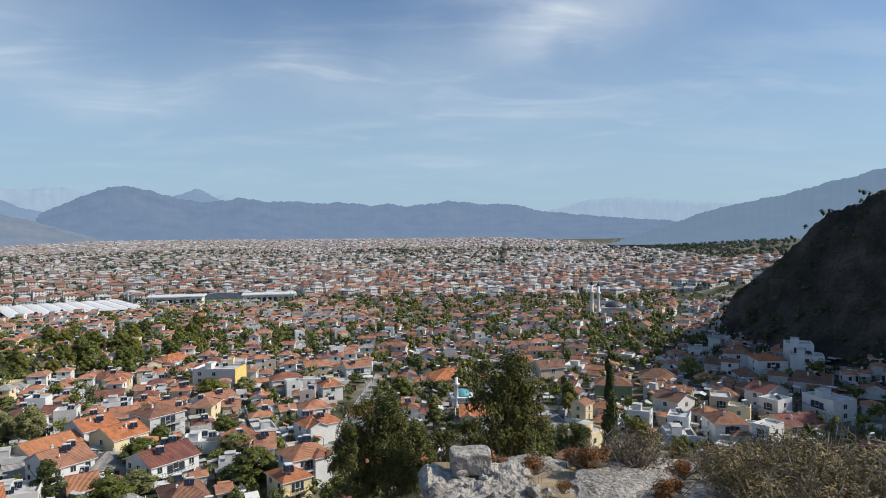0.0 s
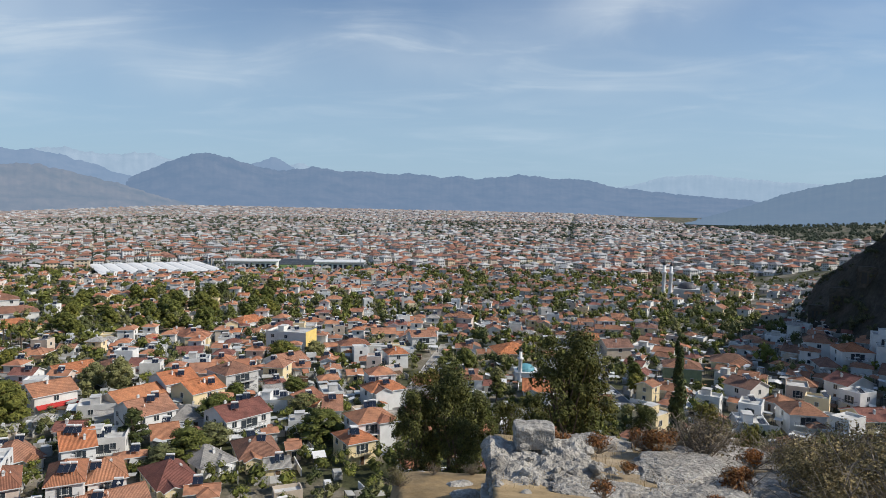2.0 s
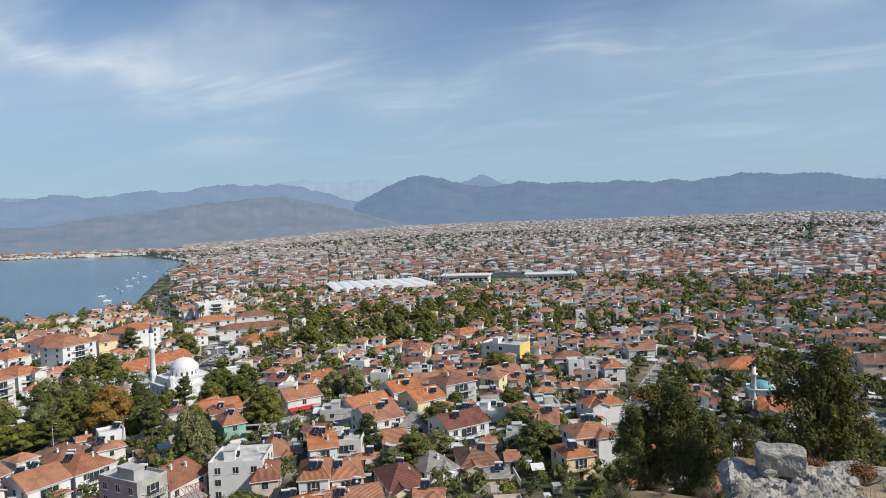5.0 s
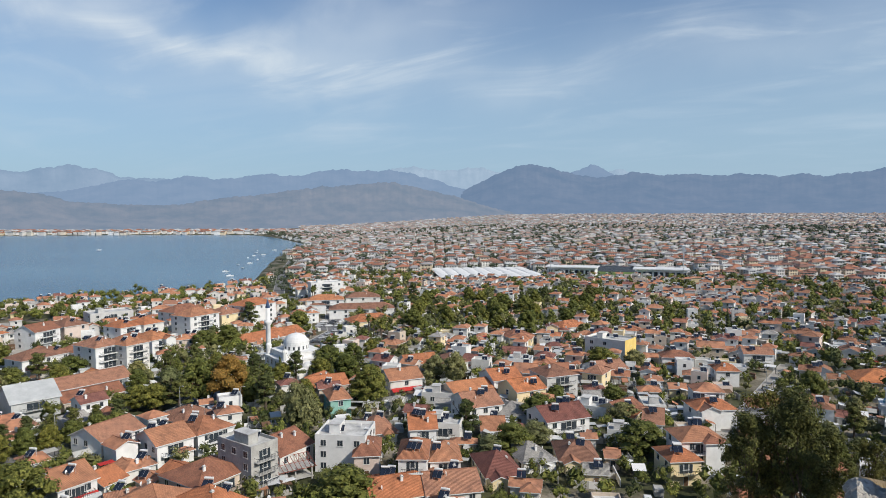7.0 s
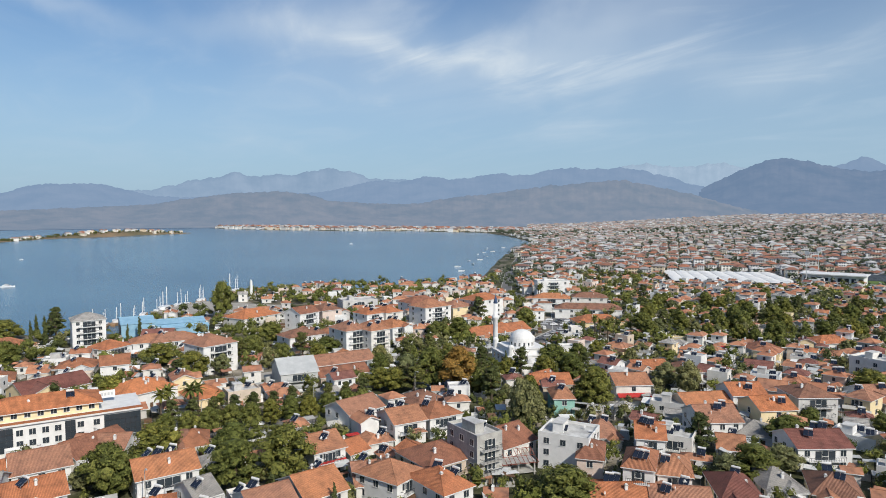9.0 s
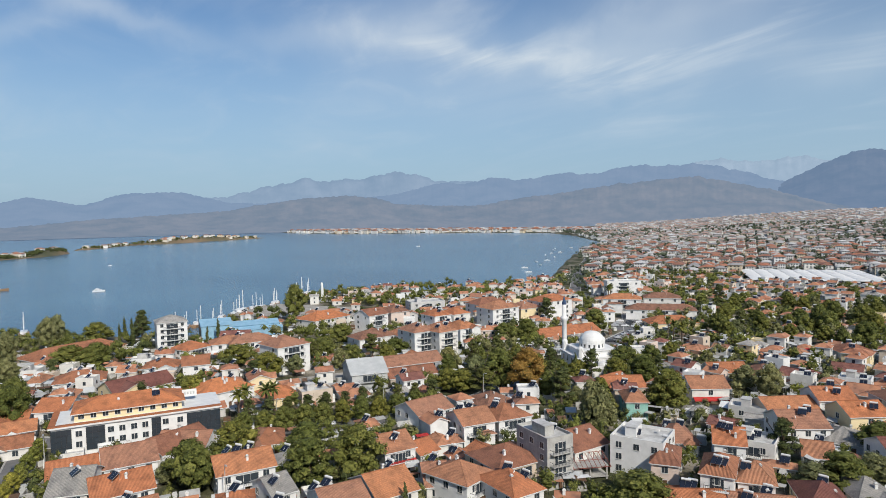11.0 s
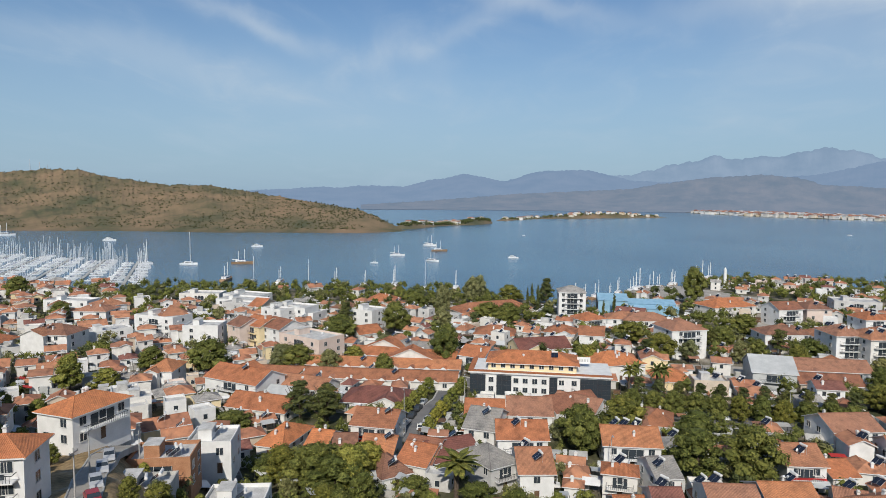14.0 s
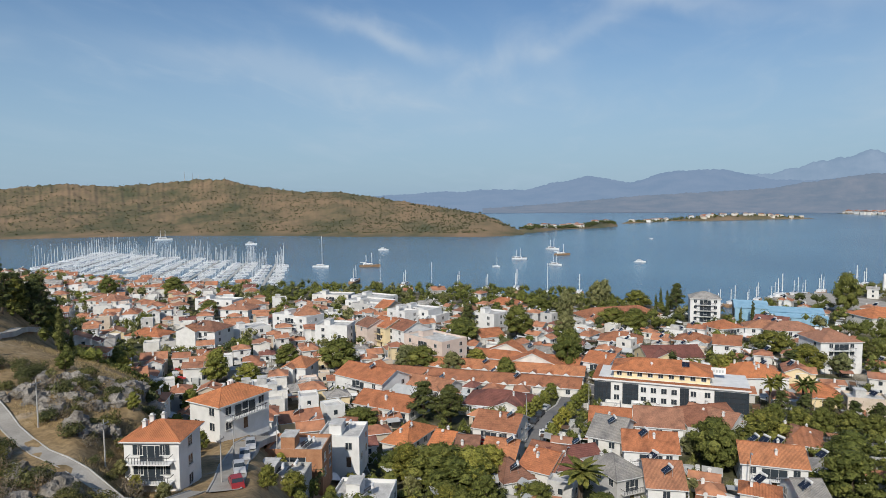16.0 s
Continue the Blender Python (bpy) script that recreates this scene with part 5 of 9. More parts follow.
def hotel():
    """Long white hotel: dark glass bays, a cream storey set back, an orange roof."""
    t = empty("hotel", pose(-199.5, 16.8, ground_z(-199, 17), 0, 0, 85), "long white hotel with dark glass bays and an orange hipped roof", "hotel")
    W, D, h = 41.5, 15.0, 8.4
    g = Geo()
    g.box(-W / 2, -D / 2, -2, W / 2, D / 2, h, 0)
    g.box(-W / 2 - 0.6, -D / 2 - 0.6, h, W / 2 + 0.6, D / 2 + 0.6, h + 0.55, 0, True)
    part("wall", g, M_WHITE, t)
    g = Geo()
    g.box(-W / 2 - 0.7, -D / 2 - 0.7, h + 0.55, W / 2 + 0.7, -D / 2 + 0.9, h + 0.75, 0, True)
    g.box(-W / 2 - 0.7, -D / 2 + 0.9, h + 0.55, -W / 2 + 0.9, D / 2, h + 0.75, 0, True)
    part("cornice", g, M_ROOF_NEW, t, "orange tiled cornice")
    for x0, x1 in ((-21.9, -17.0), (-13.4, -8.8), (3.2, 5.6), (12.7, 21.9)):
        g = Geo()
        g.box(x0 * 0.95, -D / 2 - 0.25, 1.9, x1 * 0.95, -D / 2 + 0.1, h - 0.5, 0, True)
        n = max(2, int((x1 - x0) / 1.2))
        bay = part("glass_bay", g, [M_GLASS], t, "dark glazed bay")
        for i in range(n + 1):
            xx = (x0 + (x1 - x0) * i / n) * 0.95
            g = Geo()
            g.box(xx - 0.05, -D / 2 - 0.3, 1.9, xx + 0.05, -D / 2 - 0.2, h - 0.5, 0, True)
            part("mullion", g, M_DARK, bay)
        for zz in (3.4, 4.9, 6.4):
            g = Geo()
            g.box(x0 * 0.95, -D / 2 - 0.31, zz - 0.05, x1 * 0.95, -D / 2 - 0.2, zz + 0.05, 0, True)
            part("transom", g, M_DARK, bay)
    for sx in (-W / 2 - 0.15, W / 2 - 0.05):
        g = Geo()
        g.box(sx, -D / 2 + 0.3, 2.9, sx + 0.2, D / 2 - 3, h - 0.5, 0, True)
        part("glass_bay", g, [M_GLASS], t, "dark glazed bay")
    for xx in (-15.2, -7.3, -4.4, -1.4, 1.5, 6.9, 10.8):
        for zz in (0.3, 2.9, 5.7):
            part("window", WIN_ME, None, t, at=pose(xx * 0.95, -D / 2, zz, 0, 0, 180) @ Matrix.Diagonal((1.1, 1, 1.05, 1)))
    g = Geo()
    g.box(-15.5, -D / 2 + 2.2, h + 0.3, 11, D / 2 - 0.5, h + 3.0, 0)
    part("upper_storey", g, M_CREAM, t, "cream storey set back behind a terrace")
    for i in range(9):
        part("window", WIN_ME, None, t, at=pose(-13.9 + i * 2.9, -D / 2 + 2.2, h + 1.3, 0, 0, 180))
    walls, top, _, _ = house_geo(26.5, D - 2.7, 1, "hip", 0.38, 0.9, 2.8)
    part("roof", top, [M_ROOF_NEW, M_WHITE, M_ROOF_NEW], t, at=pose(-2.2, 0.85, h + 0.2))
    part("chimney", CHIM_ME, None, t, at=pose(2.5, 1.5, h + 5.0))
    part("satellite_dish", DISH_ME, None, t, at=pose(-5, -2.5, h + 4.0, 0, 0, 150))
    part("solar_heater", HEAT_ME, None, t, at=pose(4.5, -2.0, h + 4.4, 0, 0, 0))
    g = Geo()
    g.box(-2, -0.15, 0, 2, 0.15, 2.0, 0, True)
    part("sign", g, M_WHITE, t, "white rooftop sign board", at=pose(13.5, 2, h + 1.8))
    g = Geo()
    for i in range(4):
        g.box(-1.5 + i * 0.8, -0.2, 0.6, -1.0 + i * 0.8, -0.15, 1.4, 0)
    part("lettering", g, M_GREY, t, "grey bars of lettering", at=pose(13.5, 2, h + 1.8))
    claim(-199.5, 16.8, 85, W + 2, D + 2)


hotel()


def dome_geo(r, rings=8, sides=20, squash=1.0, frac=0.5):
    g = Geo()
    for i in range(rings):
        a0, a1 = (math.pi * frac) * i / rings, (math.pi * frac) * (i + 1) / rings
        for k in range(sides):
            b0, b1 = 2 * math.pi * k / sides, 2 * math.pi * (k + 1) / sides
            P_ = lambda a, b: (r * math.cos(a) * math.cos(b), r * math.cos(a) * math.sin(b), r * math.sin(a) * squash)
            if i == rings - 1:
                g.face([P_(a0, b0), P_(a0, b1), (0, 0, r * squash)])
            else:
                g.face([P_(a0, b0), P_(a0, b1), P_(a1, b1), P_(a1, b0)])
    return g


def prism(r, h, sides, z=0.0):
    g = Geo()
    g.tube([(0, 0, z), (0, 0, z + h)], [r, r], sides)
    return g


def minaret(t, x, y, h, r, cap):
    m = part("minaret", Geo(), M_WHITE, t, at=pose(x, y, 0))
    g = Geo()
    g.tube([(0, 0, -1), (0, 0, h * 0.12), (0, 0, h * 0.16), (0, 0, h * 0.62), (0, 0, h * 0.65), (0, 0, h * 0.685), (0, 0, h * 0.69), (0, 0, h * 0.86)],
           [r * 1.35, r * 1.35, r, r * 0.92, r * 1.5, r * 1.6, r * 0.85, r * 0.8], 14)
    m.data = g.data("minaret", [M_WHITE], True)
    g = Geo()
    g.tube([(0, 0, h * 0.86), (0, 0, h * 0.865), (0, 0, h * 0.98), (0, 0, h)], [r * 0.8, r * 0.95, r * 0.08, r * 0.04], 12)
    part("spire", g, cap, m, "pointed spire", smooth_faces=True)
    return m


M_SPIRE = surface("blue_lead", [(0.3, (0.05, 0.09, 0.18)), (0.7, (0.08, 0.13, 0.24))], 1.0, 5.0, 0.1, 0.5)
M_LEAD = surface("dark_lead", [(0.3, (0.06, 0.06, 0.065)), (0.7, (0.1, 0.1, 0.105))], 1.0, 5.0, 0.1, 0.5)
M_TEAL = surface("teal_dome", [(0.3, (0.10, 0.30, 0.36)), (0.7, (0.15, 0.38, 0.44))], 1.0, 5.0, 0.1, 0.5)


def mosque():
    t = empty("mosque", pose(-187.5, 177, ground_z(-186, 175) - 0.5, 0, 0, 70), "white domed mosque with one tall minaret among trees", "mosque")
    g = Geo()
    g.box(-8.5, -8.5, -2, 8.5, 8.5, 6.4, 0)
    g.box(-8.8, -8.8, 6.4, 8.8, 8.8, 6.8, 0, True)
    g.box(-6.6, -6.6, 6.8, 6.6, 6.6, 8.6, 0)
    g.box(-6.9, -6.9, 8.6, 6.9, 6.9, 8.9, 0, True)
    part("hall", g, M_WHITE, t)
    g = Geo()
    g.box(-8.5, -12.5, -2, 8.5, -8.4, 4.4, 0)
    part("porch", g, M_WHITE, t)
    for x in (-5.6, 0, 5.6):
        part("small_dome", dome_geo(2.3, 5, 14, 0.75), M_WHITE, t, at=pose(x, -10.5, 4.4), smooth_faces=True)
    part("drum", prism(4.5, 2.4, 16, 8.8), M_WHITE, t)
    part("dome", dome_geo(4.4, 9, 24, 0.8), M_WHITE, t, "smooth white main dome", at=pose(0, 0, 11.2), smooth_faces=True)
    g = Geo()
    g.tube([(0, 0, 0), (0, 0, 1.6)], [0.09, 0.03], 6)
    part("finial", g, M_STEEL, t, at=pose(0, 0, 14.7))
    for x in (-7.4, 7.4):
        for y in (-7.4, 7.4):
            g = prism(1.1, 3.0, 8, 6.8)
            part("turret", g, M_WHITE, t, at=pose(x, y, 0))
            part("small_dome", dome_geo(1.15, 4, 10, 0.9), M_WHITE, t, at=pose(x, y, 9.8), smooth_faces=True)
    for side in range(4):
        for u in (-5.5, -1.9, 1.9, 5.5):
            for zz in (1.0, 4.0):
                part("window", WIN_ME, None, t, at=pose(0, 0, 0, 0, 0, side * 90) @ pose(u, -8.5, zz, 0, 0, 180) @ Matrix.Diagonal((0.9, 1, 1.25, 1)))
    for k in range(16):
        part("drum_window", WIN_ME, None, t, at=pose(0, 0, 9.2, 0, 0, k * 22.5 + 11.25) @ pose(0, -4.42, 0, 0, 0, 180) @ Matrix.Diagonal((0.5, 1, 0.85, 1)))
    minaret(t, -6.5, 10.0, 27.0, 0.95, M_SPIRE)
    t.scale = (1.08, 1.08, 1.08)
    claim(-189, 180, 70, 28, 32)


mosque()


def little_mosque():
    t = empty("small_mosque", pose(6.5, 235, ground_z(6, 235), 0, 0, 5), "small white mosque with a teal dome and short minaret", "mosque")
    g = Geo()
    g.box(-4, -4, -2, 4, 4, 3.8, 0)
    g.box(-4.2, -4.2, 3.8, 4.2, 4.2, 4.1, 0, True)
    part("hall", g, M_WHITE, t)
    part("dome", dome_geo(3.3, 7, 18, 0.7), M_TEAL, t, "teal painted dome", at=pose(0, 0, 4.1), smooth_faces=True)
    for u in (-2, 2):
        part("window", WIN_ME, None, t, at=pose(u, -4, 1.0, 0, 0, 180))
    minaret(t, -2.4, -3.4, 13.5, 0.75, M_LEAD)
    claim(6.5, 235, 5, 10, 10)


little_mosque()


def twin_mosque():
    t = empty("twin_mosque", pose(128, 486, ground_z(128, 486), 0, 0, -15), "stone mosque with a lead dome and two white minarets", "mosque")
    g = Geo()
    g.box(-9, -8, -2, 9, 8, 7, 0)
    part("hall", g, PAINT["greyw"], t)
    part("dome", dome_geo(6.5, 7, 20, 0.7), M_LEAD, t, "dark lead dome", at=pose(0, 0, 7), smooth_faces=True)
    minaret(t, -16, -2, 27, 1.3, M_LEAD)
    minaret(t, -11, -9, 27, 1.3, M_LEAD)
    claim(128, 486, -15, 40, 24)


twin_mosque()


M_SEATS = surface("grey_seats", [(0.3, (0.10, 0.12, 0.15)), (0.7, (0.16, 0.18, 0.21))], 0.5, 4.0, 0.2, 0.7)


def stadium():
    t = empty("stadium", pose(-208, 612, ground_z(-208, 612), 0, 0, 14), "low stadium with white-roofed stands round a green pitch", "stadium")
    for name, x, y, w, d in (("stand", -41, 0, 46, 22), ("stand", 42, -2, 46, 20)):
        g = Geo()
        g.box(x - w / 2, y - d / 2, -2, x + w / 2, y + d / 2, 7.5, 0)
        for i in range(int(w / 5)):
            g.box(x - w / 2 + 2 + i * 5, y - d / 2 - 0.1, 1.5, x - w / 2 + 5.2 + i * 5, y - d / 2 + 0.1, 5.8, 1, True)
        part(name, g, [M_WHITE, M_GLASS], t)
        g = Geo()
        g.box(x - w / 2 - 2, y - d / 2 - 2, 7.9, x + w / 2 + 2, y + d / 2 + 3, 8.7, 0, True)
        part("stand_roof", g, M_WHITE, t, "white flat stand roof")
    g = Geo()
    for i in range(7):
        g.box(-40, 44 + i * 1.2, -2, 26, 45.4 + i * 1.2, 1.2 + i * 0.7, 0)
    part("terrace", g, M_SEATS, t, "grey-blue seating terrace")
    for x in (-60, 62):
        for y in (-14, 40):
            g = Geo()
            g.tube([(0, 0, -2), (0, 0, 27)], [0.45, 0.22], 6)
            g.box(-1.8, -0.3, 25, 1.8, 0.3, 28, 1, True)
            part("floodlight", g, [M_STEEL, M_STEEL], t, at=pose(x, y, 0))
    claim(-208, 612, 14, 140, 40)


stadium()


def market_tents():
    t = empty("market_canopies", pose(-322, 556, ground_z(-322, 556), 0, 0, 40), "rows of white canopy roofs over an open market", "market")
    for i in range(9):
        for j in range(8):
            g = Geo()
            x, y = -44 + i * 11, -46 + j * 12
            c = (x, y, 4.7)
            cs = [(x - 5.3, y - 5.8, 3.6), (x + 5.3, y - 5.8, 3.6), (x + 5.3, y + 5.8, 3.6), (x - 5.3, y + 5.8, 3.6)]
            for a, b in zip(cs, cs[1:] + cs[:1]):
                g.face([a, b, c])
                g.face([(a[0], a[1], 3.1), (b[0], b[1], 3.1), b, a])
            for a in cs:
                g.tube([(a[0] * 0.995, a[1] * 0.995, -2), (a[0] * 0.995, a[1] * 0.995, 3.5)], [0.09, 0.09], 4)
            part("canopy", g, M_WHITE, t)
    claim(-322, 556, 40, 104, 100)


market_tents()


def blue_halls():
    t = empty("boatyard_hall", pose(-352, 78, ground_z(-345, 80), 0, 0, 84), "long boatyard hall with a pale blue sheet roof", "hall")
    for nm, x, y, w, d, hh in (("bay", 9, 4, 27, 13, 5.0), ("bay", -10, 2, 15, 20, 7.0), ("bay", 8, -6, 30, 7, 3.6)):
        walls, top, _, _ = house_geo(w, d, 1, "gable", 0.22, 0.4, hh)
        b = part(nm, walls, M_BLUE, t, at=pose(x, y, 0))
        part("roof", top, [M_BLUE, M_BLUE, M_BLUE], b)
    g = Geo()
    # dark panels stand for the unlit inside of the open bays
    for i in range(5):
        g.box(-17.6, -6 + i * 3.2, 0, -17.4, -3.4 + i * 3.2, 5.5, 0, True)
    part("doorway", g, M_DARK, t, "dark open bay")
    claim(-350, 78, 84, 48, 26)


blue_halls()


def unfinished():
    t = empty("unfinished_house", pose(-114.5, 102.4, ground_z(-114, 102) - 1.6, 0, 0, 68), "unfinished concrete house with a bare reddish roof frame", "house")
    g = Geo()
    for k in range(3):
        g.box(-7.8, -5.5, k * 3.0 - 0.25, 7.8, 5.5, k * 3.0, 0, True)
    for x in (-7.4, -2.5, 2.5, 7.4):
        for y in (-5.1, 5.1):
            g.box(x - 0.2, y - 0.2, -2, x + 0.2, y + 0.2, 6.0, 0)
    g.box(-7.3, -0.2, 0, 7.3, 5.0, 5.8, 0)
    part("frame", g, M_CONC, t)
    for i in range(13):
        g = Geo()
        x = -8 + i * 1.35
        g.tube([(x, -6.3, 5.9), (x, 0, 8.0), (x, 6.3, 5.9)], [0.09, 0.09, 0.09], 4)
        g.tube([(x, 0, 6), (x, 0, 8.0)], [0.07, 0.07], 4)
        part("rafter", g, M_RED_STEEL, t)
    for y, z in ((-6.3, 5.9), (-3.2, 6.95), (0, 8.0), (3.2, 6.95), (6.3, 5.9)):
        g = Geo()
        g.tube([(-8.2, y, z), (8.4, y, z)], [0.08, 0.08], 4)
        part("purlin", g, M_RED_STEEL, t)
    t.scale = (0.82, 0.82, 0.82)
    claim(-114.5, 102.4, 68, 14, 11)


M_RED_STEEL = surface("red_primer", [(0.3, (0.24, 0.07, 0.05)), (0.7, (0.33, 0.11, 0.08))], 1.0, 6.0, 0.2, 0.6)
unfinished()


def obelisk():
    t = empty("obelisk", pose(-452, 163, 2.0), "tall white tapering monument on the quay", "monument")
    g = Geo()
    g.tube([(0, 0, 0), (0, 0, 1.0), (0, 0, 1.0), (0, 0, 13), (0, 0, 14.2)], [3.2, 3.2, 1.5, 0.95, 0.15], 4)
    part("shaft", g, M_WHITE, t)
    g = Geo()
    g.box(-4.5, -4.5, -1, 4.5, 4.5, 0.5, 0)
    part("plinth", g, M_CONC, t)


obelisk()


def cliff_tomb(x, y, z, rot, w, h):
    """A rock-cut temple front: pillars and a pediment before a dark slab for shade."""
    t = empty("rock_tomb", pose(x, y, z, 0, 0, rot), "rock-cut tomb with pillars and a pediment in the cliff", "tomb")
    g = Geo()
    g.box(-w / 2 - 0.6, -0.6, -2, w / 2 + 0.6, 3, h + 0.4, 0, True)
    part("rock_face", g, M_STONE_DARK, t)
    # no hollow is cut: a dark slab imitates its shade
    g = Geo()
    g.box(-w / 2, -0.9, 0, w / 2, -0.7, h * 0.7, 0, True)
    part("recess", g, M_DARK, t, "dark recess")
    for i in range(4):
        g = Geo()
        xx = -w / 2 + 0.5 + i * (w - 1) / 3
        g.box(xx - 0.4, -1.6, 0, xx + 0.4, -0.9, h * 0.7, 0, True)
        part("pillar", g, M_STONE_DARK, t)
    g = Geo()
    g.face([(-w / 2 - 0.4, -1.7, h * 0.7), (w / 2 + 0.4, -1.7, h * 0.7), (0, -1.7, h)], 0)
    g.face([(-w / 2 - 0.4, -1.7, h * 0.7), (0, -1.7, h), (0, 0, h), (-w / 2 - 0.4, 0, h * 0.7)], 0)
    g.face([(0, -1.7, h), (w / 2 + 0.4, -1.7, h * 0.7), (w / 2 + 0.4, 0, h * 0.7), (0, 0, h)], 0)
    g.face([(-w / 2 - 0.4, -1.7, h * 0.7), (-w / 2 - 0.4, 0, h * 0.7), (w / 2 + 0.4, 0, h * 0.7), (w / 2 + 0.4, -1.7, h * 0.7)], 0)
    part("pediment", g, M_STONE_DARK, t)


M_STONE_DARK = surface("tomb_stone", [(0.3, (0.07, 0.062, 0.05)), (0.7, (0.15, 0.13, 0.105))], 0.5, 4.0, 0.4, 0.95, 0.5)

cliff_tomb(155.9, 298.0, 35.5, -27, 9.5, 7)
cliff_tomb(150.0, 311.1, 21.5, -26, 8, 10)
cliff_tomb(145.9, 324.3, 14.5, -25, 6, 7)


def red_awning(x, y, z, rot, w):
    t = empty("awning", pose(x, y, z, 0, 0, rot), "bright red canvas awning over a shop front", "awning", "shop awnings")
    g = Geo()
    g.face([(-w / 2, -1.6, 0), (w / 2, -1.6, 0), (w / 2, 0, 0.7), (-w / 2, 0, 0.7)], 0)
    g.face([(-w / 2, -1.6, -0.3), (w / 2, -1.6, -0.3), (w / 2, -1.6, 0), (-w / 2, -1.6, 0)], 0)
    part("canvas", g, M_RED, t)
    for sx in (-w / 2, w / 2):
        g = Geo()
        g.tube([(sx, -1.6, 0), (sx, 0.05, -0.4)], [0.03, 0.03], 4)
        part("arm", g, M_STEEL, t)


red_awning(-130.8, 173.3, 4.4, 58, 11)
red_awning(-137.4, 67.8, 4.4, 90, 8)
red_awning(-152.5, -27.5, 4.4, 81, 8)
red_awning(-147.0, 8.8, 4.4, 92, 4)


# ---- trees ----
ICO = bmesh.new()
bmesh.ops.create_icosphere(ICO, subdivisions=1, radius=1.0)
ICO_V, ICO_F = [v.co.copy() for v in ICO.verts], [tuple(v.index for v in f.verts) for f in ICO.faces]
ICO.free()


def clump(g, rnd, c, r, squash, m=0):
    """The dense heart of a clump of leaves: a knobbly mass."""
    n = len(g.v)
    off = Vector((rnd.uniform(0, 90), rnd.uniform(0, 90), rnd.uniform(0, 90)))
    for v in ICO_V:
        k = r * (1 + 0.45 * noise.noise(v * 2.3 + off) + rnd.uniform(-0.1, 0.1))
        g.v.append((c[0] + v.x * k, c[1] + v.y * k, c[2] + v.z * k * squash))
    for f in ICO_F:
        g.f.append(tuple(n + i for i in f))
        g.m.append(m)
        g.uv.extend([(0.0, 0.0)] * 3)


def blob_leaves(g, rnd, c, r, n, size, squash=1.0, m=0, up=0.25, core=0.0):
    """Small leaf sprays over a clump, facing outwards and a little up."""
    if core:
        clump(g, rnd, c, r * core, squash, m)
    for _ in range(n):
        v = Vector((rnd.gauss(0, 1), rnd.gauss(0, 1), rnd.gauss(0, 1))).normalized()
        if v.z < -0.55:
            v.z *= -0.6
        p = Vector(c) + Vector((v.x * r, v.y * r, v.z * r * squash)) * rnd.uniform(0.78, 1.06)
        nrm = (v + Vector((rnd.uniform(-0.5, 0.5), rnd.uniform(-0.5, 0.5), rnd.uniform(-0.4, 0.5) + up))).normalized()
        a = nrm.orthogonal().normalized()
        a.rotate(Matrix.Rotation(rnd.uniform(0, 6.28), 3, nrm))
        b = nrm.cross(a)
        s = size * rnd.uniform(0.6, 1.25)
        k = rnd.uniform(0.45, 0.8)
        q = [p + a * s, p + b * s * (k + 0.25) + nrm * s * 0.12, p - a * s * 0.55 - b * s * (k + 0.1)]
        g.face([tuple(x) for x in q], m)


def trunk_geo(rnd, h, r, limbs, spread, lean=0.15):
    g = Geo()
    bx, by = rnd.uniform(-lean, lean) * h, rnd.uniform(-lean, lean) * h
    pts = [(0, 0, -0.8), (0, 0, 0), (bx * 0.3, by * 0.3, h * 0.4), (bx, by, h)]
    g.tube(pts, [r * 1.4, r * 1.1, r * 0.85, r * 0.4], 7)
    ends = []
    for i in range(limbs):
        a = 2 * math.pi * (i + rnd.random() * 0.6) / limbs
        z0 = h * rnd.uniform(0.4, 0.8)
        f = z0 / h
        s = Vector((bx * f, by * f, z0))
        e = s + Vector((math.cos(a) * spread * rnd.uniform(0.5, 0.9), math.sin(a) * spread * rnd.uniform(0.5, 0.9), h * rnd.uniform(0.3, 0.7)))
        mid = (s + e) / 2 + Vector((0, 0, -0.1 * h))
        g.tube([tuple(s), tuple(mid), tuple(e)], [r * 0.5, r * 0.35, r * 0.12], 5)
        ends.append(e)
    return g, ends


def broadleaf(seed, h, spread, leaves, size, low=0.25):
    rnd = random.Random(seed)
    trunk, ends = trunk_geo(rnd, h * 0.5, 0.028 * h, 6, spread * 0.8)
    crown = Geo()
    n = 24
    for i in range(n):
        a = 2.4 * i
        q = (i + 0.5) / n
        z = h * (low + (0.97 - low) * q) - spread * 0.12
        rr = spread * math.sqrt(max(0.08, 1 - (2 * (q - 0.42)) ** 2)) * rnd.uniform(0.35, 0.72)
        blob_leaves(crown, rnd, (math.cos(a) * rr, math.sin(a) * rr, z), spread * rnd.uniform(0.22, 0.40), leaves // n, size, 0.85, core=0.74)
    return trunk, crown


def slender(seed, h, spread, leaves, size):
    """A loose upright crown on several stems, ragged at the edge."""
    rnd = random.Random(seed)
    trunk, ends = trunk_geo(rnd, h * 0.75, 0.02 * h, 8, spread * 0.7)
    crown = Geo()
    n = 75
    for i in range(n):
        q = rnd.random() ** 0.8
        a = rnd.uniform(0, 6.28)
        rr = spread * (0.35 + 0.75 * math.sin(math.pi * (0.15 + 0.75 * (1 - q)))) * rnd.uniform(0.1, 0.95)
        blob_leaves(crown, rnd, (math.cos(a) * rr, math.sin(a) * rr, h * (0.08 + 0.9 * q)), spread * rnd.uniform(0.16, 0.34), leaves // n, size, 1.2, up=0.4)
    return trunk, crown


M_FINE = foliage("slope_leaves", (0.045, 0.052, 0.017), (0.085, 0.09, 0.028), (0.15, 0.15, 0.045))
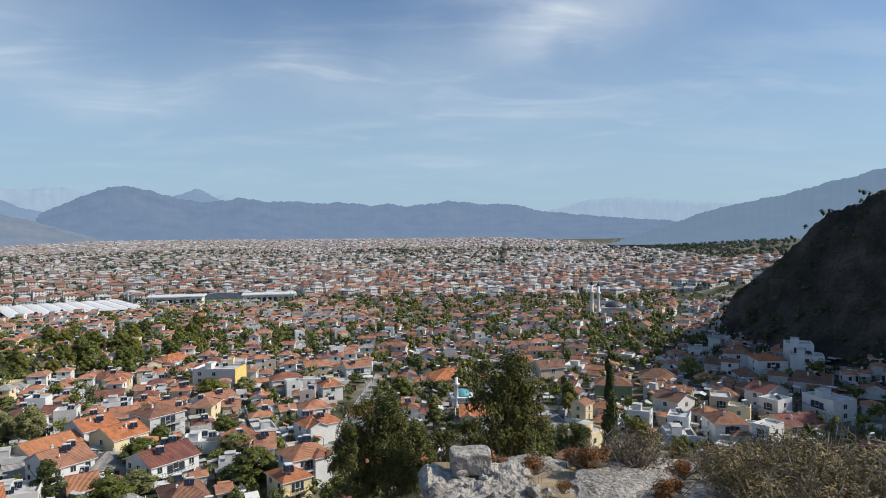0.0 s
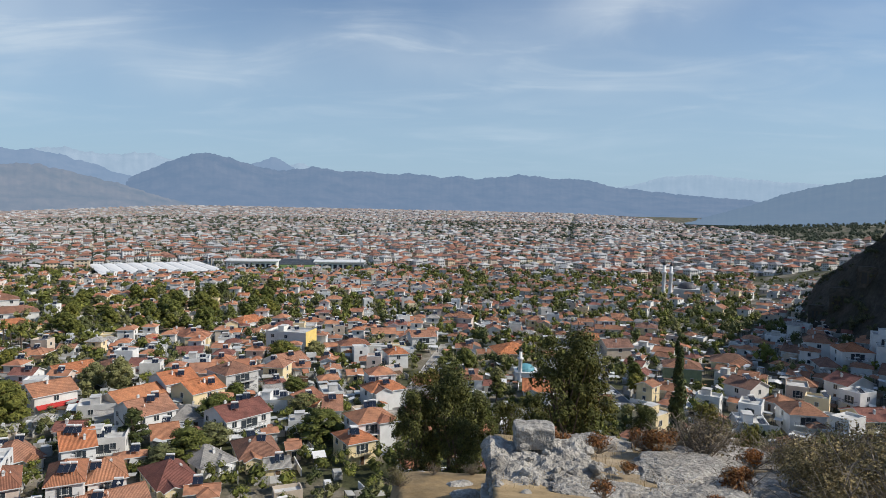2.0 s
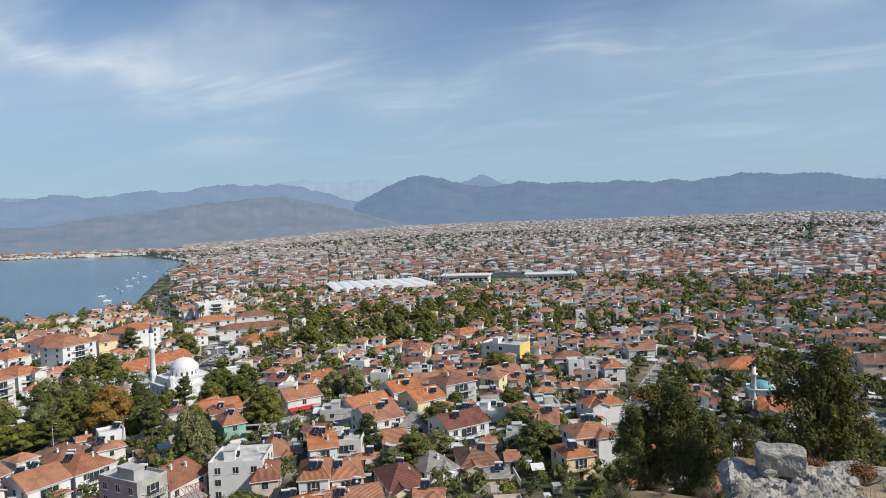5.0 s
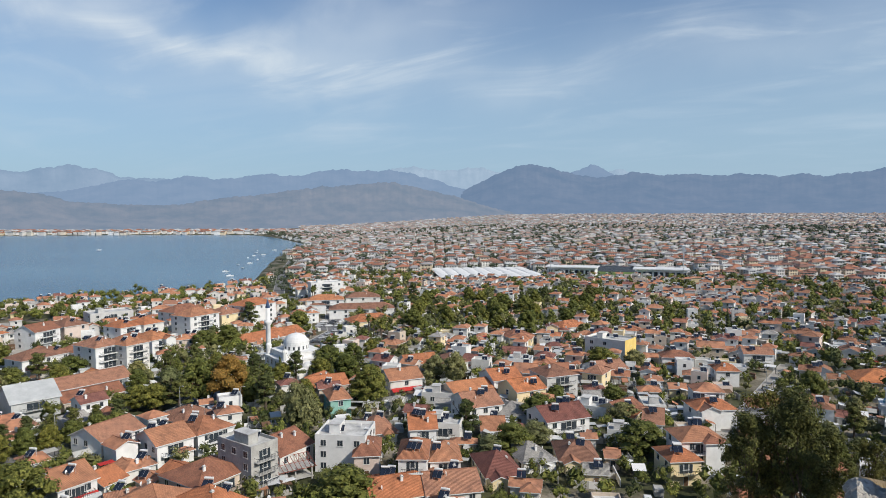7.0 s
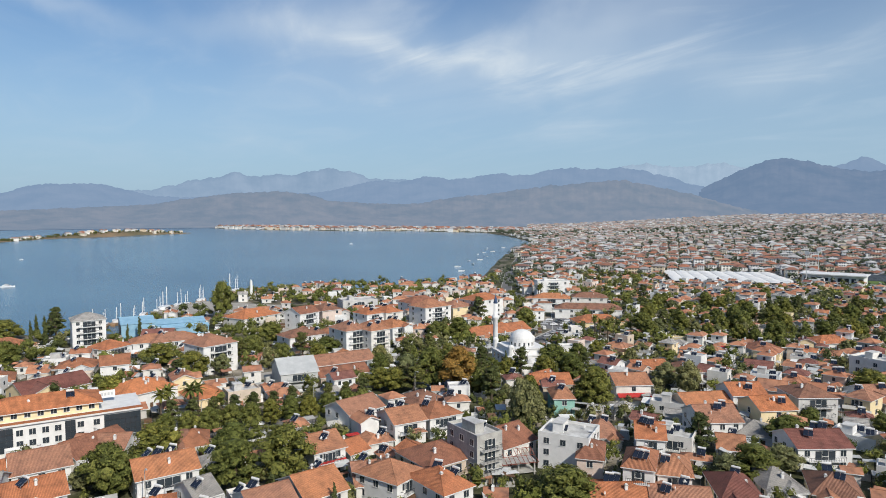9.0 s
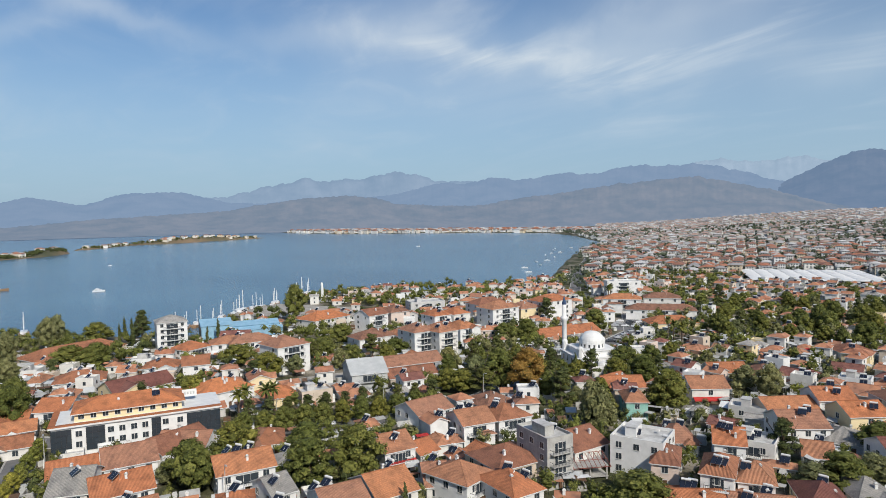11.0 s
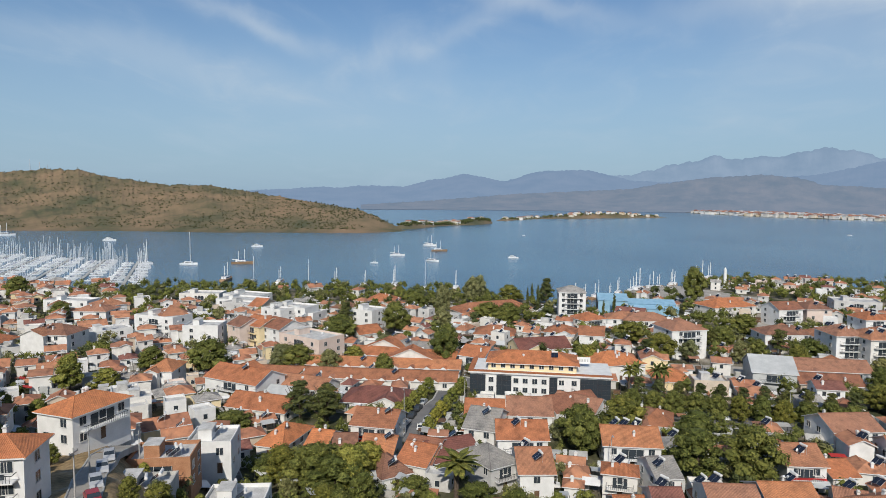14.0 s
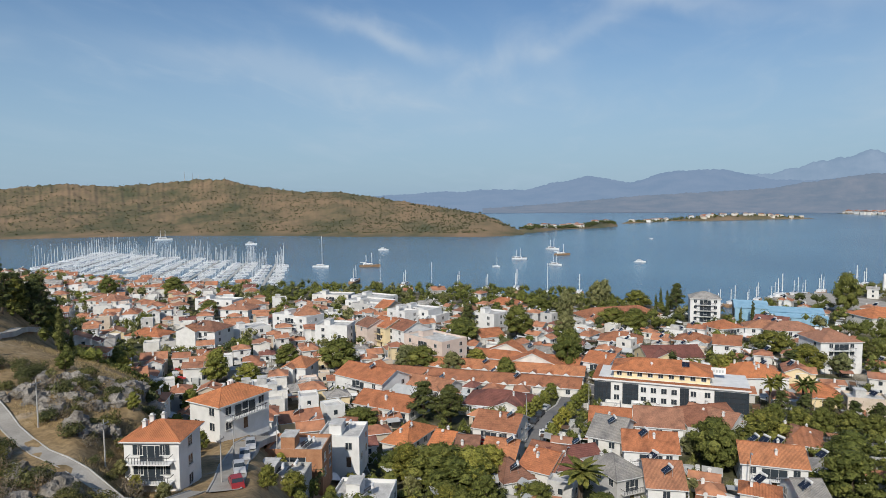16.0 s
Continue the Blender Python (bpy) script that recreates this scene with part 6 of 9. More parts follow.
M_FINEL = foliage("slope_light_leaves", (0.055, 0.06, 0.017), (0.095, 0.095, 0.027), (0.16, 0.15, 0.045))


def cypress(seed, h, w, leaves, size):
    rnd = random.Random(seed)
    trunk = Geo()
    trunk.tube([(0, 0, -0.8), (0, 0, h * 0.9)], [w * 0.16, 0.03], 6)
    crown = Geo()
    n = 26
    for i in range(n):
        q = i / (n - 1)
        rr = w * 0.5 * (math.sin(math.pi * min(1, 0.12 + q * 0.93)) ** 0.6) * (1 - 0.35 * q)
        blob_leaves(crown, rnd, (rnd.uniform(-0.14, 0.14) * w, rnd.uniform(-0.14, 0.14) * w, 0.4 + q * (h - 0.6)), rr, leaves // n, size, h / n / max(rr, 0.15) * 1.4, up=0.6, core=0.8 if rr > 0.2 * w else 0.0)
    return trunk, crown


def pine(seed, h, spread, leaves, size):
    rnd = random.Random(seed)
    trunk, ends = trunk_geo(rnd, h * 0.7, 0.025 * h, 7, spread, 0.08)
    crown = Geo()
    n = 18
    for i in range(n):
        q = (i + 0.5) / n
        a = 2.4 * i
        rr = spread * (1 - q * 0.75) * rnd.uniform(0.3, 0.85)
        blob_leaves(crown, rnd, (math.cos(a) * rr, math.sin(a) * rr, h * (0.28 + 0.68 * q)), spread * rnd.uniform(0.24, 0.36), leaves // n, size, 0.6, core=0.7)
    return trunk, crown


def palm(seed, h, fronds=26, length=2.6):
    rnd = random.Random(seed)
    trunk = Geo()
    trunk.tube([(0, 0, -0.8), (0.1, 0, h * 0.5), (0.05, 0.1, h)], [0.32, 0.24, 0.3], 8)
    crown = Geo()
    for i in range(fronds):
        a = 2.399 * i
        el = 1.25 - 1.9 * i / fronds
        d = Vector((math.cos(a), math.sin(a), 0))
        p = Vector((0.05, 0.1, h))
        v = (d * math.cos(el) + Vector((0, 0, math.sin(el))))
        side = d.cross(Vector((0, 0, 1)))
        prev, steps_ = p, 6
        for k in range(steps_):
            q = prev + v * length / steps_
            v = (v + Vector((0, 0, -0.17))).normalized()
            w0, w1 = 0.42 * math.sin(math.pi * (k + 0.4) / (steps_ + 0.6)), 0.42 * math.sin(math.pi * min(1, (k + 1.4) / (steps_ + 0.6)))
            for s in (-1, 1):
                crown.face([tuple(prev), tuple(q), tuple(q + side * s * w1 + Vector((0, 0, -0.12))), tuple(prev + side * s * w0 + Vector((0, 0, -0.12)))])
            prev = q
    return trunk, crown


def tree_thing(name, geos, leaf, label, category="tree", group="trees"):
    t = empty(name, pose(0, 0, -500), label, category, group)
    part("trunk", geos[0], M_BARK, t)
    part("crown", geos[1], leaf, t)
    return t


PROTO = {
    "broad": [tree_thing("tree", broadleaf(s, 9, 4.4, 2300, 0.28), M_LEAF, "broad dark green tree with a dense rounded crown") for s in (1, 2, 3)],
    "light": [tree_thing("tree", broadleaf(s, 8, 3.4, 1900, 0.24), M_YGREEN, "yellow-green street tree with a loose crown") for s in (4, 5)],
    "olive": [tree_thing("olive_tree", broadleaf(s, 6, 3.2, 1700, 0.22), M_OLIVE, "grey-green olive tree in a garden") for s in (6, 7)],
    "autumn": [tree_thing("plane_tree", broadleaf(8, 13, 5.6, 5000, 0.28), M_AUTUMN, "tall plane tree with turning orange-brown leaves")],
    "pine": [tree_thing("pine_tree", pine(s, 10, 3.6, 1900, 0.26), M_PINE, "dark green pine with layered boughs") for s in (9, 10)],
    "cypress": [tree_thing("cypress", cypress(s, 10, 2.0, 1500, 0.2), M_PINE, "slim dark cypress standing among houses") for s in (11, 12)],
    "tallcypress": [tree_thing("cypress", cypress(21, 10.6, 1.3, 6000, 0.12), M_PINE, "tall slim dark cypress on the slope")],
    "palm": [tree_thing("palm_tree", palm(s, 8), M_LEAF, "tall palm with a drooping green crown") for s in (13, 14)],
    "fine": [tree_thing("tree", slender(s, 9, 2.3, 15000, 0.105), M_FINE, "slender dark green tree with fine foliage on the slope") for s in (15, 16)],
    "finelight": [tree_thing("tree", slender(s, 9, 2.4, 15000, 0.105), M_FINEL, "slender yellow-green tree with fine foliage on the slope") for s in (17,)],
}
tree_rnd = random.Random(77)
tree_spots = []


def tree(kind, x, y, scale=1.0, stretch=1.0, z=None):
    src = tree_rnd.choice(PROTO[kind])
    s = scale * tree_rnd.uniform(0.92, 1.08)
    z = ground_z(x, y) if z is None else z
    ob = copy_thing(src, pose(x, y, z, 0, 0, tree_rnd.uniform(0, 360)))
    ob.scale = (s, s, s * stretch)
    tree_spots.append((x, y))
    claim(x, y, 0, 3.2 * s, 3.2 * s)
    return ob


# the trees that stand out
for x, y, s, st in ((-141, 46, 1.66, 0.83), (-140, 58, 1.68, 0.92), (-152, 24, 1.21, 1.11), (-169, 36, 1.48, 0.77), (-157, 23, 1.32, 0.93), (-216, -34, 0.75, 1.09), (-234, -15, 1.42, 1.06), (-274, -63, 1.7, 0.66), (-246, 66, 1.7, 0.76), (-276, 61, 1.7, 0.6), (-183, 130, 1.7, 0.99), (-175, 182, 1.7, 0.7), (-188, 117, 1.35, 0.78), (-192, 114, 1.02, 0.89), (-252, 123, 1.7, 0.6), (-291, 114, 1.52, 0.75), (-249, 180, 1.7, 0.72), (-245, 190, 1.7, 0.73), (-256, 244, 1.7, 0.69), (-135, 159, 1.68, 0.85), (-162, 178, 1.7, 0.72), (-80, 171, 1.46, 0.71), (-85, 193, 0.96, 0.67), (-75, 144, 1.53, 0.6), (-88, 243, 1.7, 0.61), (-91, 99, 1.7, 0.6), (-178, 161, 1.09, 0.89), (-173, 175, 1.12, 0.74), (-176, 209, 1.23, 0.89), (-48, 163, 1.59, 0.6), (-70, 205, 0.99, 0.6), (-130, -35, 1.63, 0.65), (-132, -43, 1.12, 0.8), (-128, -14, 0.84, 0.67), (-125, -1, 1.02, 0.6), (-158, -64, 1.2, 0.6), (-265, -61, 1.7, 0.64), (-221, -66, 1.57, 0.64), (-216, -35, 0.92, 0.97), (-283, -40, 1.7, 1.01), (-247, -15, 1.31, 1.14), (-309, 9, 1.7, 0.67), (-344, -36, 1.7, 0.67), (-317, -57, 1.44, 0.6), (-127, -31, 1.59, 0.6), (-158, 37, 0.76, 0.89), (-160, 52, 1.59, 0.67), (-316, 1, 1.7, 0.62), (-310, 11, 1.7, 0.73), (-375, 14, 1.7, 0.66), (-380, 120, 1.7, 1.4), (-212, -94, 1.7, 0.78), (-134, -47, 0.91, 0.67), (-215, -116, 1.3, 0.76), (-301, -208, 1.64, 0.6), (-361, -275, 1.7, 0.79), (-348, -314, 1.7, 0.91), (-127, -59, 1.01, 0.69),):
    tree("broad", x, y, s, st)
for x, y, s, st in ((-114, 57, 0.92, 1.0), (-403, 26, 0.96, 1.0), (-379, 27, 1.13, 1.0),):
    tree("cypress", x, y, s, st)
for x, y, s, st in ((-169, -50, 1.53, 0.75), (-167, -43, 1.67, 0.67), (-245, 61, 1.57, 0.61), (-181, 121, 1.7, 0.62), (-157, 135, 1.68, 0.8), (-174, 164, 1.28, 0.95), (-258, 115, 1.5, 0.72), (-281, 232, 1.7, 0.81), (-92, 149, 1.28, 0.81), (-290, -64, 1.31, 1.0), (-387, 36, 1.7, 0.86), (-171, -43, 1.7, 0.61), (-363, 34, 1.7, 1.01), (-299, -66, 1.35, 0.86),):
    tree("pine", x, y, s, st)
for x, y, s, st in ((-247, -39, 1.7, 0.74), (-135, 128, 1.7, 1.35), (-199, 130, 1.7, 0.99), (-253, 133, 1.7, 0.76), (-247, 77, 1.35, 1.06), (-245, 95, 1.36, 1.16), (-134, 130, 1.7, 1.13), (-126, 196, 1.7, 1.11), (-74, 155, 1.7, 0.63), (-79, 140, 1.7, 0.6), (-78, 253, 1.7, 0.78), (-136, 198, 1.51, 0.97), (-60, 185, 1.7, 0.6), (-136, -41, 1.41, 0.75), (-221, -72, 1.7, 0.9), (-219, -54, 1.7, 0.81), (-295, -20, 1.7, 1.04), (-384, -4, 1.7, 1.34), (-162, 19, 1.07, 0.81), (-334, -22, 1.7, 1.57), (-368, -8, 1.7, 1.5), (-284, -207, 1.44, 0.72), (-229, -73, 1.7, 0.71),):
    tree("olive", x, y, s, st)
for x, y, s, st in ((-227, 36, 1.7, 0.77), (-130, -28, 1.67, 0.71), (-231, -48, 1.39, 0.6), (-137, -26, 1.7, 0.6), (-125, -63, 1.46, 0.66), (-188, -128, 1.7, 0.91), (-191, -118, 1.7, 0.6),):
    tree("light", x, y, s, st)
for x, y, s, st in ((-174, 135, 1.56, 0.87),):
    tree("autumn", x, y, s, st)
for i in range(11):
    tree("broad", -184.5 + 0.9 * i, 42 + 5.6 * i, 0.85)
    tree("pine", -190.5 + 1.0 * i, 45 + 5.6 * i, 0.9)
# the grove round the mosque, and the park behind the old quarter
for a0, a1, r0, r1, count, s0, s1 in ((48.5, 60, 198, 266, 46, 0.95, 1.35), (41, 50, 190, 262, 24, 0.8, 1.25), (20, 37, 330, 470, 70, 0.9, 1.4), (-14, 4, 165, 255, 34, 0.7, 1.15), (62, 72, 250, 300, 16, 0.8, 1.1)):
    for i in range(count):
        a, r = radians(tree_rnd.uniform(a0, a1)), tree_rnd.uniform(r0, r1)
        x, y = -math.sin(a) * r, math.cos(a) * r
        if is_free(x, y, 0, 4, 4):
            tree(tree_rnd.choice(("broad", "broad", "olive", "pine", "broad")), x, y, tree_rnd.uniform(s0, s1))
for i in range(7):
    tree("light", -160 - 6.0 * i, -26.5 + 1.5 * i, 0.72)
    tree("light", -163 - 6.0 * i, -14.5 + 1.2 * i, 0.66)
for x, y in ((-197, 52), (-200, 55), (-199, 44), (-202, 47), (-300, -60), (-296, -66), (-205, 245), (-196, 240), (-214, 252), (-330, 330), (-322, 320)):
    tree("palm", x, y, 1.15)
tree("palm", -126, -5.5, 2.1, 0.55)
for x, y, s in ((-160, 168, 0.9), (-178, 160, 1.1), (-192, 160, 1.15), (-166, 163, 0.8), (-60, 345, 1.3), (-122, 118, 0.7), (-332, 60, 1.0), (-336, 66, 1.2), (-341, 22, 1.2), (-347, 28, 1.4)):
    tree("cypress", x, y, s)
# tall cypress and the trees on the slope under the wall
tree("tallcypress", 10.0, 38.7, 1.05, 1.42, z=42.6)
for x, y, s, z, k in ((-5.0, 56, 1.15, 38.3, "fine"), (-7.8, 55, 0.85, 38.8, "fine"), (-2.6, 58, 0.9, 38.4, "fine"), (-6.8, 59, 1.1, 37.2, "finelight"),
                      (5.0, 52, 1.2, 40.8, "finelight"), (6.4, 54, 1.05, 40.2, "fine"), (2.4, 62, 0.75, 38.6, "fine"), (0.2, 60, 0.65, 39.2, "finelight"),
                      (12.2, 58, 0.6, 40.6, "fine"), (16.6, 55, 0.6, 41.5, "finelight"), (-3.6, 53, 0.6, 39.8, "fine"), (19.5, 54, 0.5, 42, "fine")):
    tree(k, x, y, s, 1.15, z=z)
for i in range(26):
    a, r = radians(tree_rnd.uniform(-34, 10)), tree_rnd.uniform(75, 135)
    tree(tree_rnd.choice(("olive", "broad", "light", "pine")), -math.sin(a) * r, math.cos(a) * r, tree_rnd.uniform(0.5, 0.8))
# the wooded spur beside the lanes
for i in range(60):
    a, r = radians(tree_rnd.uniform(135.5, 147)), tree_rnd.uniform(165, 280)
    tree(tree_rnd.choice(("pine", "pine", "broad", "cypress")), -math.sin(a) * r, math.cos(a) * r, tree_rnd.uniform(0.8, 1.15))
for x, y, s, k in ((-150, -160, 1.5, "pine"), (-143, -152, 1.1, "pine"), (-134, -133, 0.8, "cypress"), (-158, -140, 1.0, "broad"), (-148, -130, 1.0, "light"), (-152, -122, 0.9, "broad"), (-160, -118, 0.9, "light"),
                   (-148, -108, 0.7, "light"), (-155, -105, 0.8, "broad"), (-112, -86, 0.6, "light"), (-100, -82, 0.5, "olive"), (-86, -74, 0.4, "light"), (-71, -57, 0.42, "olive"), (-118, -82, 0.6, "broad"),
                   (-92, -108, 0.35, "cypress"), (-88, -92, 0.35, "olive"), (-95, -96, 0.4, "broad"), (-103, -48, 0.5, "light"), (-117, -50, 0.6, "broad"), (-102, -39, 0.6, "light"), (-104, -34, 0.7, "broad"),
                   (-116, -30, 0.9, "broad"), (-112, -36, 0.85, "light"), (-108, -26, 0.8, "broad"), (-120, -15, 0.8, "olive"), (-118, 6, 0.75, "broad"), (-121, 14, 0.7, "light"), (-116, 22, 0.7, "olive"), (-123, -24, 0.8, "broad"), (-115, -27, 0.75, "broad"), (-125, -40, 0.8, "olive"), (-113, -20, 0.7, "light"), (-117, -10, 0.75, "light"), (-72, -64.5, 0.42, "olive"), (-70.8, -61.2, 0.36, "light"), (-84, -66, 0.4, "broad"), (-90, -68, 0.45, "light"), (-96, -69, 0.4, "broad"), (-101, -76, 0.5, "light"), (-84, -44, 0.45, "light"), (-90, -48, 0.5, "broad"), (-96, -52, 0.45, "olive"), (-101, -56.5, 0.4, "light"), (-88, -41, 0.45, "olive"), (-94, -44, 0.5, "broad"), (-100, -50, 0.45, "light"), (-80, -47, 0.4, "broad"), (-107, -56, 0.45, "broad"), (-112, -60, 0.45, "olive")):
    tree(k, x, y, s)


# ---- the rest of the town ----
fill = random.Random(21)


def district(az, r):
    """Way of the streets, share of green, storeys to choose from."""
    if az > 104:
        return 122, 0.22, (1, 1, 2, 2, 2)
    if az > 58:
        return 84 if r < 260 else 68, 0.28 if r < 260 else 0.34, (1, 1, 1, 2, 2)
    if az > 42:
        return 58, 0.52 if r < 300 else 0.34, (1, 2, 2, 2)
    if 9 < az < 29 and r < 172:
        return 26, 0.66, (1, 1, 1, 2)
    if az > 8:
        return 26 if r < 240 else 14, (0.24 if r < 330 else 0.5 if r < 480 else 0.3) if az > 19 else 0.2, (1, 1, 1, 2, 2)
    if az > -10:
        return 2, 0.52 if r < 300 else 0.34, (1, 1, 1, 2)
    return -32, 0.38, (1, 1, 1, 2)


plan = []
for k in range(40000):
    az = fill.uniform(-40, 143)
    r = math.sqrt(fill.uniform(112.0 ** 2, 640.0 ** 2))
    plan.append((r, az))
plan.sort()
px = np.array([-math.sin(radians(a)) * r for r, a in plan])
py = np.array([math.cos(radians(a)) * r for r, a in plan])
dry, pz = inland(px, py), height(px, py)
hillz = castle_hill(px, py)
mid_houses, mid_trees = [], []
made = 0
for (r, az), x, y, sd, z, hz_ in zip(plan, px, py, dry, pz, hillz):
    x, y, z = float(x), float(y), float(z)
    if sd < 14 or hz_ > 16 or (az < -19.5 and r > np.interp(az, (-80, -40, -28, -20), (230, 255, 280, 375))):
        continue
    turn, green, storeys = district(az, r)
    if sd < 75 and 83 < az < 120:
        green = 0.93
    if sd < 45 and az <= 83:
        green = 0.6
    patch = math.sin(x * 0.031 + 1.3) * math.cos(y * 0.027 - 0.4) * 0.22
    if fill.random() < green + patch:
        if is_free(x, y, 0, 4, 4) and len(mid_trees) < 3000:
            mid_trees.append((x, y, z, fill.uniform(0.55, 1.0) if r < 260 else fill.uniform(0.65, 1.25), r, az))
            claim(x, y, 0, 4, 4)
        continue
    w, d = fill.uniform(6.5, 10.5), fill.uniform(6.5, 9.0)
    if fill.random() < 0.14:
        w *= 1.7
    rot = turn + fill.gauss(0, 5) + fill.choice((0, 0, 90))
    if not is_free(x, y, rot, w + 0.8, d + 0.8):
        w, d = 5.2 + fill.random() * 2, 5.4
        if not is_free(x, y, rot, w + 0.5, d + 0.5):
            continue
    fl = fill.choice(storeys) if az > -8 else fill.choice((1, 1, 1, 2))
    roof = fill.choice(("hip", "hip", "hip", "gable", "gable", "flat")) if az < 104 else fill.choice(("hip", "hip", "gable", "gable", "flat"))
    wall = fill.choice(("white", "white", "white", "white", "offwhite", "offwhite", "offwhite", "greyw", "cream", "beige", "white", "pink"))
    tile = fill.choice(("",) * 11 + ("maroon", "grey", "new") if az > 6 else ("old",) * 7 + ("maroon", "", "", "grey"))
    if made < 40:
        made += 1
        house(x, y, rot, w, d, fl, roof, wall, tile, heaters=fill.choice((1, 1, 2)), chimneys=1, spacing=4.6, deep=1.0)
    else:
        mid_houses.append((x, y, z, rot, w, d, fl, roof, wall, tile))
        claim(x, y, rot, w, d)

# trees between the houses: the nearest as trees of their own, the rest joined
mid_trees.sort(key=lambda q: q[4])
# sheds, extensions and low roofs packed between
sheds = []
for k in range(20000):
    az, r = fill.uniform(-38, 143), math.sqrt(fill.uniform(108.0 ** 2, (230.0 if k < 7000 else 520.0) ** 2))
    x, y = -math.sin(radians(az)) * r, math.cos(radians(az)) * r
    w, d = fill.uniform(3.2, 7.0), fill.uniform(3.0, 5.5)
    rot = district(az, r)[0] + fill.gauss(0, 6)
    if is_free(x, y, rot, w, d):
        claim(x, y, rot, w, d, 0)
        sheds.append((x, y, rot, w, d))
sx_, sy_ = np.array([q[0] for q in sheds]), np.array([q[1] for q in sheds])
sd_, sz_, sh_ = inland(sx_, sy_), height(sx_, sy_), castle_hill(sx_, sy_)
for (x, y, rot, w, d), sd, z, hh in zip(sheds, sd_, sz_, sh_):
    az, r = math.degrees(math.atan2(-x, y)), math.hypot(x, y)
    if sd < 12 or hh > 9 or (sd < 75 and 83 < az < 120) or fill.random() < 0.18:
        i, j = cells(x, y, rot, w, d)
        taken[i, j] = False
        continue
    mid_houses.append((x, y, float(z), rot, w, d, 1, fill.choice(("hip", "gable", "gable", "flat")), fill.choice(("white", "offwhite", "greyw", "beige")), fill.choice(("", "", "", "grey", "maroon"))))
# greenery squeezed into the gaps that are left
room = len(mid_trees) + 2300
for k in range(16000):
    a, r = fill.uniform(-38, 143), math.sqrt(fill.uniform(100.0 ** 2, (195.0 if k < 7000 else 330.0 if k < 11000 else 600.0) ** 2))
    x, y = -math.sin(radians(a)) * r, math.cos(radians(a)) * r
    i, j = int(x - OX), int(y - OY)
    if a > 117 and r < 160:
        continue
    if 2 < i < ON - 3 and 2 < j < ON - 3 and not taken[i - 1:i + 2, j - 1:j + 2].any():
        mid_trees.append((x, y, None, fill.uniform(0.3, 0.62) if r > 200 else fill.uniform(0.34, 0.75), r, a))
        taken[i - 1:i + 2, j - 1:j + 2] = True
        if len(mid_trees) > room:
            break
gap = [t for t in mid_trees if t[2] is None]
gz_ = height(np.array([t[0] for t in gap]), np.array([t[1] for t in gap])) if gap else []
mid_trees = [t for t in mid_trees if t[2] is not None] + [(t[0], t[1], float(z), *t[3:]) for t, z in zip(gap, gz_)]
gap_dry = inland(np.array([t[0] for t in mid_trees]), np.array([t[1] for t in mid_trees]))
mid_trees = sorted([t for t, s in zip(mid_trees, gap_dry) if s > 4], key=lambda q: q[4])
KINDS = ("broad", "broad", "olive", "light", "olive", "pine")
single = 0
rest_trees = []
for t in mid_trees:
    if single < 60 and t[4] < 330 and t[3] > 0.45:
        single += 1
        k = fill.choice(KINDS if t[4] > 240 else KINDS + ("olive", "broad"))
        ob = copy_thing(fill.choice(PROTO[k]), pose(t[0], t[1], t[2], 0, 0, fill.uniform(0, 360)))
        s = t[3] * 0.9
        ob.scale = (s, s, s * fill.uniform(0.85, 1.1))
    else:
        rest_trees.append(t)


# joined houses of the middle distance
MIDMATS = [PAINT[k] for k in ("white", "offwhite", "cream", "greyw", "beige", "pink")]
MIDKEY = {k: i for i, k in enumerate(("white", "offwhite", "cream", "greyw", "beige", "pink"))}
mid = Geo()
WINQ = Geo()
WINQ.box(-0.62, -0.02, -0.05, 0.62, 0.03, 1.4, 0)
WINQ.face([(0.5, 0.045, 0.05), (-0.5, 0.045, 0.05), (-0.5, 0.045, 1.3), (0.5, 0.045, 1.3)], 1)
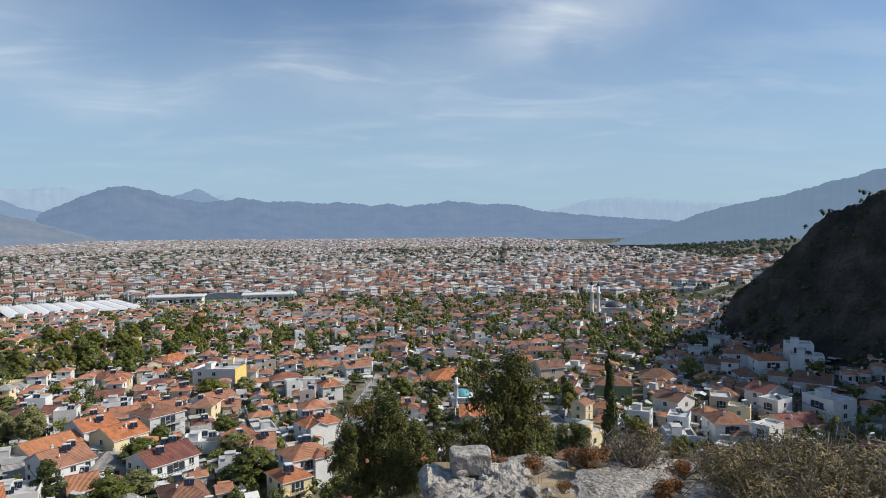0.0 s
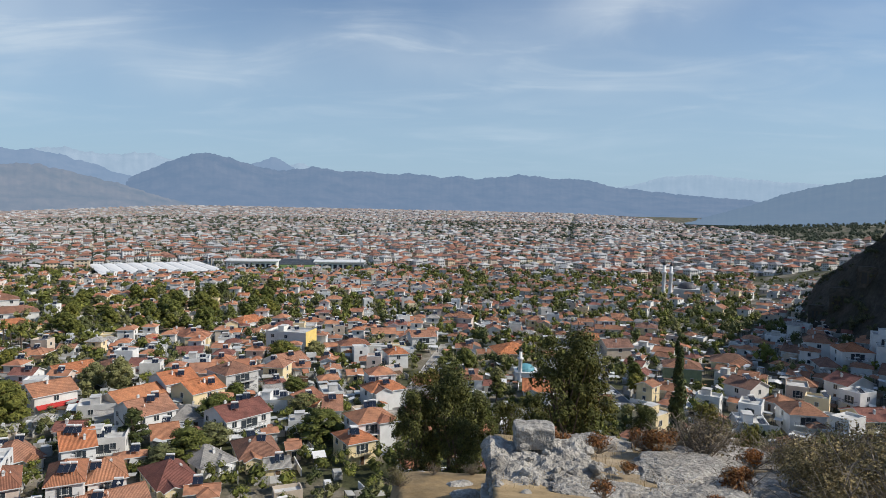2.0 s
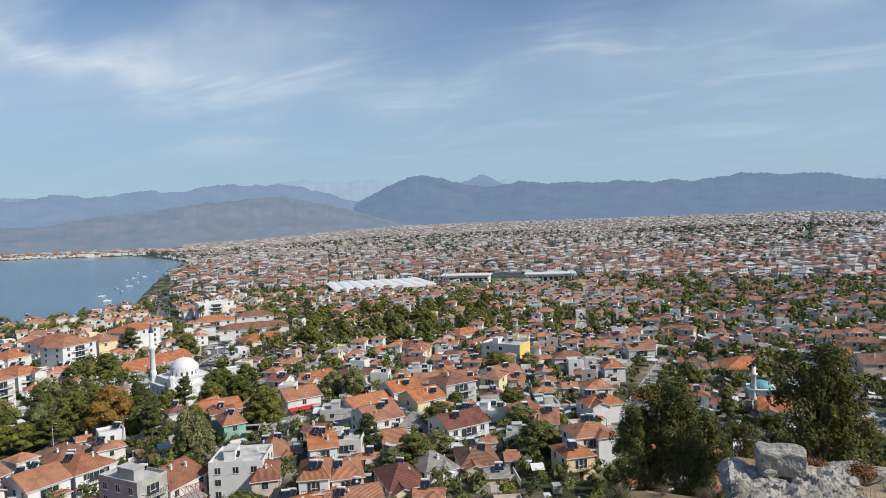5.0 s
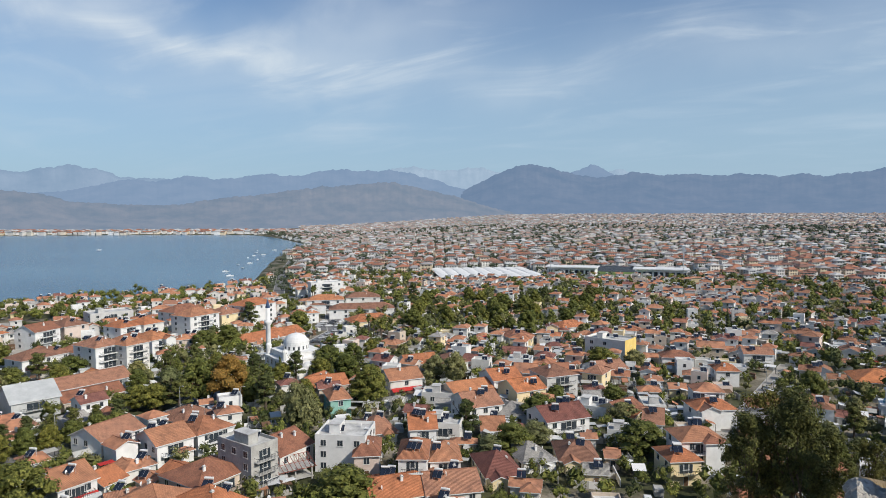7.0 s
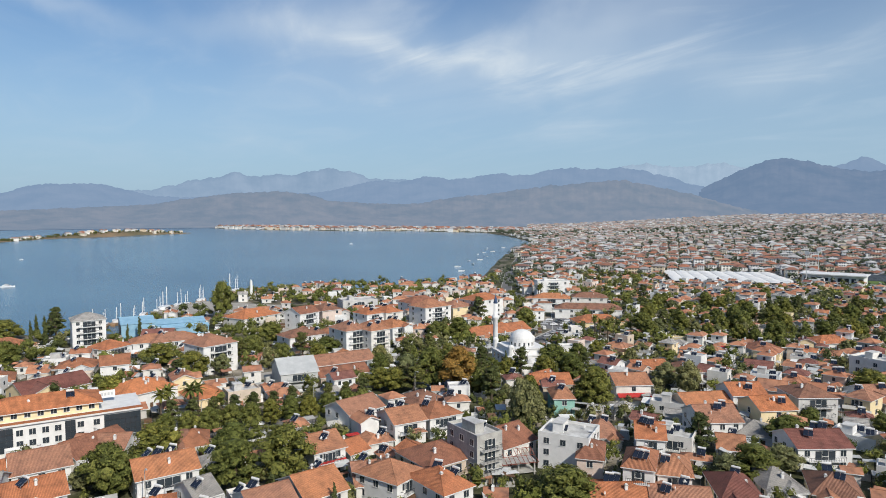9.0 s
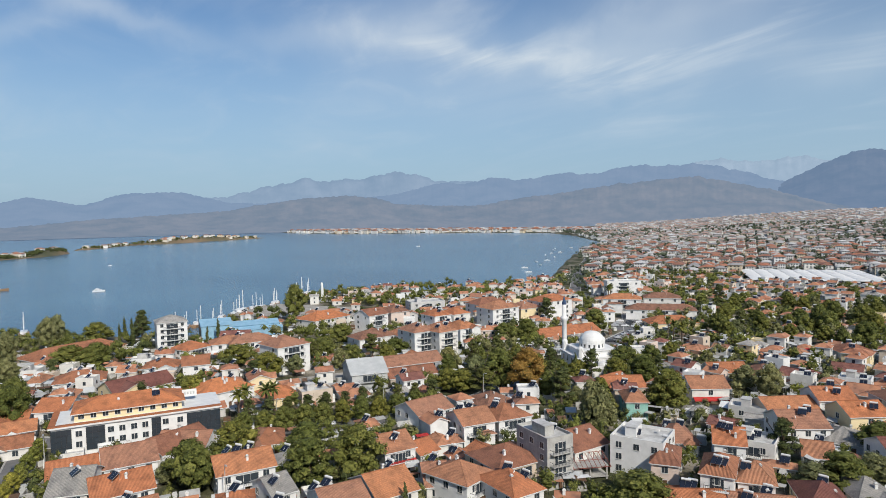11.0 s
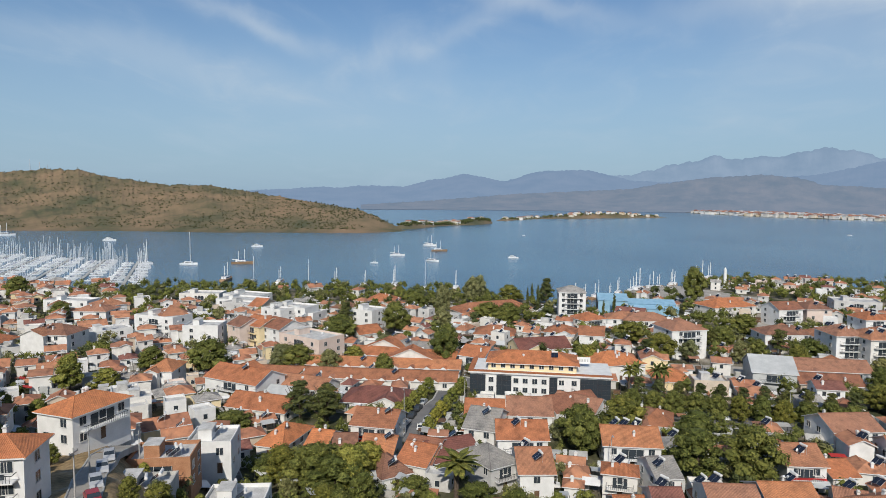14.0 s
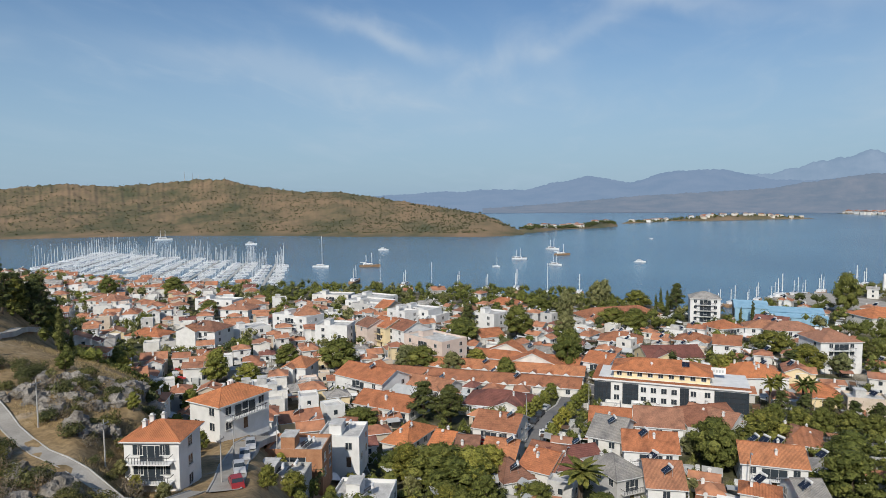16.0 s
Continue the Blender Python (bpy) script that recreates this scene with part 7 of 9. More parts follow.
for x, y, z, rot, w, d, fl, roof, wall, tile in mid_houses:
    m = pose(x, y, z, 0, 0, rot)
    walls, top, h, ridge = house_geo(w, d, fl, roof)
    if roof != "flat" and w > 6.2 and fill.random() < 0.65:
        ww, wl_, sx, sy = w * fill.uniform(0.4, 0.58), d / 2 + fill.uniform(1.2, 3.0), fill.choice((-0.2, 0.2)) * w, fill.choice((-1, 1))
        wall2, top2, _, _ = house_geo(wl_, ww, max(1, fl - fill.choice((0, 1))), fill.choice(("hip", "gable")))
        m2 = m @ pose(sx, sy * wl_ / 2, 0.01, 0, 0, 90)
        wall2.m = [MIDKEY[wall]] * len(wall2.m)
        top2.m = [{"": 6, "new": 6, "maroon": 7, "grey": 8, "old": 13}[tile] if k in (0, 2) else 0 for k in top2.m]
        mid.add(wall2, m2)
        mid.add(top2, m2)
    walls.m = [MIDKEY[wall]] * len(walls.m)
    mid.add(walls, m)
    if roof == "flat":
        top.m = [9] * len(top.m)
    else:
        rm = {"": 6, "new": 6, "maroon": 7, "grey": 8, "old": 13}[tile]
        top.m = [rm if k in (0, 2) else 0 for k in top.m]
    mid.add(top, m)
    for side, k, i, n, mw in wall_slots(w, d, fl, 3.3):
        if fill.random() < 0.85:
            q = Geo()
            q.add(WINQ, mw)
            q.m = [10 if a == 0 else 11 for a in q.m]
            mid.add(q, m)
    if w > 6 and fill.random() < 0.85:
        cx, cy, cz = roof_spot(fill, w, d, roof, h)
        q = Geo()
        q.add(HEAT_G, pose(cx, cy, cz + 0.25, 0, 0, 22 - rot))
        q.m = [{0: 12, 1: 0, 2: 10}[a] for a in q.m]
        mid.add(q, m)
    if roof != "flat" and fill.random() < 0.6:
        cx, cy, cz = roof_spot(fill, w, d, roof, h)
        mid.add(CHIM_G, m @ pose(cx, cy, cz), 0)
M_ROOF_MID, n, l, b = mat("mid_roof_tiles", 0.85)
base = ramp(n, l, noise_node(n, l, 0.045, 2.0), steps(TILES), "LINEAR")
patch_ = ramp(n, l, noise_node(n, l, 0.5, 6.0), [(0.3, (0.5, 0.5, 0.53)), (0.48, (0.92, 0.9, 0.88)), (0.7, (1.2, 1.14, 1.06))])
l.new(blend(n, l, 1.0, base, patch_, "MULTIPLY"), b.inputs["Base Color"])
bump(n, l, b, noise_node(n, l, 3.0, 6.0), 0.5, 0.08)
tagged(new("houses", mid.data("houses", MIDMATS + [M_ROOF_MID, M_MAROON, M_GREYTILE, M_DECK, M_FRAME, M_GLASS, M_PANEL, M_OLDTILE])),
       "closely packed white houses with terracotta roofs", "houses", kind="stuff")


# yards between the houses: lean-to canopies, garden walls, tanks, sheds' sheets
yard_rnd = random.Random(63)
YARD = [M_WHITE, M_GREY, M_CONC, M_RED, M_DARK, M_WOOD, M_ROOF_MID]
yards = Geo()
spots = []
for k in range(9000):
    az, r = yard_rnd.uniform(-36, 128), math.sqrt(yard_rnd.uniform(112.0 ** 2, 360.0 ** 2))
    spots.append((az, r, -math.sin(radians(az)) * r, math.cos(radians(az)) * r))
yx, yy = np.array([q[2] for q in spots]), np.array([q[3] for q in spots])
yz, yd, yh = height(yx, yy), inland(yx, yy), castle_hill(yx, yy)
for (az, r, x, y), z, dd, hh in zip(spots, yz, yd, yh):
    i, j = int(x - OX), int(y - OY)
    if dd < 15 or hh > 9 or not (3 < i < ON - 4 and 3 < j < ON - 4) or taken[i, j] or not taken[i - 3:i + 4, j - 3:j + 4].any():
        continue
    q, kind = Geo(), yard_rnd.random()
    w, d = yard_rnd.uniform(1.6, 4.5), yard_rnd.uniform(1.4, 3.0)
    if kind < 0.5:
        h0, h1, m = yard_rnd.uniform(2.2, 3.2), yard_rnd.uniform(2.4, 3.6), yard_rnd.choice((0, 0, 1, 1, 2, 6, 6, 5, 2, 1)) if yard_rnd.random() < 0.97 else 3
        top = [(-w / 2, -d / 2, h0), (w / 2, -d / 2, h0), (w / 2, d / 2, h1), (-w / 2, d / 2, h1)]
        q.face(top, m)
        q.face([(a, b, c - 0.08) for a, b, c in top[::-1]], m)
        for a, b in zip(top, top[1:] + top[:1]):
            q.face([(a[0], a[1], a[2] - 0.08), (b[0], b[1], b[2] - 0.08), b, a], m)
        for a, b, c in top:
            q.box(a * 0.94 - 0.05, b * 0.94 - 0.05, -0.5, a * 0.94 + 0.05, b * 0.94 + 0.05, c - 0.05, 4, top=False)
    elif kind < 0.8:
        q.box(-w, -0.1, -0.8, w, 0.1, yard_rnd.uniform(1.2, 2.0), yard_rnd.choice((0, 0, 2, 2)))
        q.box(-0.1, 0.1, -0.8, 0.1, d, 1.5, 2)
    else:
        q.box(-w / 3, -d / 3, -0.8, w / 3, d / 3, yard_rnd.uniform(1.4, 2.6), yard_rnd.choice((0, 1, 2, 5)))
        q.box(-w / 3 - 0.1, -d / 3 - 0.1, 1.2, w / 3 + 0.1, d / 3 + 0.1, 1.3, 1, True)
    yards.add(q, pose(x, y, float(z), 0, 0, district(az, r)[0] + yard_rnd.choice((0, 90)) + yard_rnd.gauss(0, 6)))
tagged(new("yard_clutter", yards.data("yard_clutter", YARD)), "lean-to canopies, low walls and tanks in the yards", "yard clutter", kind="stuff")


ICO = bmesh.new()
bmesh.ops.create_icosphere(ICO, subdivisions=1, radius=0.95)
ICO_SMALL, CORE_FACES = [tuple(v.co) for v in ICO.verts], np.array([[v.index for v in f.verts] for f in ICO.faces])
ICO.free()
OCTA = [(1, 0, 0), (0, 1, 0), (-1, 0, 0), (0, -1, 0), (0, 0, 1), (0, 0, -1)]
OCTA_FACES = np.array([(0, 1, 4), (1, 2, 4), (2, 3, 4), (3, 0, 4), (1, 0, 5), (2, 1, 5), (3, 2, 5), (0, 3, 5)])


def joined_trees(name, label, spots, leaf, blobs, leaves, size, seed, fine=False):
    """Crowns of small leaf sprays, many trees in one mesh."""
    g = np.random.default_rng(seed)
    n = len(spots)
    if not n:
        return
    x, y, z, s = (np.array([t[i] for t in spots]) for i in range(4))
    B, L = blobs, leaves
    bc = g.normal(0, 1, (n, B, 3)) * np.array([1.35, 1.35, 0.9])
    bc[..., 2] += 3.9
    v = g.normal(0, 1, (n, B, L, 3))
    v /= np.linalg.norm(v, axis=-1, keepdims=True)
    v[..., 2] = np.where(v[..., 2] < -0.4, -v[..., 2], v[..., 2])
    br = g.uniform(1.2, 2.2, (n, B, 1, 1))
    p = bc[:, :, None, :] + v * br * g.uniform(0.82, 1.08, (n, B, L, 1))
    nr = v + g.uniform(-0.35, 0.35, v.shape) + np.array([0, 0, 0.25])
    nr /= np.linalg.norm(nr, axis=-1, keepdims=True)
    a = np.cross(nr, g.normal(0, 1, v.shape))
    a /= np.linalg.norm(a, axis=-1, keepdims=True) + 1e-9
    bb = np.cross(nr, a)
    sz = size * g.uniform(0.6, 1.2, (n, B, L, 1))
    quad = np.stack([p + a * sz, p + bb * sz * 0.95, p - a * sz * 0.55 - bb * sz * 0.85], -2)
    verts = [quad * s[:, None, None, None, None]]
    # the dense heart of each clump
    cv, cf = (np.array(ICO_SMALL), CORE_FACES) if fine else (np.array(OCTA), OCTA_FACES)
    k = bc[:, :, None, :] + cv[None, None] * br * g.uniform(0.55, 0.85, (n, B, len(cv), 1))
    verts.append(k[:, :, cf] * s[:, None, None, None, None])
    for q in verts:
        q[..., 0] += x[:, None, None, None]
        q[..., 1] += y[:, None, None, None]
        q[..., 2] += z[:, None, None, None]
    verts = np.concatenate([q.reshape(-1, 3) for q in verts])
    me = bpy.data.meshes.new(name)
    nf = len(verts) // 3
    me.vertices.add(len(verts))
    me.vertices.foreach_set("co", verts.astype(np.float32).ravel())
    me.loops.add(nf * 3)
    me.loops.foreach_set("vertex_index", np.arange(nf * 3, dtype=np.int32))
    me.polygons.add(nf)
    me.polygons.foreach_set("loop_start", np.arange(0, nf * 3, 3, dtype=np.int32))
    me.materials.append(leaf)
    me.update(calc_edges=True)
    return tagged(new(name, me), label, "trees", kind="stuff")


groups = {0: [], 1: [], 2: [], 3: []}
for t in rest_trees:
    groups[fill.choice((0, 0, 0, 1, 2, 3))].append(t)
for k, (leaf, what) in enumerate(((M_LEAF, "dark green"), (M_YGREEN, "yellow-green"), (M_OLIVE, "grey-green"), (M_PINE, "deep green"))):
    joined_trees("trees", f"{what} garden and street trees between the houses", groups[k], leaf, 6, 26, 0.42, 30 + k)


# ---- far town ----
far = np.random.default_rng(9)


def far_town(name, label, count, r0, r1, az0, az1, size, floors, windows, keep, roofs=None):
    """Blocks of houses with hipped or flat roofs, in rough rows."""
    r = np.sqrt(far.uniform(r0 ** 2, r1 ** 2, count))
    az = far.uniform(az0, az1, count)
    x, y = -np.sin(np.radians(az)) * r, np.cos(np.radians(az)) * r
    # settle into rows of plots
    cell = size * 1.22
    t0 = radians(34)
    u, v = x * math.cos(t0) + y * math.sin(t0), -x * math.sin(t0) + y * math.cos(t0)
    iu, iv = np.round(u / cell), np.round(v / cell)
    _, first = np.unique(np.stack([iu, iv], 1), axis=0, return_index=True)
    ok = np.zeros(count, bool)
    ok[first] = True
    u, v = iu * cell + far.uniform(-0.16, 0.16, count) * cell, iv * cell + far.uniform(-0.16, 0.16, count) * cell
    x, y = u * math.cos(t0) - v * math.sin(t0), u * math.sin(t0) + v * math.cos(t0)
    ok &= inland(x, y) > 10
    ok &= (iv % 8 != 3)
    ok &= keep(x, y)
    ok &= far.random(count) > 0.08 + 0.22 * (field(x, y, 90, 3) > 0.35)
    x, y = x[ok], y[ok]
    n = len(x)
    z = height(x, y)
    w, d = far.uniform(0.75, 1.15, n) * size / 2, far.uniform(0.6, 0.9, n) * size / 2
    h = far.choice(floors, n) * 3.0
    rot = t0 + far.choice([0, math.pi / 2], n) + far.normal(0, 0.06, n)
    flat = far.random(n) < 0.12
    rise = np.where(flat, 0.3, d * 0.5)
    tx = np.array([-1, 1, 1, -1, -1, 1, 1, -1, -1.16, 1.16, 1.16, -1.16, -0.45, 0.45])
    ty = np.array([-1, -1, 1, 1, -1, -1, 1, 1, -1.22, -1.22, 1.22, 1.22, 0, 0])
    lx, ly = tx[None] * w[:, None], ty[None] * d[:, None]
    lz = np.zeros((n, 14))
    lz[:, :4] = -3
    lz[:, 4:12] = h[:, None]
    lz[:, 12:] = (h + rise)[:, None]
    F = [(0, 1, 5, 4), (1, 2, 6, 5), (2, 3, 7, 6), (3, 0, 4, 7), (8, 9, 13, 12), (9, 10, 13), (10, 11, 12, 13), (11, 8, 12)]
    M = [0] * 4 + [1] * 4
    nv = 14
    if windows:
        qx, qy, qz = [], [], []
        for sx, sy in ((0, -1), (0, 1), (1, 0), (-1, 0)):
            for row in (0.16, 0.5, 0.78):
                for col in (-0.55, 0.0, 0.55):
                    k = 0.13
                    for dc, dz in ((-k, 0), (k, 0), (k, 0.13), (-k, 0.13)):
                        qx.append(sx * 1.012 if sx else col + dc)
                        qy.append(sy * 1.015 if sy else col + dc)
                        qz.append(row + dz)
        nq = len(qx) // 4
        lx = np.concatenate([lx, np.array(qx)[None] * w[:, None]], 1)
        ly = np.concatenate([ly, np.array(qy)[None] * d[:, None]], 1)
        lz = np.concatenate([lz, np.array(qz)[None] * h[:, None]], 1)
        F += [tuple(14 + 4 * i + j for j in range(4)) for i in range(nq)]
        M += [2] * nq
        nv += 4 * nq
    c, s = np.cos(rot)[:, None], np.sin(rot)[:, None]
    V = np.stack([x[:, None] + c * lx - s * ly, y[:, None] + s * lx + c * ly, z[:, None] + lz], -1).reshape(-1, 3)
    faces = [tuple(i * nv + j for j in f) for i in range(n) for f in F]
    ob = mesh_from(name, V, faces, [M_FARWALL, roofs or M_FARROOF, M_GLASS], False, index=M * n)
    return tagged(ob, label, "houses", kind="stuff")


def clear(x, y):
    a, r = np.degrees(np.arctan2(-x, y)), np.hypot(x, y)
    i, j = np.clip((x - OX).astype(int), 0, ON - 1), np.clip((y - OY).astype(int), 0, ON - 1)
    inside = (x > OX) & (x < OX + ON) & (y > OY) & (y < OY + ON)
    return ~(inside & taken[i, j]) & ~((a < -21.5) & (r < 470))


def rear(x, y):
    a, r = np.degrees(np.arctan2(-x, y)), np.hypot(x, y)
    return (np.abs(x - 0.1007 * y + 20) > 10) & ~((a < -15.5) & (r > 1850)) & ~((a < -5) & (r > 3180 + 115 * (a + 5)))


# roofs farther out are greyed and paled: haze painted into the tiles
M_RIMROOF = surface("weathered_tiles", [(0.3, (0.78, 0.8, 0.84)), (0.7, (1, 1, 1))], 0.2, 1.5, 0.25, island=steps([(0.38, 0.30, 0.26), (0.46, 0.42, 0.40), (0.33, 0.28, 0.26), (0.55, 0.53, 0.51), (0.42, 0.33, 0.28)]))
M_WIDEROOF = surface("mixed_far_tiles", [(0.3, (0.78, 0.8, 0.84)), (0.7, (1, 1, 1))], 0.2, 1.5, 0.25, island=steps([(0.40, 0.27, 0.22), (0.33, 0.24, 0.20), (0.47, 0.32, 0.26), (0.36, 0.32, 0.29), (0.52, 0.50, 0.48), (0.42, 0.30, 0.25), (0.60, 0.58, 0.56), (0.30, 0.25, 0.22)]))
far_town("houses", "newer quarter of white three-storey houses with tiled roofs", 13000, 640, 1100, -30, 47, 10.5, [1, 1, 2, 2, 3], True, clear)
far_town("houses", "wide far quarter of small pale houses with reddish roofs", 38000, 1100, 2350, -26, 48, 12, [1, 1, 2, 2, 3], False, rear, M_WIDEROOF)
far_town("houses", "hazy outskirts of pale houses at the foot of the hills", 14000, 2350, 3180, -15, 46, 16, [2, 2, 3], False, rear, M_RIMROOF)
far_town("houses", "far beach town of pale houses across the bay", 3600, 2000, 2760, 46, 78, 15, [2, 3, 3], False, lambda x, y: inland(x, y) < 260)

M_FARTREE = foliage("far_trees", (0.05, 0.065, 0.045), (0.075, 0.09, 0.06), (0.10, 0.115, 0.075))
# dark trees through the far quarters
spots = []
rr = np.sqrt(far.uniform(600.0 ** 2, 1900.0 ** 2, 7000))
aa = far.uniform(-28, 49, 7000)
fx, fy = -np.sin(np.radians(aa)) * rr, np.cos(np.radians(aa)) * rr
sel = (inland(fx, fy) > 6) & clear(fx, fy) & ((field(fx, fy, 120, 3) > 0.05) | (far.random(7000) < 0.35))
fz = height(fx, fy)
spots = [(fx[i], fy[i], fz[i], 0.9 + 0.00045 * rr[i]) for i in np.nonzero(sel)[0]]
# the wooded beach strip, and the far beach
for k in range(420):
    f = far.random()
    x0, y0 = -400 - f * 520, 380 + f * 560
    spots.append((x0 + far.uniform(-6, 40), y0 + far.uniform(-40, 8), 2.0, far.uniform(0.9, 1.3)))
for k in range(260):
    f = far.random()
    x0, y0 = -1060 - f * 480, 1010 + f * 280
    spots.append((x0 + far.uniform(10, 60), y0 + far.uniform(10, 70), 2.0, far.uniform(1.0, 1.6)))
joined_trees("trees", "dark green trees scattered through the far quarters", spots, M_FARTREE, 4, 9, 0.7, 50)

# low white sheds and long roofs in the far plain
for i in range(22):
    a, r = radians(far.uniform(-14, -6)), far.uniform(1250, 1900)
    x, y = -math.sin(a) * r, math.cos(a) * r
    g = Geo()
    w, d = far.uniform(30, 70), far.uniform(14, 26)
    walls, top, _, _ = house_geo(w, d, 2, "gable", 0.16)
    t = empty("warehouse", pose(x, y, ground_z(x, y), 0, 0, far.uniform(-25, 15)), "long pale warehouse with a low metal roof", "warehouse", "far warehouses")
    part("wall", walls, M_WHITE, t)
    part("roof", top, [M_GREY, M_WHITE, M_GREY], t)


# scrub on the peninsula and on the cliff
def scrub_on(ob, count, seed, keep, s0, s1):
    g = np.random.default_rng(seed)
    me = ob.data
    co = np.zeros(len(me.vertices) * 3)
    me.vertices.foreach_get("co", co)
    co = co.reshape(-1, 3)
    co = co[keep(co)]
    pick = co[g.integers(0, len(co), count)] + g.normal(0, 2.5, (count, 3)) * np.array([1, 1, 0])
    s = g.uniform(s0, s1, count)
    return [(p[0], p[1], p[2] - 3.1 * k, k) for p, k in zip(pick, s)]


M_SCRUBLEAF = foliage("scrub_crowns", (0.045, 0.05, 0.026), (0.07, 0.075, 0.04), (0.105, 0.105, 0.055))
pen = bpy.data.objects["peninsula_hill"]
sc = scrub_on(pen, 6500, 3, lambda c: (c[:, 2] > 4) & (np.hypot(c[:, 0], c[:, 1]) < 1850) & (field(c[:, 0], c[:, 1], 70, 3) > -0.35), 0.3, 0.9)
joined_trees("scrub", "dark olive scrub and pines over the peninsula hill", sc, M_SCRUBLEAF, 3, 5, 0.8, 61)
sc = scrub_on(cliff, 1000, 4, lambda c: c[:, 2] > 12, 0.35, 0.9)
joined_trees("scrub", "dark scrub clinging to the cliff", sc, M_SCRUBLEAF, 4, 14, 0.45, 62)

# islets and the low spit in the bay
def islet(name, label, pts, width, hgt, trees, houses_, seed):
    g = np.random.default_rng(seed)
    pts = np.array(pts, float)
    n = 60
    t = np.linspace(0, 1, n)
    seg = np.linspace(0, 1, len(pts))
    cx, cy = np.interp(t, seg, pts[:, 0]), np.interp(t, seg, pts[:, 1])
    dx, dy = np.gradient(cx), np.gradient(cy)
    k = np.hypot(dx, dy)
    nx, ny = -dy / k, dx / k
    s = np.linspace(-1, 1, 15)
    wid = width * np.sqrt(np.clip(1 - (2 * t - 1) ** 2, 0.001, 1)) * (0.7 + 0.3 * np.sin(9 * t + seed))
    X = cx[:, None] + nx[:, None] * wid[:, None] * s[None]
    Y = cy[:, None] + ny[:, None] * wid[:, None] * s[None]
    Zh = hgt * (0.55 + 0.45 * np.sin(7 * t + 1.7 * seed)) * np.sin(np.pi * t) ** 0.35
    Z = -1.2 + (Zh[:, None] + 1.2) * np.cos(s[None] * math.pi / 2) ** 0.8 + 0.08 * hgt * field(X, Y, 14, 3)
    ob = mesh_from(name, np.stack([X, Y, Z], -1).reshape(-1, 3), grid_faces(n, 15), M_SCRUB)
    tagged(ob, label, "islet", kind="structure")
    out = []
    V = np.stack([X, Y, Z], -1)[3:-3, 3:-3].reshape(-1, 3)
    for p in V[g.integers(0, len(V), trees)]:
        out.append((p[0], p[1], p[2] - 2.0, g.uniform(0.7, 1.3)))
    joined_trees("trees", "dark pines on the low spit", out, M_PINE, 4, 10, 0.7, seed)
    hs = Geo()
    for p in V[g.integers(0, len(V), houses_)]:
        w, tp, _, _ = house_geo(g.uniform(9, 16), 8, 2, "hip")
        m = pose(p[0], p[1], p[2], 0, 0, g.uniform(0, 180))
        hs.add(w, m)
        tp.m = [1 if q in (0, 2) else 0 for q in tp.m]
        hs.add(tp, m)
    if houses_:
        tagged(new("houses", hs.data("houses", [M_FARWALL, M_FARROOF])), "pale villas strewn along the islet", "houses", kind="stuff")


islet("islet_spit", "low wooded spit off the peninsula", [(-1190, -165), (-1380, -90), (-1500, 15)], 42, 14, 420, 14, 71)
islet("islet_long", "long low island with white villas", [(-1640, 25), (-1850, 150), (-1960, 330), (-2050, 560)], 55, 12, 260, 46, 72)


# ---- boats ----
M_HULL = surface("white_hull", [(0.3, (0.74, 0.75, 0.76)), (0.7, (0.82, 0.82, 0.82))], 0.5, 4.0, 0.06, 0.3, spec=0.5)
M_DECKWOOD = surface("teak_deck", [(0.3, (0.25, 0.15, 0.08)), (0.7, (0.36, 0.23, 0.13))], 1.0, 8.0, 0.2, 0.6)
M_MAST = surface("pale_mast", [(0.3, (0.66, 0.66, 0.66)), (0.7, (0.78, 0.78, 0.78))], 1.0, 4.0, 0.05, 0.4)


def hull_geo(L, B, free):
    g = Geo()
    n = 9
    secs = []
    for i in range(n):
        q = i / (n - 1)
        b = B / 2 * (math.sin(math.pi * (0.18 + 0.82 * q) ** 0.85) ** 0.55 if q < 1 else 0.02) if q > 0 else B / 2 * 0.72
        x = -L / 2 + L * q
        sheer = free * (1 + 0.35 * q * q)
        secs.append([(x, -b, sheer), (x - 0.03 * L * (q < 0.05), -b * 0.75, -0.1), (x, 0, -0.5), (x, b * 0.75, -0.1), (x, b, sheer)])
    for a, c in zip(secs, secs[1:]):
        for k in range(4):
            g.face([a[k], c[k], c[k + 1], a[k + 1]], 0)
        g.face([a[4], c[4], c[0], a[0]], 1)
    g.face(secs[0], 0)
    return g


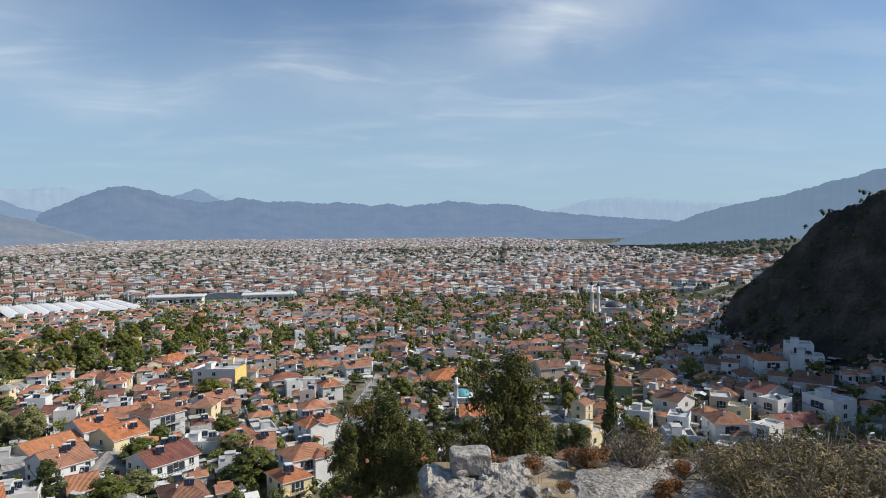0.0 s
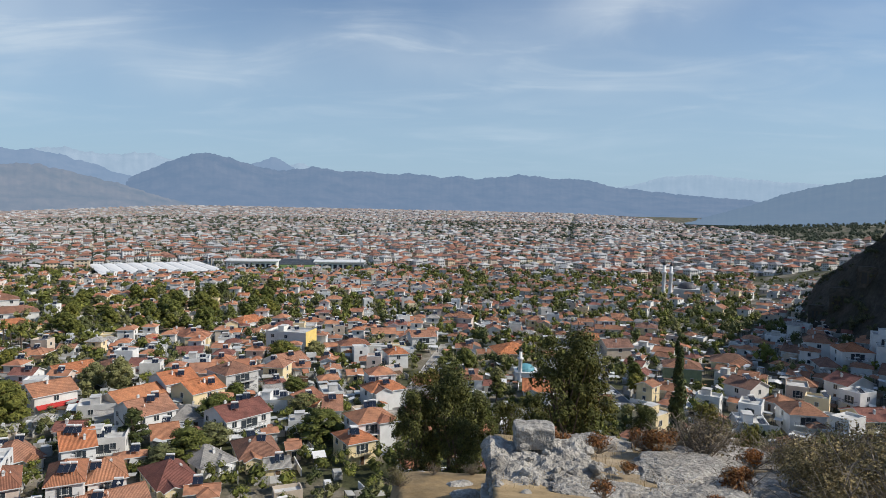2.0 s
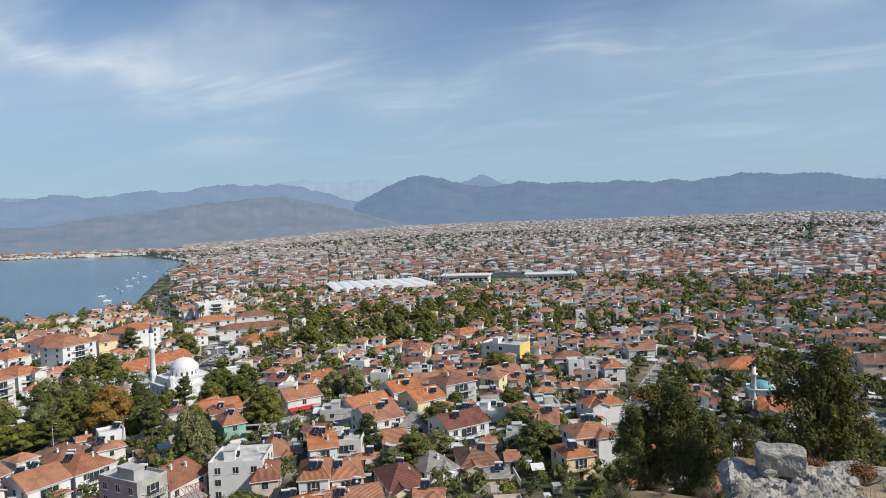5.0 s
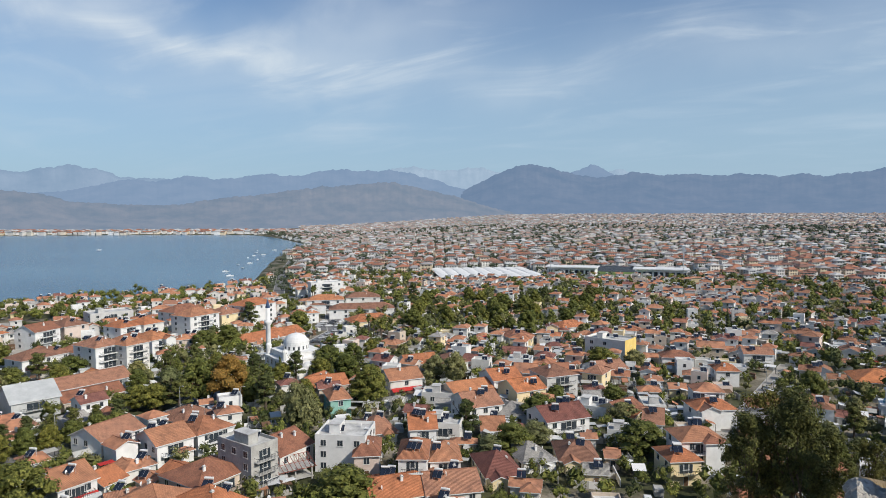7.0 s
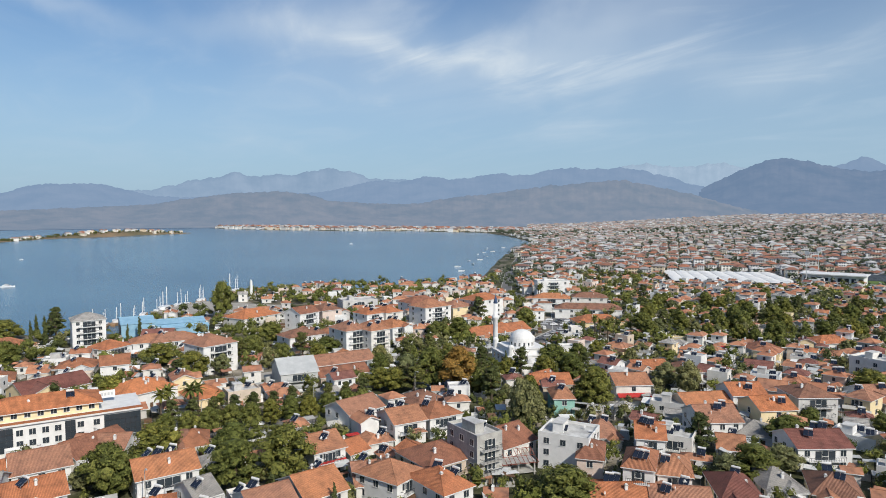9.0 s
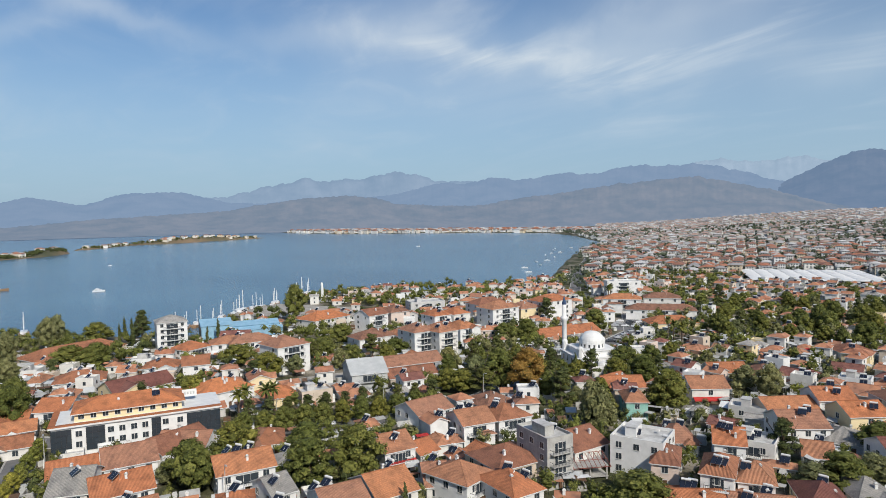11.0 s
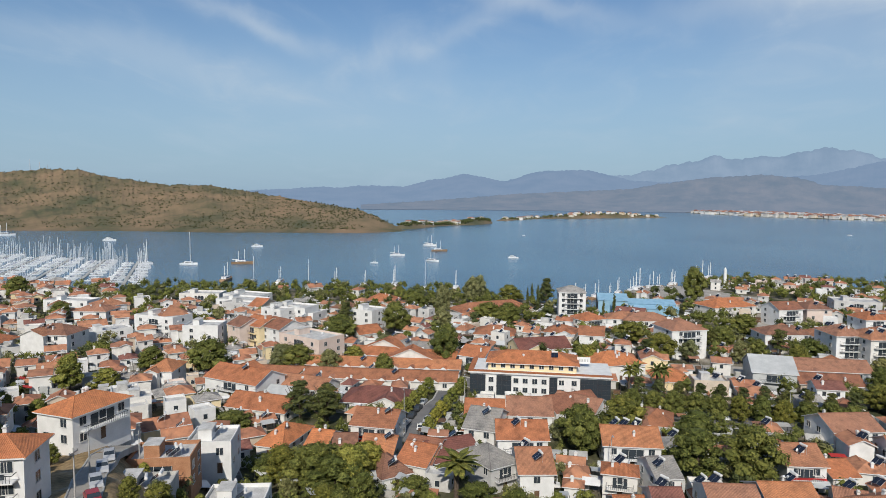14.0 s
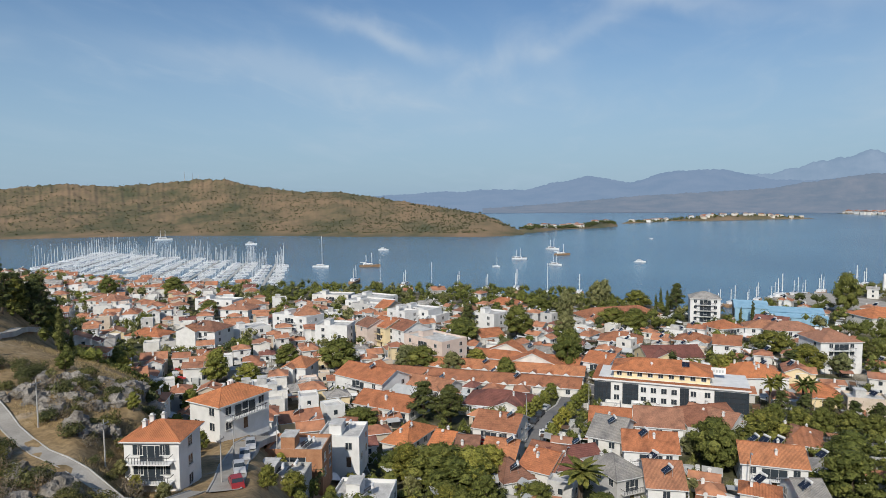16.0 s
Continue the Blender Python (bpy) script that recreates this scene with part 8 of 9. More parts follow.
def boat(name, L, masts, cabin, hullm, label, group, mast_h=1.25):
    t = empty(name, pose(0, 0, -480), label, "boat", group)
    part("hull", hull_geo(L, L * 0.29, L * 0.09), [hullm, M_DECKWOOD if masts > 1 else M_CONC], t)
    g = Geo()
    x0, x1 = cabin
    g.box(x0 * L, -L * 0.085, L * 0.08, x1 * L, L * 0.085, L * 0.17, 0, True)
    g.box(x0 * L + 0.05 * L, -L * 0.087, L * 0.115, x1 * L - 0.03 * L, L * 0.087, L * 0.145, 1)
    part("cabin", g, [M_HULL, M_GLASS], t)
    for i in range(masts):
        x = (0.08, -0.2, 0.28)[i] * L
        h = L * mast_h * (1 if i == 0 else 0.85)
        g = Geo()
        g.tube([(x, 0, L * 0.08), (x, 0, h)], [0.011 * L + 0.06, 0.008 * L + 0.06], 5)
        for f in (0.5, 0.75):
            g.box(x - 0.04, -L * 0.05, h * f, x + 0.04, L * 0.05, h * f + 0.06, 0, True)
        part("mast", g, M_MAST, t)
        g = Geo()
        g.tube([(x, 0, L * 0.2), (x - 0.3 * L, 0, L * 0.205)], [0.012 * L, 0.012 * L], 5)
        part("boom", g, M_HULL if i else M_SAIL, t)
    return t


M_SAIL = surface("blue_sail_cover", [(0.3, (0.05, 0.08, 0.16)), (0.7, (0.08, 0.12, 0.22))], 1.0, 4.0, 0.1, 0.8)
YACHTS = [boat("sailing_yacht", 12.5, 1, (-0.2, 0.2), M_HULL, "white sailing yacht with one bare mast in the marina", "marina yachts", 1.75),
          boat("sailing_yacht", 14.5, 1, (-0.25, 0.18), M_HULL, "large white sailing yacht with one bare mast", "marina yachts", 1.85)]
GULET = boat("wooden_gulet", 23, 2, (-0.32, 0.12), M_DECKWOOD, "wooden two-masted gulet at rest on the water", "gulets", 0.68)
WGULET = boat("white_gulet", 22, 2, (-0.32, 0.15), M_HULL, "white two-masted gulet at rest on the water", "gulets", 0.72)
CRUISER = boat("motor_yacht", 15, 0, (-0.38, 0.22), M_HULL, "white motor yacht on calm water", "motor boats")
g = Geo()
g.box(-4.0, -1.3, 2.5, 0.6, 1.3, 3.9, 0, True)
g.box(-4.05, -1.32, 3.0, 0.65, 1.32, 3.5, 1)
part("flybridge", g, [M_HULL, M_GLASS], CRUISER)
SMALL = boat("small_boat", 6.5, 0, (-0.1, 0.25), M_HULL, "small white moored boat", "small boats")


def float_at(src, x, y, rot, s=1.0):
    ob = copy_thing(src, pose(x, y, 0.0, 0, 0, rot))
    ob.scale = (s, s, s)
    return ob


for src, x, y, rot, s in ((GULET, -575, -221, 100, 1.1), (WGULET, -676, -93, 95, 0.9), (WGULET, -812, -70, 60, 1.1), (GULET, -735, -53, 100, 1.0), (WGULET, -622, -51, 60, 0.8),
                          (CRUISER, -666, 28, 80, 0.9), (YACHTS[0], -598, -104, 70, 0.8), (CRUISER, -765, -276, 100, 1.1), (YACHTS[1], -563, -266, 90, 1.4), (CRUISER, -830, -500, 100, 1.4),
                          (WGULET, -900, -700, 120, 1.5), (SMALL, -1150, 620, 40, 1.6), (CRUISER, -430, -8, 100, 0.8), (SMALL, -1040, 60, 90, 1.0)):
    float_at(src, x, y, rot, 0.78 * s)
# the marina: piers with yachts berthed on both sides
mar = random.Random(4)
berths = []
for i in range(8):
    f = i / 7
    bx0, by0 = -420 - 50 * f, -246 - 262 * f
    L = 165 + 50 * f
    rot = 205.5
    c, s = math.cos(radians(rot)), math.sin(radians(rot))
    t = empty("pier", pose(bx0 + c * (L / 2 + 8), by0 + s * (L / 2 + 8), 0, 0, 0, rot), "floating concrete pier with berthed yachts", "pier", "marina piers")
    g = Geo()
    g.box(-L / 2, -1.2, -0.5, L / 2, 1.2, 0.6, 0, True)
    part("deck", g, M_CONC, t)
    for k in range(int(L / 7.6)):
        for side in (-1, 1):
            u, v = 12 + k * 7.6, side * 7.5
            bx, by = bx0 + c * u - s * v, by0 + s * u + c * v
            if mar.random() < 0.85:
                berths.append((math.hypot(bx, by), bx, by, rot + 90 * side + mar.uniform(-2, 2), mar.uniform(0.5, 0.85)))
berths.sort()
wet = inland(np.array([q[1] for q in berths]), np.array([q[2] for q in berths]))
berths = [q for q, d in zip(berths, wet) if d < -8]
for _, bx, by, rot, s in berths[:110]:
    float_at(mar.choice(YACHTS), bx, by, rot, s)
moored = Geo()
for _, bx, by, rot, s in berths[110:]:
    m = pose(bx, by, 0, 0, 0, rot) @ Matrix.Scale(s, 4)
    for o in mar.choice(YACHTS).children:
        q = Geo()
        q.v = [tuple(v.co) for v in o.data.vertices]
        q.f = [tuple(p.vertices) for p in o.data.polygons]
        q.m = [1 if o.data.materials[p.material_index] in (M_GLASS, M_SAIL) else 2 if o.data.materials[p.material_index] == M_CONC else 0 for p in o.data.polygons]
        q.uv = [(0.0, 0.0)] * sum(len(f) for f in q.f)
        moored.add(q, m)
tagged(new("yachts", moored.data("yachts", [M_HULL, M_SAIL, M_CONC])), "packed white yachts with bare masts in the marina", "boats", kind="stuff")
# gulets along the town quay and the harbour front
for i in range(15):
    f = (i + mar.uniform(-0.35, 0.35)) / 14
    x, y = -384 - f * 118, 60 + f * 118
    float_at(mar.choice((GULET, WGULET)), x - 12 * 0.7, y + 12 * 0.2 - 8, 150 + mar.uniform(-12, 12), mar.uniform(0.55, 1.05))
for k in range(9):
    f = k / 8
    float_at(mar.choice((YACHTS[0], GULET, WGULET)), -462 + 30 * f, -190 + 170 * f, 175 + mar.uniform(-8, 8), mar.uniform(0.7, 1.0))
for k in range(12):
    f = k / 11
    float_at(SMALL, -520 - f * 330 - mar.uniform(12, 55), 450 + f * 340 - mar.uniform(0, 20), mar.uniform(0, 360), mar.uniform(0.7, 1.3))
for src in (*YACHTS, GULET, WGULET, CRUISER, SMALL):
    for o in list(src.children_recursive) + [src]:
        bpy.data.objects.remove(o)
# masts on the peninsula's top
for x, y, h in ((-1456, -1040, 22), (-1440, -1052, 27), (-1468, -1030, 16)):
    g = Geo()
    g.tube([(0, 0, -6), (0, 0, h)], [0.9, 0.4], 4)
    t = empty("radio_mast", pose(x, y, 112), "thin radio mast on the hilltop", "mast", "radio masts")
    part("pole", g, M_STEEL, t)


# ---- foreground: wall, rocks and scrub by the viewpoint ----
def rock_geo(rnd, r, squash=(1, 1, 0.8), sub=3, rough=0.28, blocky=0.0):
    bm = bmesh.new()
    bmesh.ops.create_icosphere(bm, subdivisions=sub, radius=1.0)
    off = Vector((rnd.uniform(0, 50), rnd.uniform(0, 50), rnd.uniform(0, 50)))
    for v in bm.verts:
        p = v.co.copy()
        if blocky:
            k = max(abs(p.x), abs(p.y), abs(p.z))
            p = p.lerp(p / k * 0.85, blocky)
        nz = noise.fractal(p * 1.6 + off, 1.0, 2.0, 4) * rough + noise.noise(p * 6 + off) * rough * 0.25
        p *= 1 + nz
        v.co = Vector((p.x * squash[0], p.y * squash[1], p.z * squash[2])) * r
    me = bpy.data.meshes.new("rock")
    bm.to_mesh(me)
    bm.free()
    return me


rr_ = random.Random(12)


def rock(x, y, z, r, squash=(1, 1, 0.8), blocky=0.0, m=None, label="pale weathered limestone rock on the ground", sub=3, rough=0.28, group="rocks"):
    me = rock_geo(rr_, r, squash, sub, rough, blocky)
    me.materials.append(m or M_STONE)
    ob = new("rock", me)
    ob.matrix_basis = pose(x, y, z, 0, 0, rr_.uniform(0, 90) if not blocky else rr_.uniform(-12, 12))
    return tagged(ob, label, "rock", group)


# the broken wall end: cut block on rubble masonry
def hewn(sx, sy, sz, cuts, rough, seed, scale=2.0):
    """A squared block, worn and chipped."""
    bm = bmesh.new()
    bmesh.ops.create_cube(bm, size=2.0)
    bmesh.ops.subdivide_edges(bm, edges=bm.edges[:], cuts=cuts, use_grid_fill=True)
    off = Vector((seed * 7.1, seed * 3.3, seed * 5.7))
    bm.normal_update()
    for v in bm.verts:
        p = Vector((v.co.x * sx, v.co.y * sy, v.co.z * sz))
        edge = sum(abs(c) > 0.97 for c in v.co)
        n_ = noise.fractal(p * scale + off, 0.9, 2.1, 5) + 0.5 * noise.noise(p * scale * 4 + off)
        p += v.normal * n_ * rough - v.normal * (0.35 * rough * max(0, edge - 1))
        v.co = p
    me = bpy.data.meshes.new("hewn")
    bm.to_mesh(me)
    bm.free()
    me.materials.append(M_STONE)
    return me


def wall_ruin():
    t = empty("ruined_wall", pose(0, 0, 0), "broken end of a pale rubble wall with a cut block", "wall")
    for name, x, y, z, sx, sy, sz, rot, cuts, rough, lab in (
            ("cut_block", 0.5, 12.3, 59.7, 0.37, 0.28, 0.21, 6, 16, 0.035, "grey squared block"),
            ("core", 0.62, 10.9, 58.5, 0.92, 1.7, 1.02, 3, 46, 0.13, "pale mortared rubble core"),
            ("core", 0.75, 8.6, 58.3, 0.85, 1.3, 1.05, -3, 40, 0.15, "pale mortared rubble core"),
            ("face_stone", -0.30, 10.2, 58.5, 0.12, 0.62, 0.85, 1, 12, 0.025, "grey dressed facing stone"),
            ("face_stone", -0.27, 8.9, 58.4, 0.12, 0.6, 0.85, 2, 12, 0.025, "grey dressed facing stone"),
            ("core", 1.75, 10.9, 58.55, 0.6, 1.2, 0.72, 14, 34, 0.16, "pale mortared rubble core")):
        o = part(name, hewn(sx, sy, sz, cuts, rough, x + y), None, t, lab)
        o.matrix_basis = pose(x, y, z, 0, 0, rot)
    for i in range(50):
        a, r = radians(rr_.uniform(-8, 1.2)), rr_.uniform(8.2, 12.4)
        x, y = -math.sin(a) * r, math.cos(a) * r
        s = rr_.uniform(0.04, 0.13)
        o = part("rubble_stone", RUBBLE[i % len(RUBBLE)], None, t)
        o.matrix_basis = pose(x, y, 59.52 + rr_.uniform(-0.04, 0.05), rr_.uniform(0, 90), 0, rr_.uniform(0, 360)) @ Matrix.Diagonal((s, s, s * 0.8, 1))


RUBBLE = []
for i in range(5):
    me = rock_geo(rr_, 1.0, (1, 0.8, 0.7), 2, 0.3, 0.3)
    me.materials.append(M_STONE)
    RUBBLE.append(me)
wall_ruin()
M_PALE = surface("pale_bare_rock", [(0.3, (0.30, 0.265, 0.22)), (0.5, (0.48, 0.44, 0.385)), (0.7, (0.66, 0.61, 0.54))], 1.8, 12.0, 0.6, 0.95, 1.0, 0.1)
for i in range(26):
    a, r = radians(rr_.uniform(-28, -3)), rr_.uniform(8.5, 15)
    x, y = -math.sin(a) * r, math.cos(a) * r
    rock(x, y, ground_z(x, y) - 0.05, rr_.uniform(0.3, 0.9), (1.3, 1.0, 0.24), m=M_PALE, sub=4, rough=0.42, label="pale flat limestone outcrop on the ledge")
for i in range(40):
    a, r = radians(rr_.uniform(-33, -1)), rr_.uniform(8, 15.5)
    x, y = -math.sin(a) * r, math.cos(a) * r
    s = rr_.uniform(0.05, 0.17)
    o = new("stone", RUBBLE[i % 5])
    o.matrix_basis = pose(x, y, ground_z(x, y) + 0.02, 0, 0, rr_.uniform(0, 360)) @ Matrix.Diagonal((s, s, s * 0.7, 1))
    tagged(o, "small loose pale stone on the ledge", "stone", "loose stones")
for i in range(14):
    a, r = radians(rr_.uniform(2, 11)), rr_.uniform(14, 21)
    x, y = -math.sin(a) * r, math.cos(a) * r
    rock(x, y, ground_z(x, y) - 0.1, rr_.uniform(0.2, 0.6), (1.2, 1, 0.5), label="pale rock on the bare terrace")

# outcrops on the spur slope
M_GREYROCK = surface("grey_rock", [(0.3, (0.16, 0.14, 0.115)), (0.5, (0.31, 0.28, 0.24)), (0.7, (0.46, 0.42, 0.37))], 0.4, 3.0, 0.55, 0.95, 1.0, 0.3)
for i in range(90):
    a, r = radians(rr_.uniform(130.5, 142)), rr_.uniform(78, 128)
    x, y = -math.sin(a) * r, math.cos(a) * r
    if is_free(x, y, 0, 4, 4):
        rock(x, y, ground_z(x, y) - 0.3, rr_.uniform(0.6, 2.0), (1.2, 1.0, 0.9), m=M_GREYROCK, label="grey jagged rock outcrop on the dry slope", rough=0.5, group="outcrops")
for x, y, s in ((-79, -86, 1.9), (-82, -90, 2.3), (-86, -88, 2.0), (-77, -91, 1.6), (-88, -93, 2.0), (-84, -83, 1.8), (-91, -90, 2.0), (-88, -84, 1.5), (-90, -80, 2.2), (-94, -84, 2.4), (-97, -80, 1.9), (-95, -88, 2.2), (-99, -85, 2.0), (-86, -79, 1.8)):
    rock(x, y, ground_z(x, y) - 0.6, s, (1.4, 1.2, 0.8), m=M_GREYROCK, label="grey jagged crag on the dry slope", rough=0.5, sub=4, group="outcrops")


def shrub_geo(seed, r, h, n, size, twigs=24):
    rnd = random.Random(seed)
    tw, lv = Geo(), Geo()
    for i in range(twigs):
        a, e = rnd.uniform(0, 6.28), rnd.uniform(0.3, 1.4)
        L = h * rnd.uniform(0.7, 1.15)
        d = Vector((math.cos(a) * math.cos(e), math.sin(a) * math.cos(e), math.sin(e)))
        p0 = Vector((rnd.uniform(-0.1, 0.1) * r, rnd.uniform(-0.1, 0.1) * r, -0.05))
        p1 = p0 + d * L * 0.5
        p2 = p0 + d * L + Vector((rnd.uniform(-0.15, 0.15), rnd.uniform(-0.15, 0.15), rnd.uniform(-0.1, 0.2))) * r
        tw.tube([tuple(p0), tuple(p1), tuple(p2)], [0.016, 0.011, 0.004], 3)
        for k in range(5):
            q = p1.lerp(p2, rnd.random())
            q2 = q + Vector((rnd.uniform(-1, 1), rnd.uniform(-1, 1), rnd.uniform(-0.2, 1))).normalized() * L * 0.28
            tw.tube([tuple(q), tuple(q2)], [0.007, 0.003], 3)
    for i in range(10):
        a, q = rnd.uniform(0, 6.28), rnd.random()
        blob_leaves(lv, rnd, (math.cos(a) * r * 0.55 * q, math.sin(a) * r * 0.55 * q, h * rnd.uniform(0.3, 0.75)), r * 0.42, n // 10, size, 0.8)
    return tw, lv


def shrub_proto(name, seed, r, h, n, size, leaf, label, group, twigs=24):
    t = empty(name, pose(0, 0, -470), label, "shrub", group)
    tw, lv = shrub_geo(seed, r, h, n, size, twigs)
    part("stem", tw, M_TWIG, t)
    part("foliage", lv, leaf, t)
    return t


M_TWIG = surface("grey_twig", [(0.3, (0.20, 0.16, 0.12)), (0.7, (0.33, 0.28, 0.22))], 3.0, 12.0, 0.2, 0.9)
DRY = [shrub_proto("dry_shrub", s, 1.0, 1.1, 600, 0.035, M_DRY, "leafless grey-brown thorny shrub on the ledge", "dry shrubs", 40) for s in (1, 2)]
RUST = [shrub_proto("rust_shrub", s, 0.45, 0.5, 700, 0.035, M_RUST, "low rust-brown dry shrub on pale rock", "rust shrubs") for s in (3, 4)]
M_OLIVE_DK = foliage("scrub_leaves", (0.05, 0.055, 0.02), (0.085, 0.09, 0.034), (0.14, 0.135, 0.055))
M_GOLD = foliage("dry_scrub_leaves", (0.15, 0.11, 0.05), (0.24, 0.185, 0.085), (0.36, 0.28, 0.14))
GREENB = [shrub_proto("green_shrub", s, 1.1, 1.0, 4200, 0.026, M_GOLD, "golden-olive half-dry scrubby bush on the ledge", "green shrubs", 60) for s in (5, 6, 7)]
GREENS = [shrub_proto("hill_shrub", s, 1.1, 1.0, 800, 0.085, M_OLIVE_DK, "olive-green bush on the dry slope", "hill shrubs", 8) for s in (8, 9)]
BARE = [shrub_proto("bare_shrub", 10, 1.0, 1.1, 200, 0.06, M_DRY, "bare brown bush on the dry slope", "hill shrubs", 14)]


def shrub(protos, az, r, s, lift=0.0):
    a = radians(az)
    x, y = -math.sin(a) * r, math.cos(a) * r
    ob = copy_thing(rr_.choice(protos), pose(x, y, ground_z(x, y) + lift, 0, 0, rr_.uniform(0, 360)))
    ob.scale = (s, s, s * rr_.uniform(0.85, 1.1))


for az, r, s in ((-16.4, 14.2, 1.0), (-17.6, 14.6, 0.8), (-15.4, 14.8, 0.7), (-22, 15, 0.7), (-24, 15.2, 0.8), (-33, 13.5, 1.1)):
    shrub(DRY, az, r, s)
for az, r, s in ((-12.6, 13.2, 1.1), (-13.4, 13.6, 1.2), (-8.0, 13, 0.8), (-18.8, 11.2, 0.9), (-19.6, 11.6, 0.8), (-16.8, 10.4, 0.6), (-8.6, 9.5, 0.6), (-4.2, 13.4, 0.6), (-5.2, 13.2, 0.7), (-10.4, 11.5, 0.55), (-11.2, 14.6, 0.9), (-17.6, 9.2, 0.7), (-20.3, 13.5, 0.9), (-6.6, 12.4, 0.4)):
    shrub(RUST, az, r, s * 0.9, 0.1)
for az, r, s in ((-25, 12.5, 0.9), (-27, 11.5, 1.1), (-28.5, 12.5, 1.2), (-30, 11, 1.2), (-31.5, 12, 1.3), (-33, 10.5, 1.2), (-34.5, 11.5, 1.4), (-36, 10, 1.4), (-29, 9.5, 1.0), (-32, 9, 1.1), (-26, 10, 0.8), (-37, 12, 1.5), (-39, 11, 1.5), (-23.4, 13.6, 0.8), (-27.5, 14.5, 1.0), (-31, 14.5, 1.2)):
    shrub(GREENB, az, r, s)
for az, r, s in ((6.5, 20.5, 0.35), (9.8, 19.5, 0.5), (11.0, 18.5, 0.6), (3.0, 20.8, 0.4)):
    shrub(DRY if rr_.random() < 0.4 else GREENB, az, r, s)
slope_r = random.Random(8)
for i in range(300):
    az, r = slope_r.uniform(129, 142), slope_r.uniform(58, 135)
    a = radians(az)
    x, y = -math.sin(a) * r, math.cos(a) * r
    if is_free(x, y, 0, 2, 2):
        shrub(slope_r.choice((BARE, GREENS, GREENS)), az, r, slope_r.uniform(0.9, 2.4))
for protos in (DRY, RUST, GREENB, GREENS, BARE):
    for p in protos:
        for o in list(p.children_recursive) + [p]:
            bpy.data.objects.remove(o)
for protos in PROTO.values():
    for p in protos:
        for o in list(p.children_recursive) + [p]:
            bpy.data.objects.remove(o)

# dry grass tufts over the spur and the ledge
def grass(name, label, spots, m, seed, h0, h1):
    g = np.random.default_rng(seed)
    xy = np.array(spots)
    z = height(xy[:, 0], xy[:, 1])
    n = len(xy)
    k = 5
    a = g.uniform(0, 6.28, (n, k))
    L = g.uniform(h0, h1, (n, k))
    bx, by = xy[:, 0, None] + g.normal(0, 0.12, (n, k)), xy[:, 1, None] + g.normal(0, 0.12, (n, k))
    w = 0.028 * L
    p0 = np.stack([bx - np.sin(a) * w, by + np.cos(a) * w, np.broadcast_to(z[:, None] - 0.05, (n, k))], -1)
    p1 = np.stack([bx + np.sin(a) * w, by - np.cos(a) * w, np.broadcast_to(z[:, None] - 0.05, (n, k))], -1)
    p2 = np.stack([bx + np.cos(a) * L * 0.5, by + np.sin(a) * L * 0.5, z[:, None] + L], -1)
    V = np.stack([p0, p1, p2], 2).reshape(-1, 3)
    ob = mesh_from(name, V, [(3 * i, 3 * i + 1, 3 * i + 2) for i in range(len(V) // 3)], m, False)
    tagged(ob, label, "grass", kind="stuff")


M_STRAW = foliage("dry_grass", (0.24, 0.17, 0.08), (0.36, 0.26, 0.13), (0.46, 0.35, 0.2))
gg = random.Random(31)
sp = []
while len(sp) < 9000:
    a, r = radians(gg.uniform(128, 143)), gg.uniform(55, 160)
    x, y = -math.sin(a) * r, math.cos(a) * r
    if math.sin(x * 0.21) * math.cos(y * 0.17) > -0.25 and not taken[int(x - OX), int(y - OY)]:
        sp.append((x, y))
grass("dry_grass", "straw-coloured dry grass on the hillside", sp, M_STRAW, 5, 0.35, 0.8)
sp = [(-math.sin(radians(a)) * r, math.cos(radians(a)) * r) for a, r in ((gg.uniform(-36, 11), gg.uniform(10, 15)) for _ in range(1100))]
grass("dry_grass", "sparse dry grass on the ledge", sp, M_STRAW, 6, 0.06, 0.2)


# ---- cars, poles, lamps ----
M_TYRE = surface("tyre", [(0.3, (0.015, 0.015, 0.015)), (0.7, (0.03, 0.03, 0.03))], 3.0, 9.0, 0.1, 0.9)


def car_paint(name, c):
    m, n, l, b = mat(name, 0.3, 0.0, 0.5)
    l.new(ramp(n, l, noise_node(n, l, 2.0), [(0.3, tuple(0.92 * v for v in c)), (0.7, c)]), b.inputs["Base Color"])
    return m


